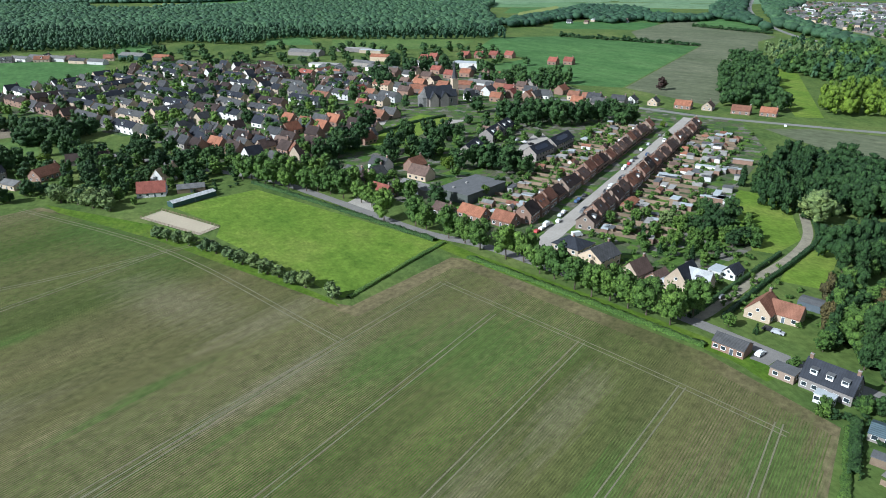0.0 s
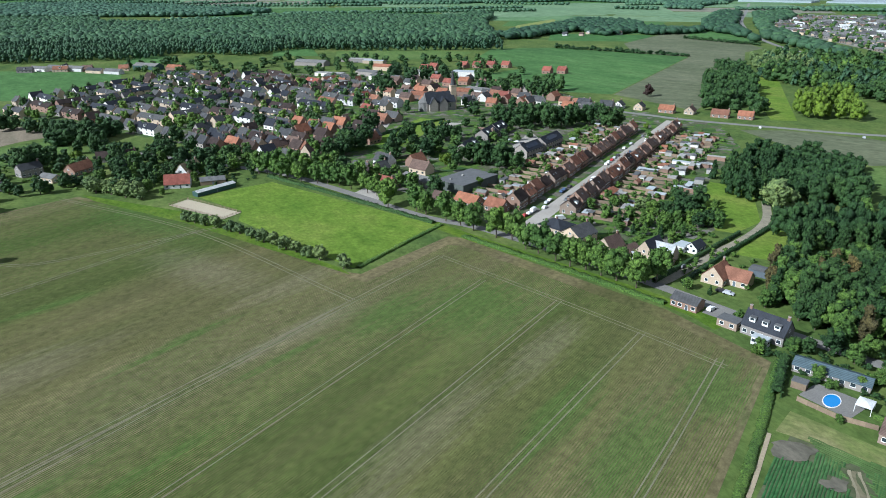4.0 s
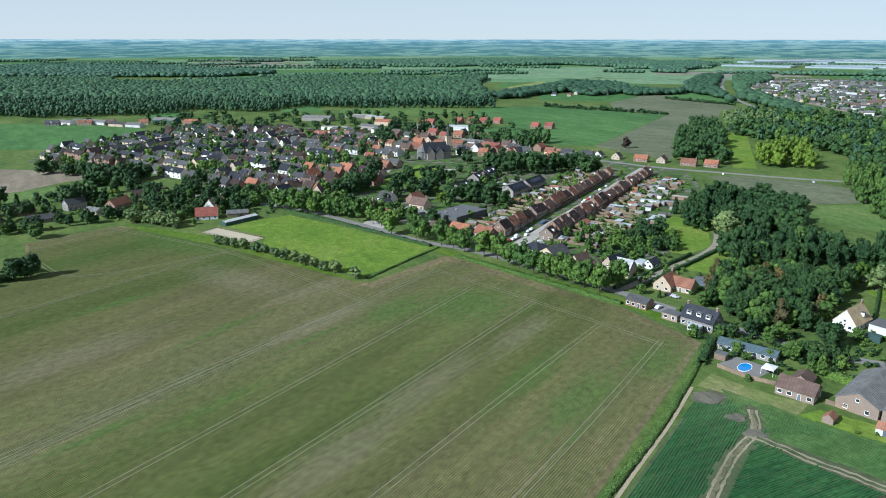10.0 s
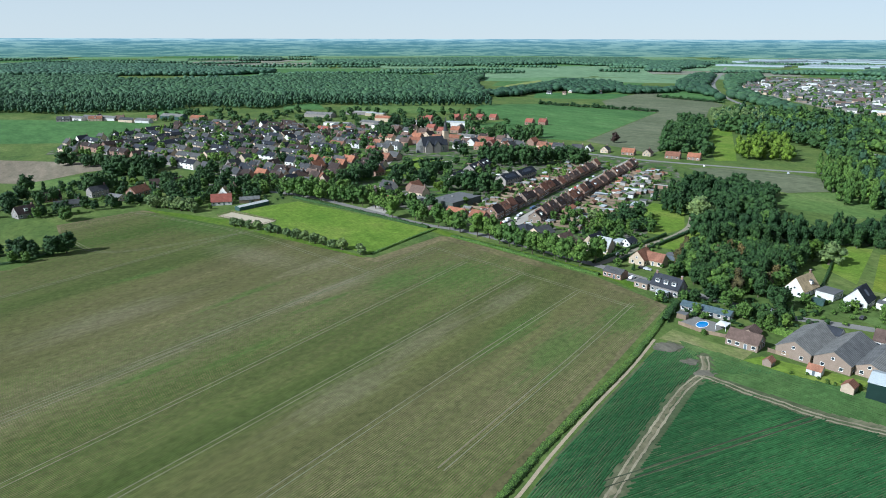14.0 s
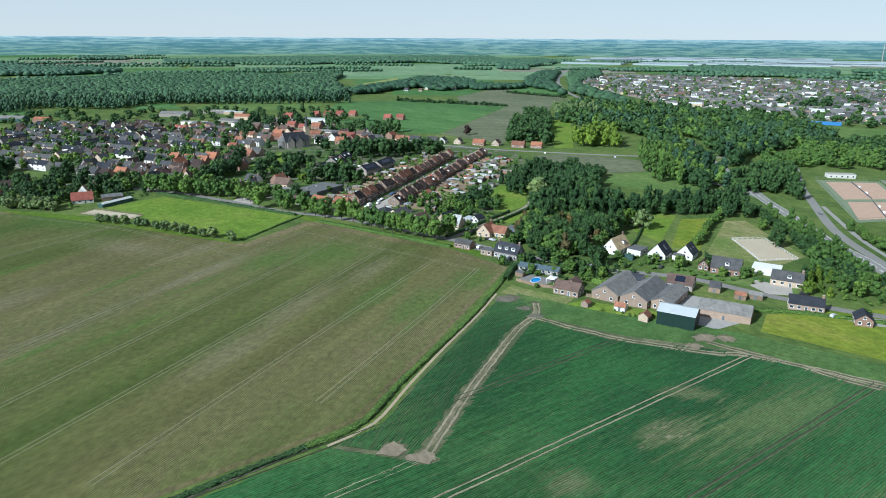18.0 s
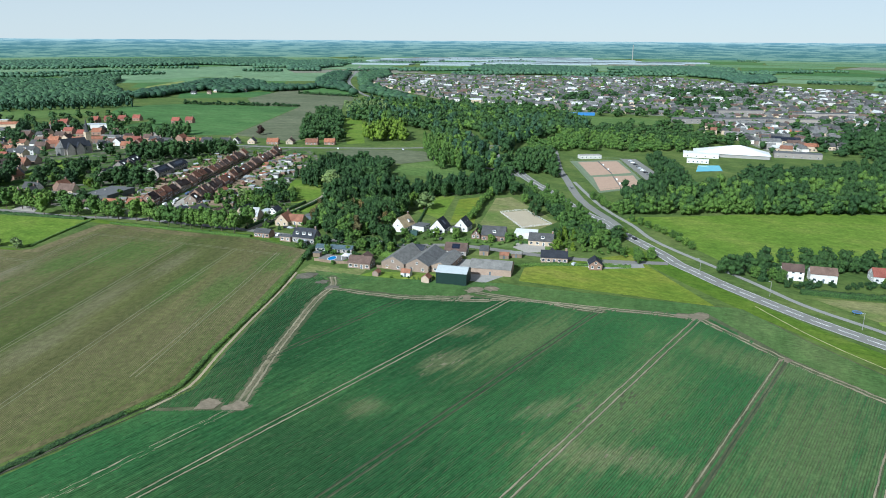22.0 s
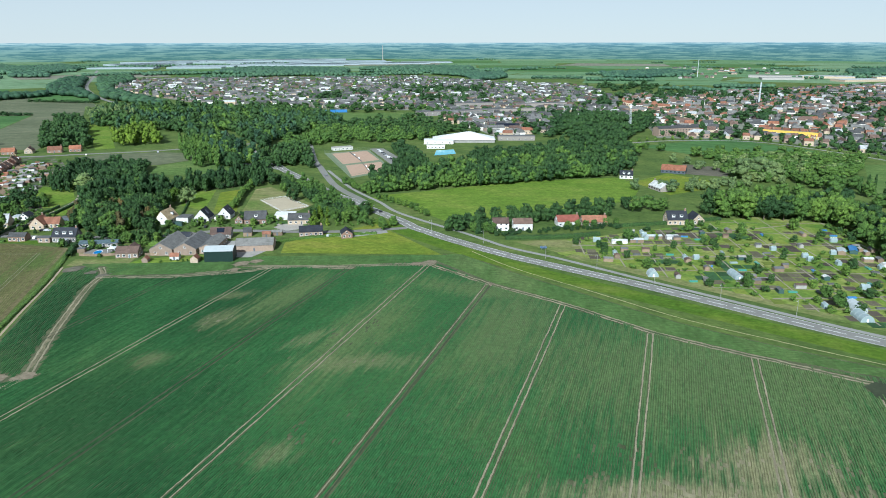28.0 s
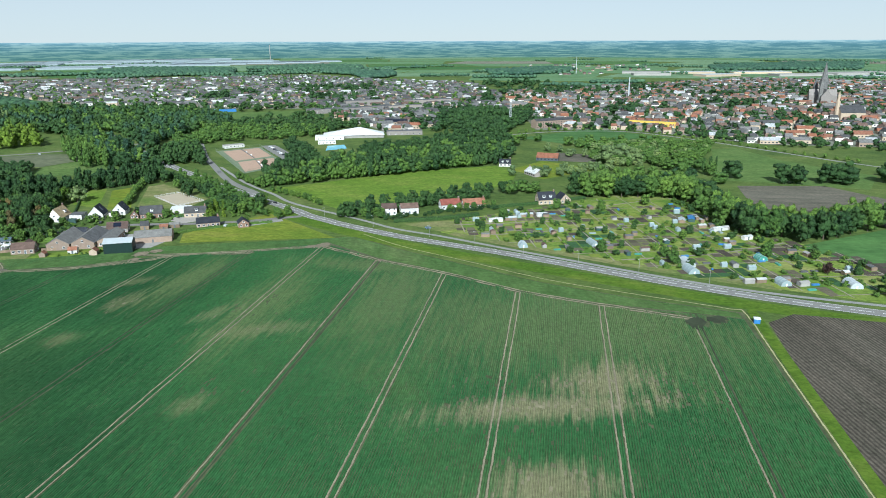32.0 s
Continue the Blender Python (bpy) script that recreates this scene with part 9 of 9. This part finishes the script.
wood("village_fringe", None, 8, 11, LEAVES[1], "dark trees behind the village", 123, "round", radius=6, spots=scatter([(-420, 1000), (-330, 900), (-200, 930), (-60, 960), (60, 940), (110, 900), (60, 1080), (-100, 1120), (-400, 1100)], 110, 13, 123))
wood("field_hedge_far", None, 8, 7, LEAVES[1], "dark hedge across the far field", 124, "round", radius=5, spots=[(173 + 4.4 * k + far_rnd.uniform(-2, 2), 1256 - 3.45 * k + far_rnd.uniform(-3, 3)) for k in range(39)])
wood("field_hedge_dark", None, 8, 6, LEAVES[1], "straight dark hedge beside the far road", 224, "round", radius=5, spots=[(432 + 2.6 * k, 1419 - 4.5 * k) for k in range(31)])
FAR_WOODS = (
    (13, 13, [(91, 1499), (141, 1564), (197, 1672), (296, 1841), (326, 1938), (441, 1844), (418, 1640), (515, 1589), (505, 1539), (392, 1490), (366, 1552), (295, 1473), (270, 1601), (183, 1501), (157, 1428), (106, 1413)]),
    (13, 15, [(-125, 1878), (-24, 2008), (95, 2223), (123, 2159), (116, 2040), (62, 1769), (-112, 1685)]),
    (14, 15, [(531, 1606), (543, 1394), (515, 1295), (577, 1540), (619, 1681), (854, 2244), (789, 2243), (598, 1803)]),
    (14, 15, [(687, 1722), (567, 1394), (539, 1109), (558, 1076), (609, 1369), (685, 1682), (876, 1952), (993, 2248), (867, 2179)]),
    (16, 15, [(-1749, 2855), (-1752, 3097), (-1111, 2936), (-909, 2675), (-607, 2546), (-553, 2383), (-697, 2201), (-834, 2197), (-1341, 2182)]),
    (18, 15, [(-1142, 4073), (-913, 4085), (-823, 3682), (-1030, 3672)]),
    (18, 15, [(-617, 3516), (-252, 3804), (-16, 4020), (1094, 4076), (987, 3207), (823, 2893), (714, 3004), (546, 3259), (-12, 3038), (-205, 3093), (-541, 3080)]),
    (16, 15, [(974, 3425), (1278, 3689), (1146, 3082), (881, 2688), (814, 2465), (725, 2546)]),
    (16, 16, [(1359, 2343), (1692, 2630), (1820, 2379), (1843, 2141), (1602, 1880), (1362, 2101)]),
    (16, 16, [(1949, 2213), (2317, 2200), (2400, 1979), (2140, 1739), (1935, 1881)]),
    (16, 14, [(1780, 1463), (2083, 1547), (1814, 1312), (1583, 1248)]),
    (16, 14, [(2250, 1227), (2634, 1164), (2563, 1010), (2091, 965), (2071, 1092)]),
    (18, 14, [(3111, 645), (3764, 403), (3920, 145), (3184, 85), (2908, 329), (2777, 538)]),
    (16, 14, [(2237, 1211), (2535, 1021), (2313, 919), (2054, 1089)]),
    (16, 14, [(2190, 2013), (1933, 1434), (1720, 1263), (1836, 1670)]))
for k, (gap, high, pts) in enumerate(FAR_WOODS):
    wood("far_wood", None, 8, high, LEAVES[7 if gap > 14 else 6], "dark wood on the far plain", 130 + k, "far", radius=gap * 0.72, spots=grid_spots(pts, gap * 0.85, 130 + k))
far_houses("far_farms", [(180, 1480), (420, 1500), (520, 1600), (300, 1660)], -30, 60, 104, REDS, 0.3)
far_houses("far_farms_east", [(1900, 900), (3000, 1500), (3200, 900), (2600, 700)], -30, 190, 105, REDS, 0.3)
belts = []
for k in range(210):
    d = 1500 * (4750 / 1500) ** far_rnd.random()
    a = radians(far_rnd.uniform(-42, 98))
    x, y = d * math.sin(a), d * math.cos(a)
    if inside(x, y, TOWN_A) or inside(x, y, TOWN_B) or inside(x, y, FOREST):
        continue
    if -3 < math.degrees(a) < 28 and d < 2600:
        continue
    if 20 < math.degrees(a) < 48 and d > 2700 and far_rnd.random() < 0.8:
        continue
    east = math.degrees(a) > 50
    long_ = far_rnd.uniform(60, 300) * (0.8 if east else 1.8)
    turn = a + math.pi / 2 + far_rnd.uniform(-0.4, 0.4)
    rows_ = far_rnd.choice((1, 1, 2)) if east else far_rnd.choice((1, 2, 3))
    step = 11 if d < 2400 else 16
    for i in range(int(long_ / step)):
        for j in range(rows_):
            p = (x + math.sin(turn) * (i * step + far_rnd.uniform(-3, 3)) + math.cos(turn) * j * step, y + math.cos(turn) * (i * step + far_rnd.uniform(-3, 3)) - math.sin(turn) * j * step)
            if not (inside(*p, TOWN_A) or inside(*p, TOWN_B)):
                belts.append(p)
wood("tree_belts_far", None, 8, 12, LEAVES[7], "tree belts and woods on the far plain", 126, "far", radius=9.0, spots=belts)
mast = tagged(new("transmitter_mast"), "thin tall grey transmitter mast beyond the town", "mast")
mast.matrix_world = pose(2285, 881, 0)
cv, cf = tube([(0, 0, 0), (0, 0, 58)], [1.4, 0.8], 8)
part("shaft", mesh_of("shaft", cv, cf, M_SHEETROOF), mast)
# glowing backdrop for the last of the plain; fields, woods and haze painted together
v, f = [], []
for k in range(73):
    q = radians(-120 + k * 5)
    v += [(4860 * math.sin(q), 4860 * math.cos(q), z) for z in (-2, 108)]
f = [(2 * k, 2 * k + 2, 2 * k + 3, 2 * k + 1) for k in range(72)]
tagged(new("backdrop", mesh_of("backdrop", v, f, M_HORIZON)), "glowing backdrop with the plain's blue-green hazy rim painted on", "horizon", "", "structure")
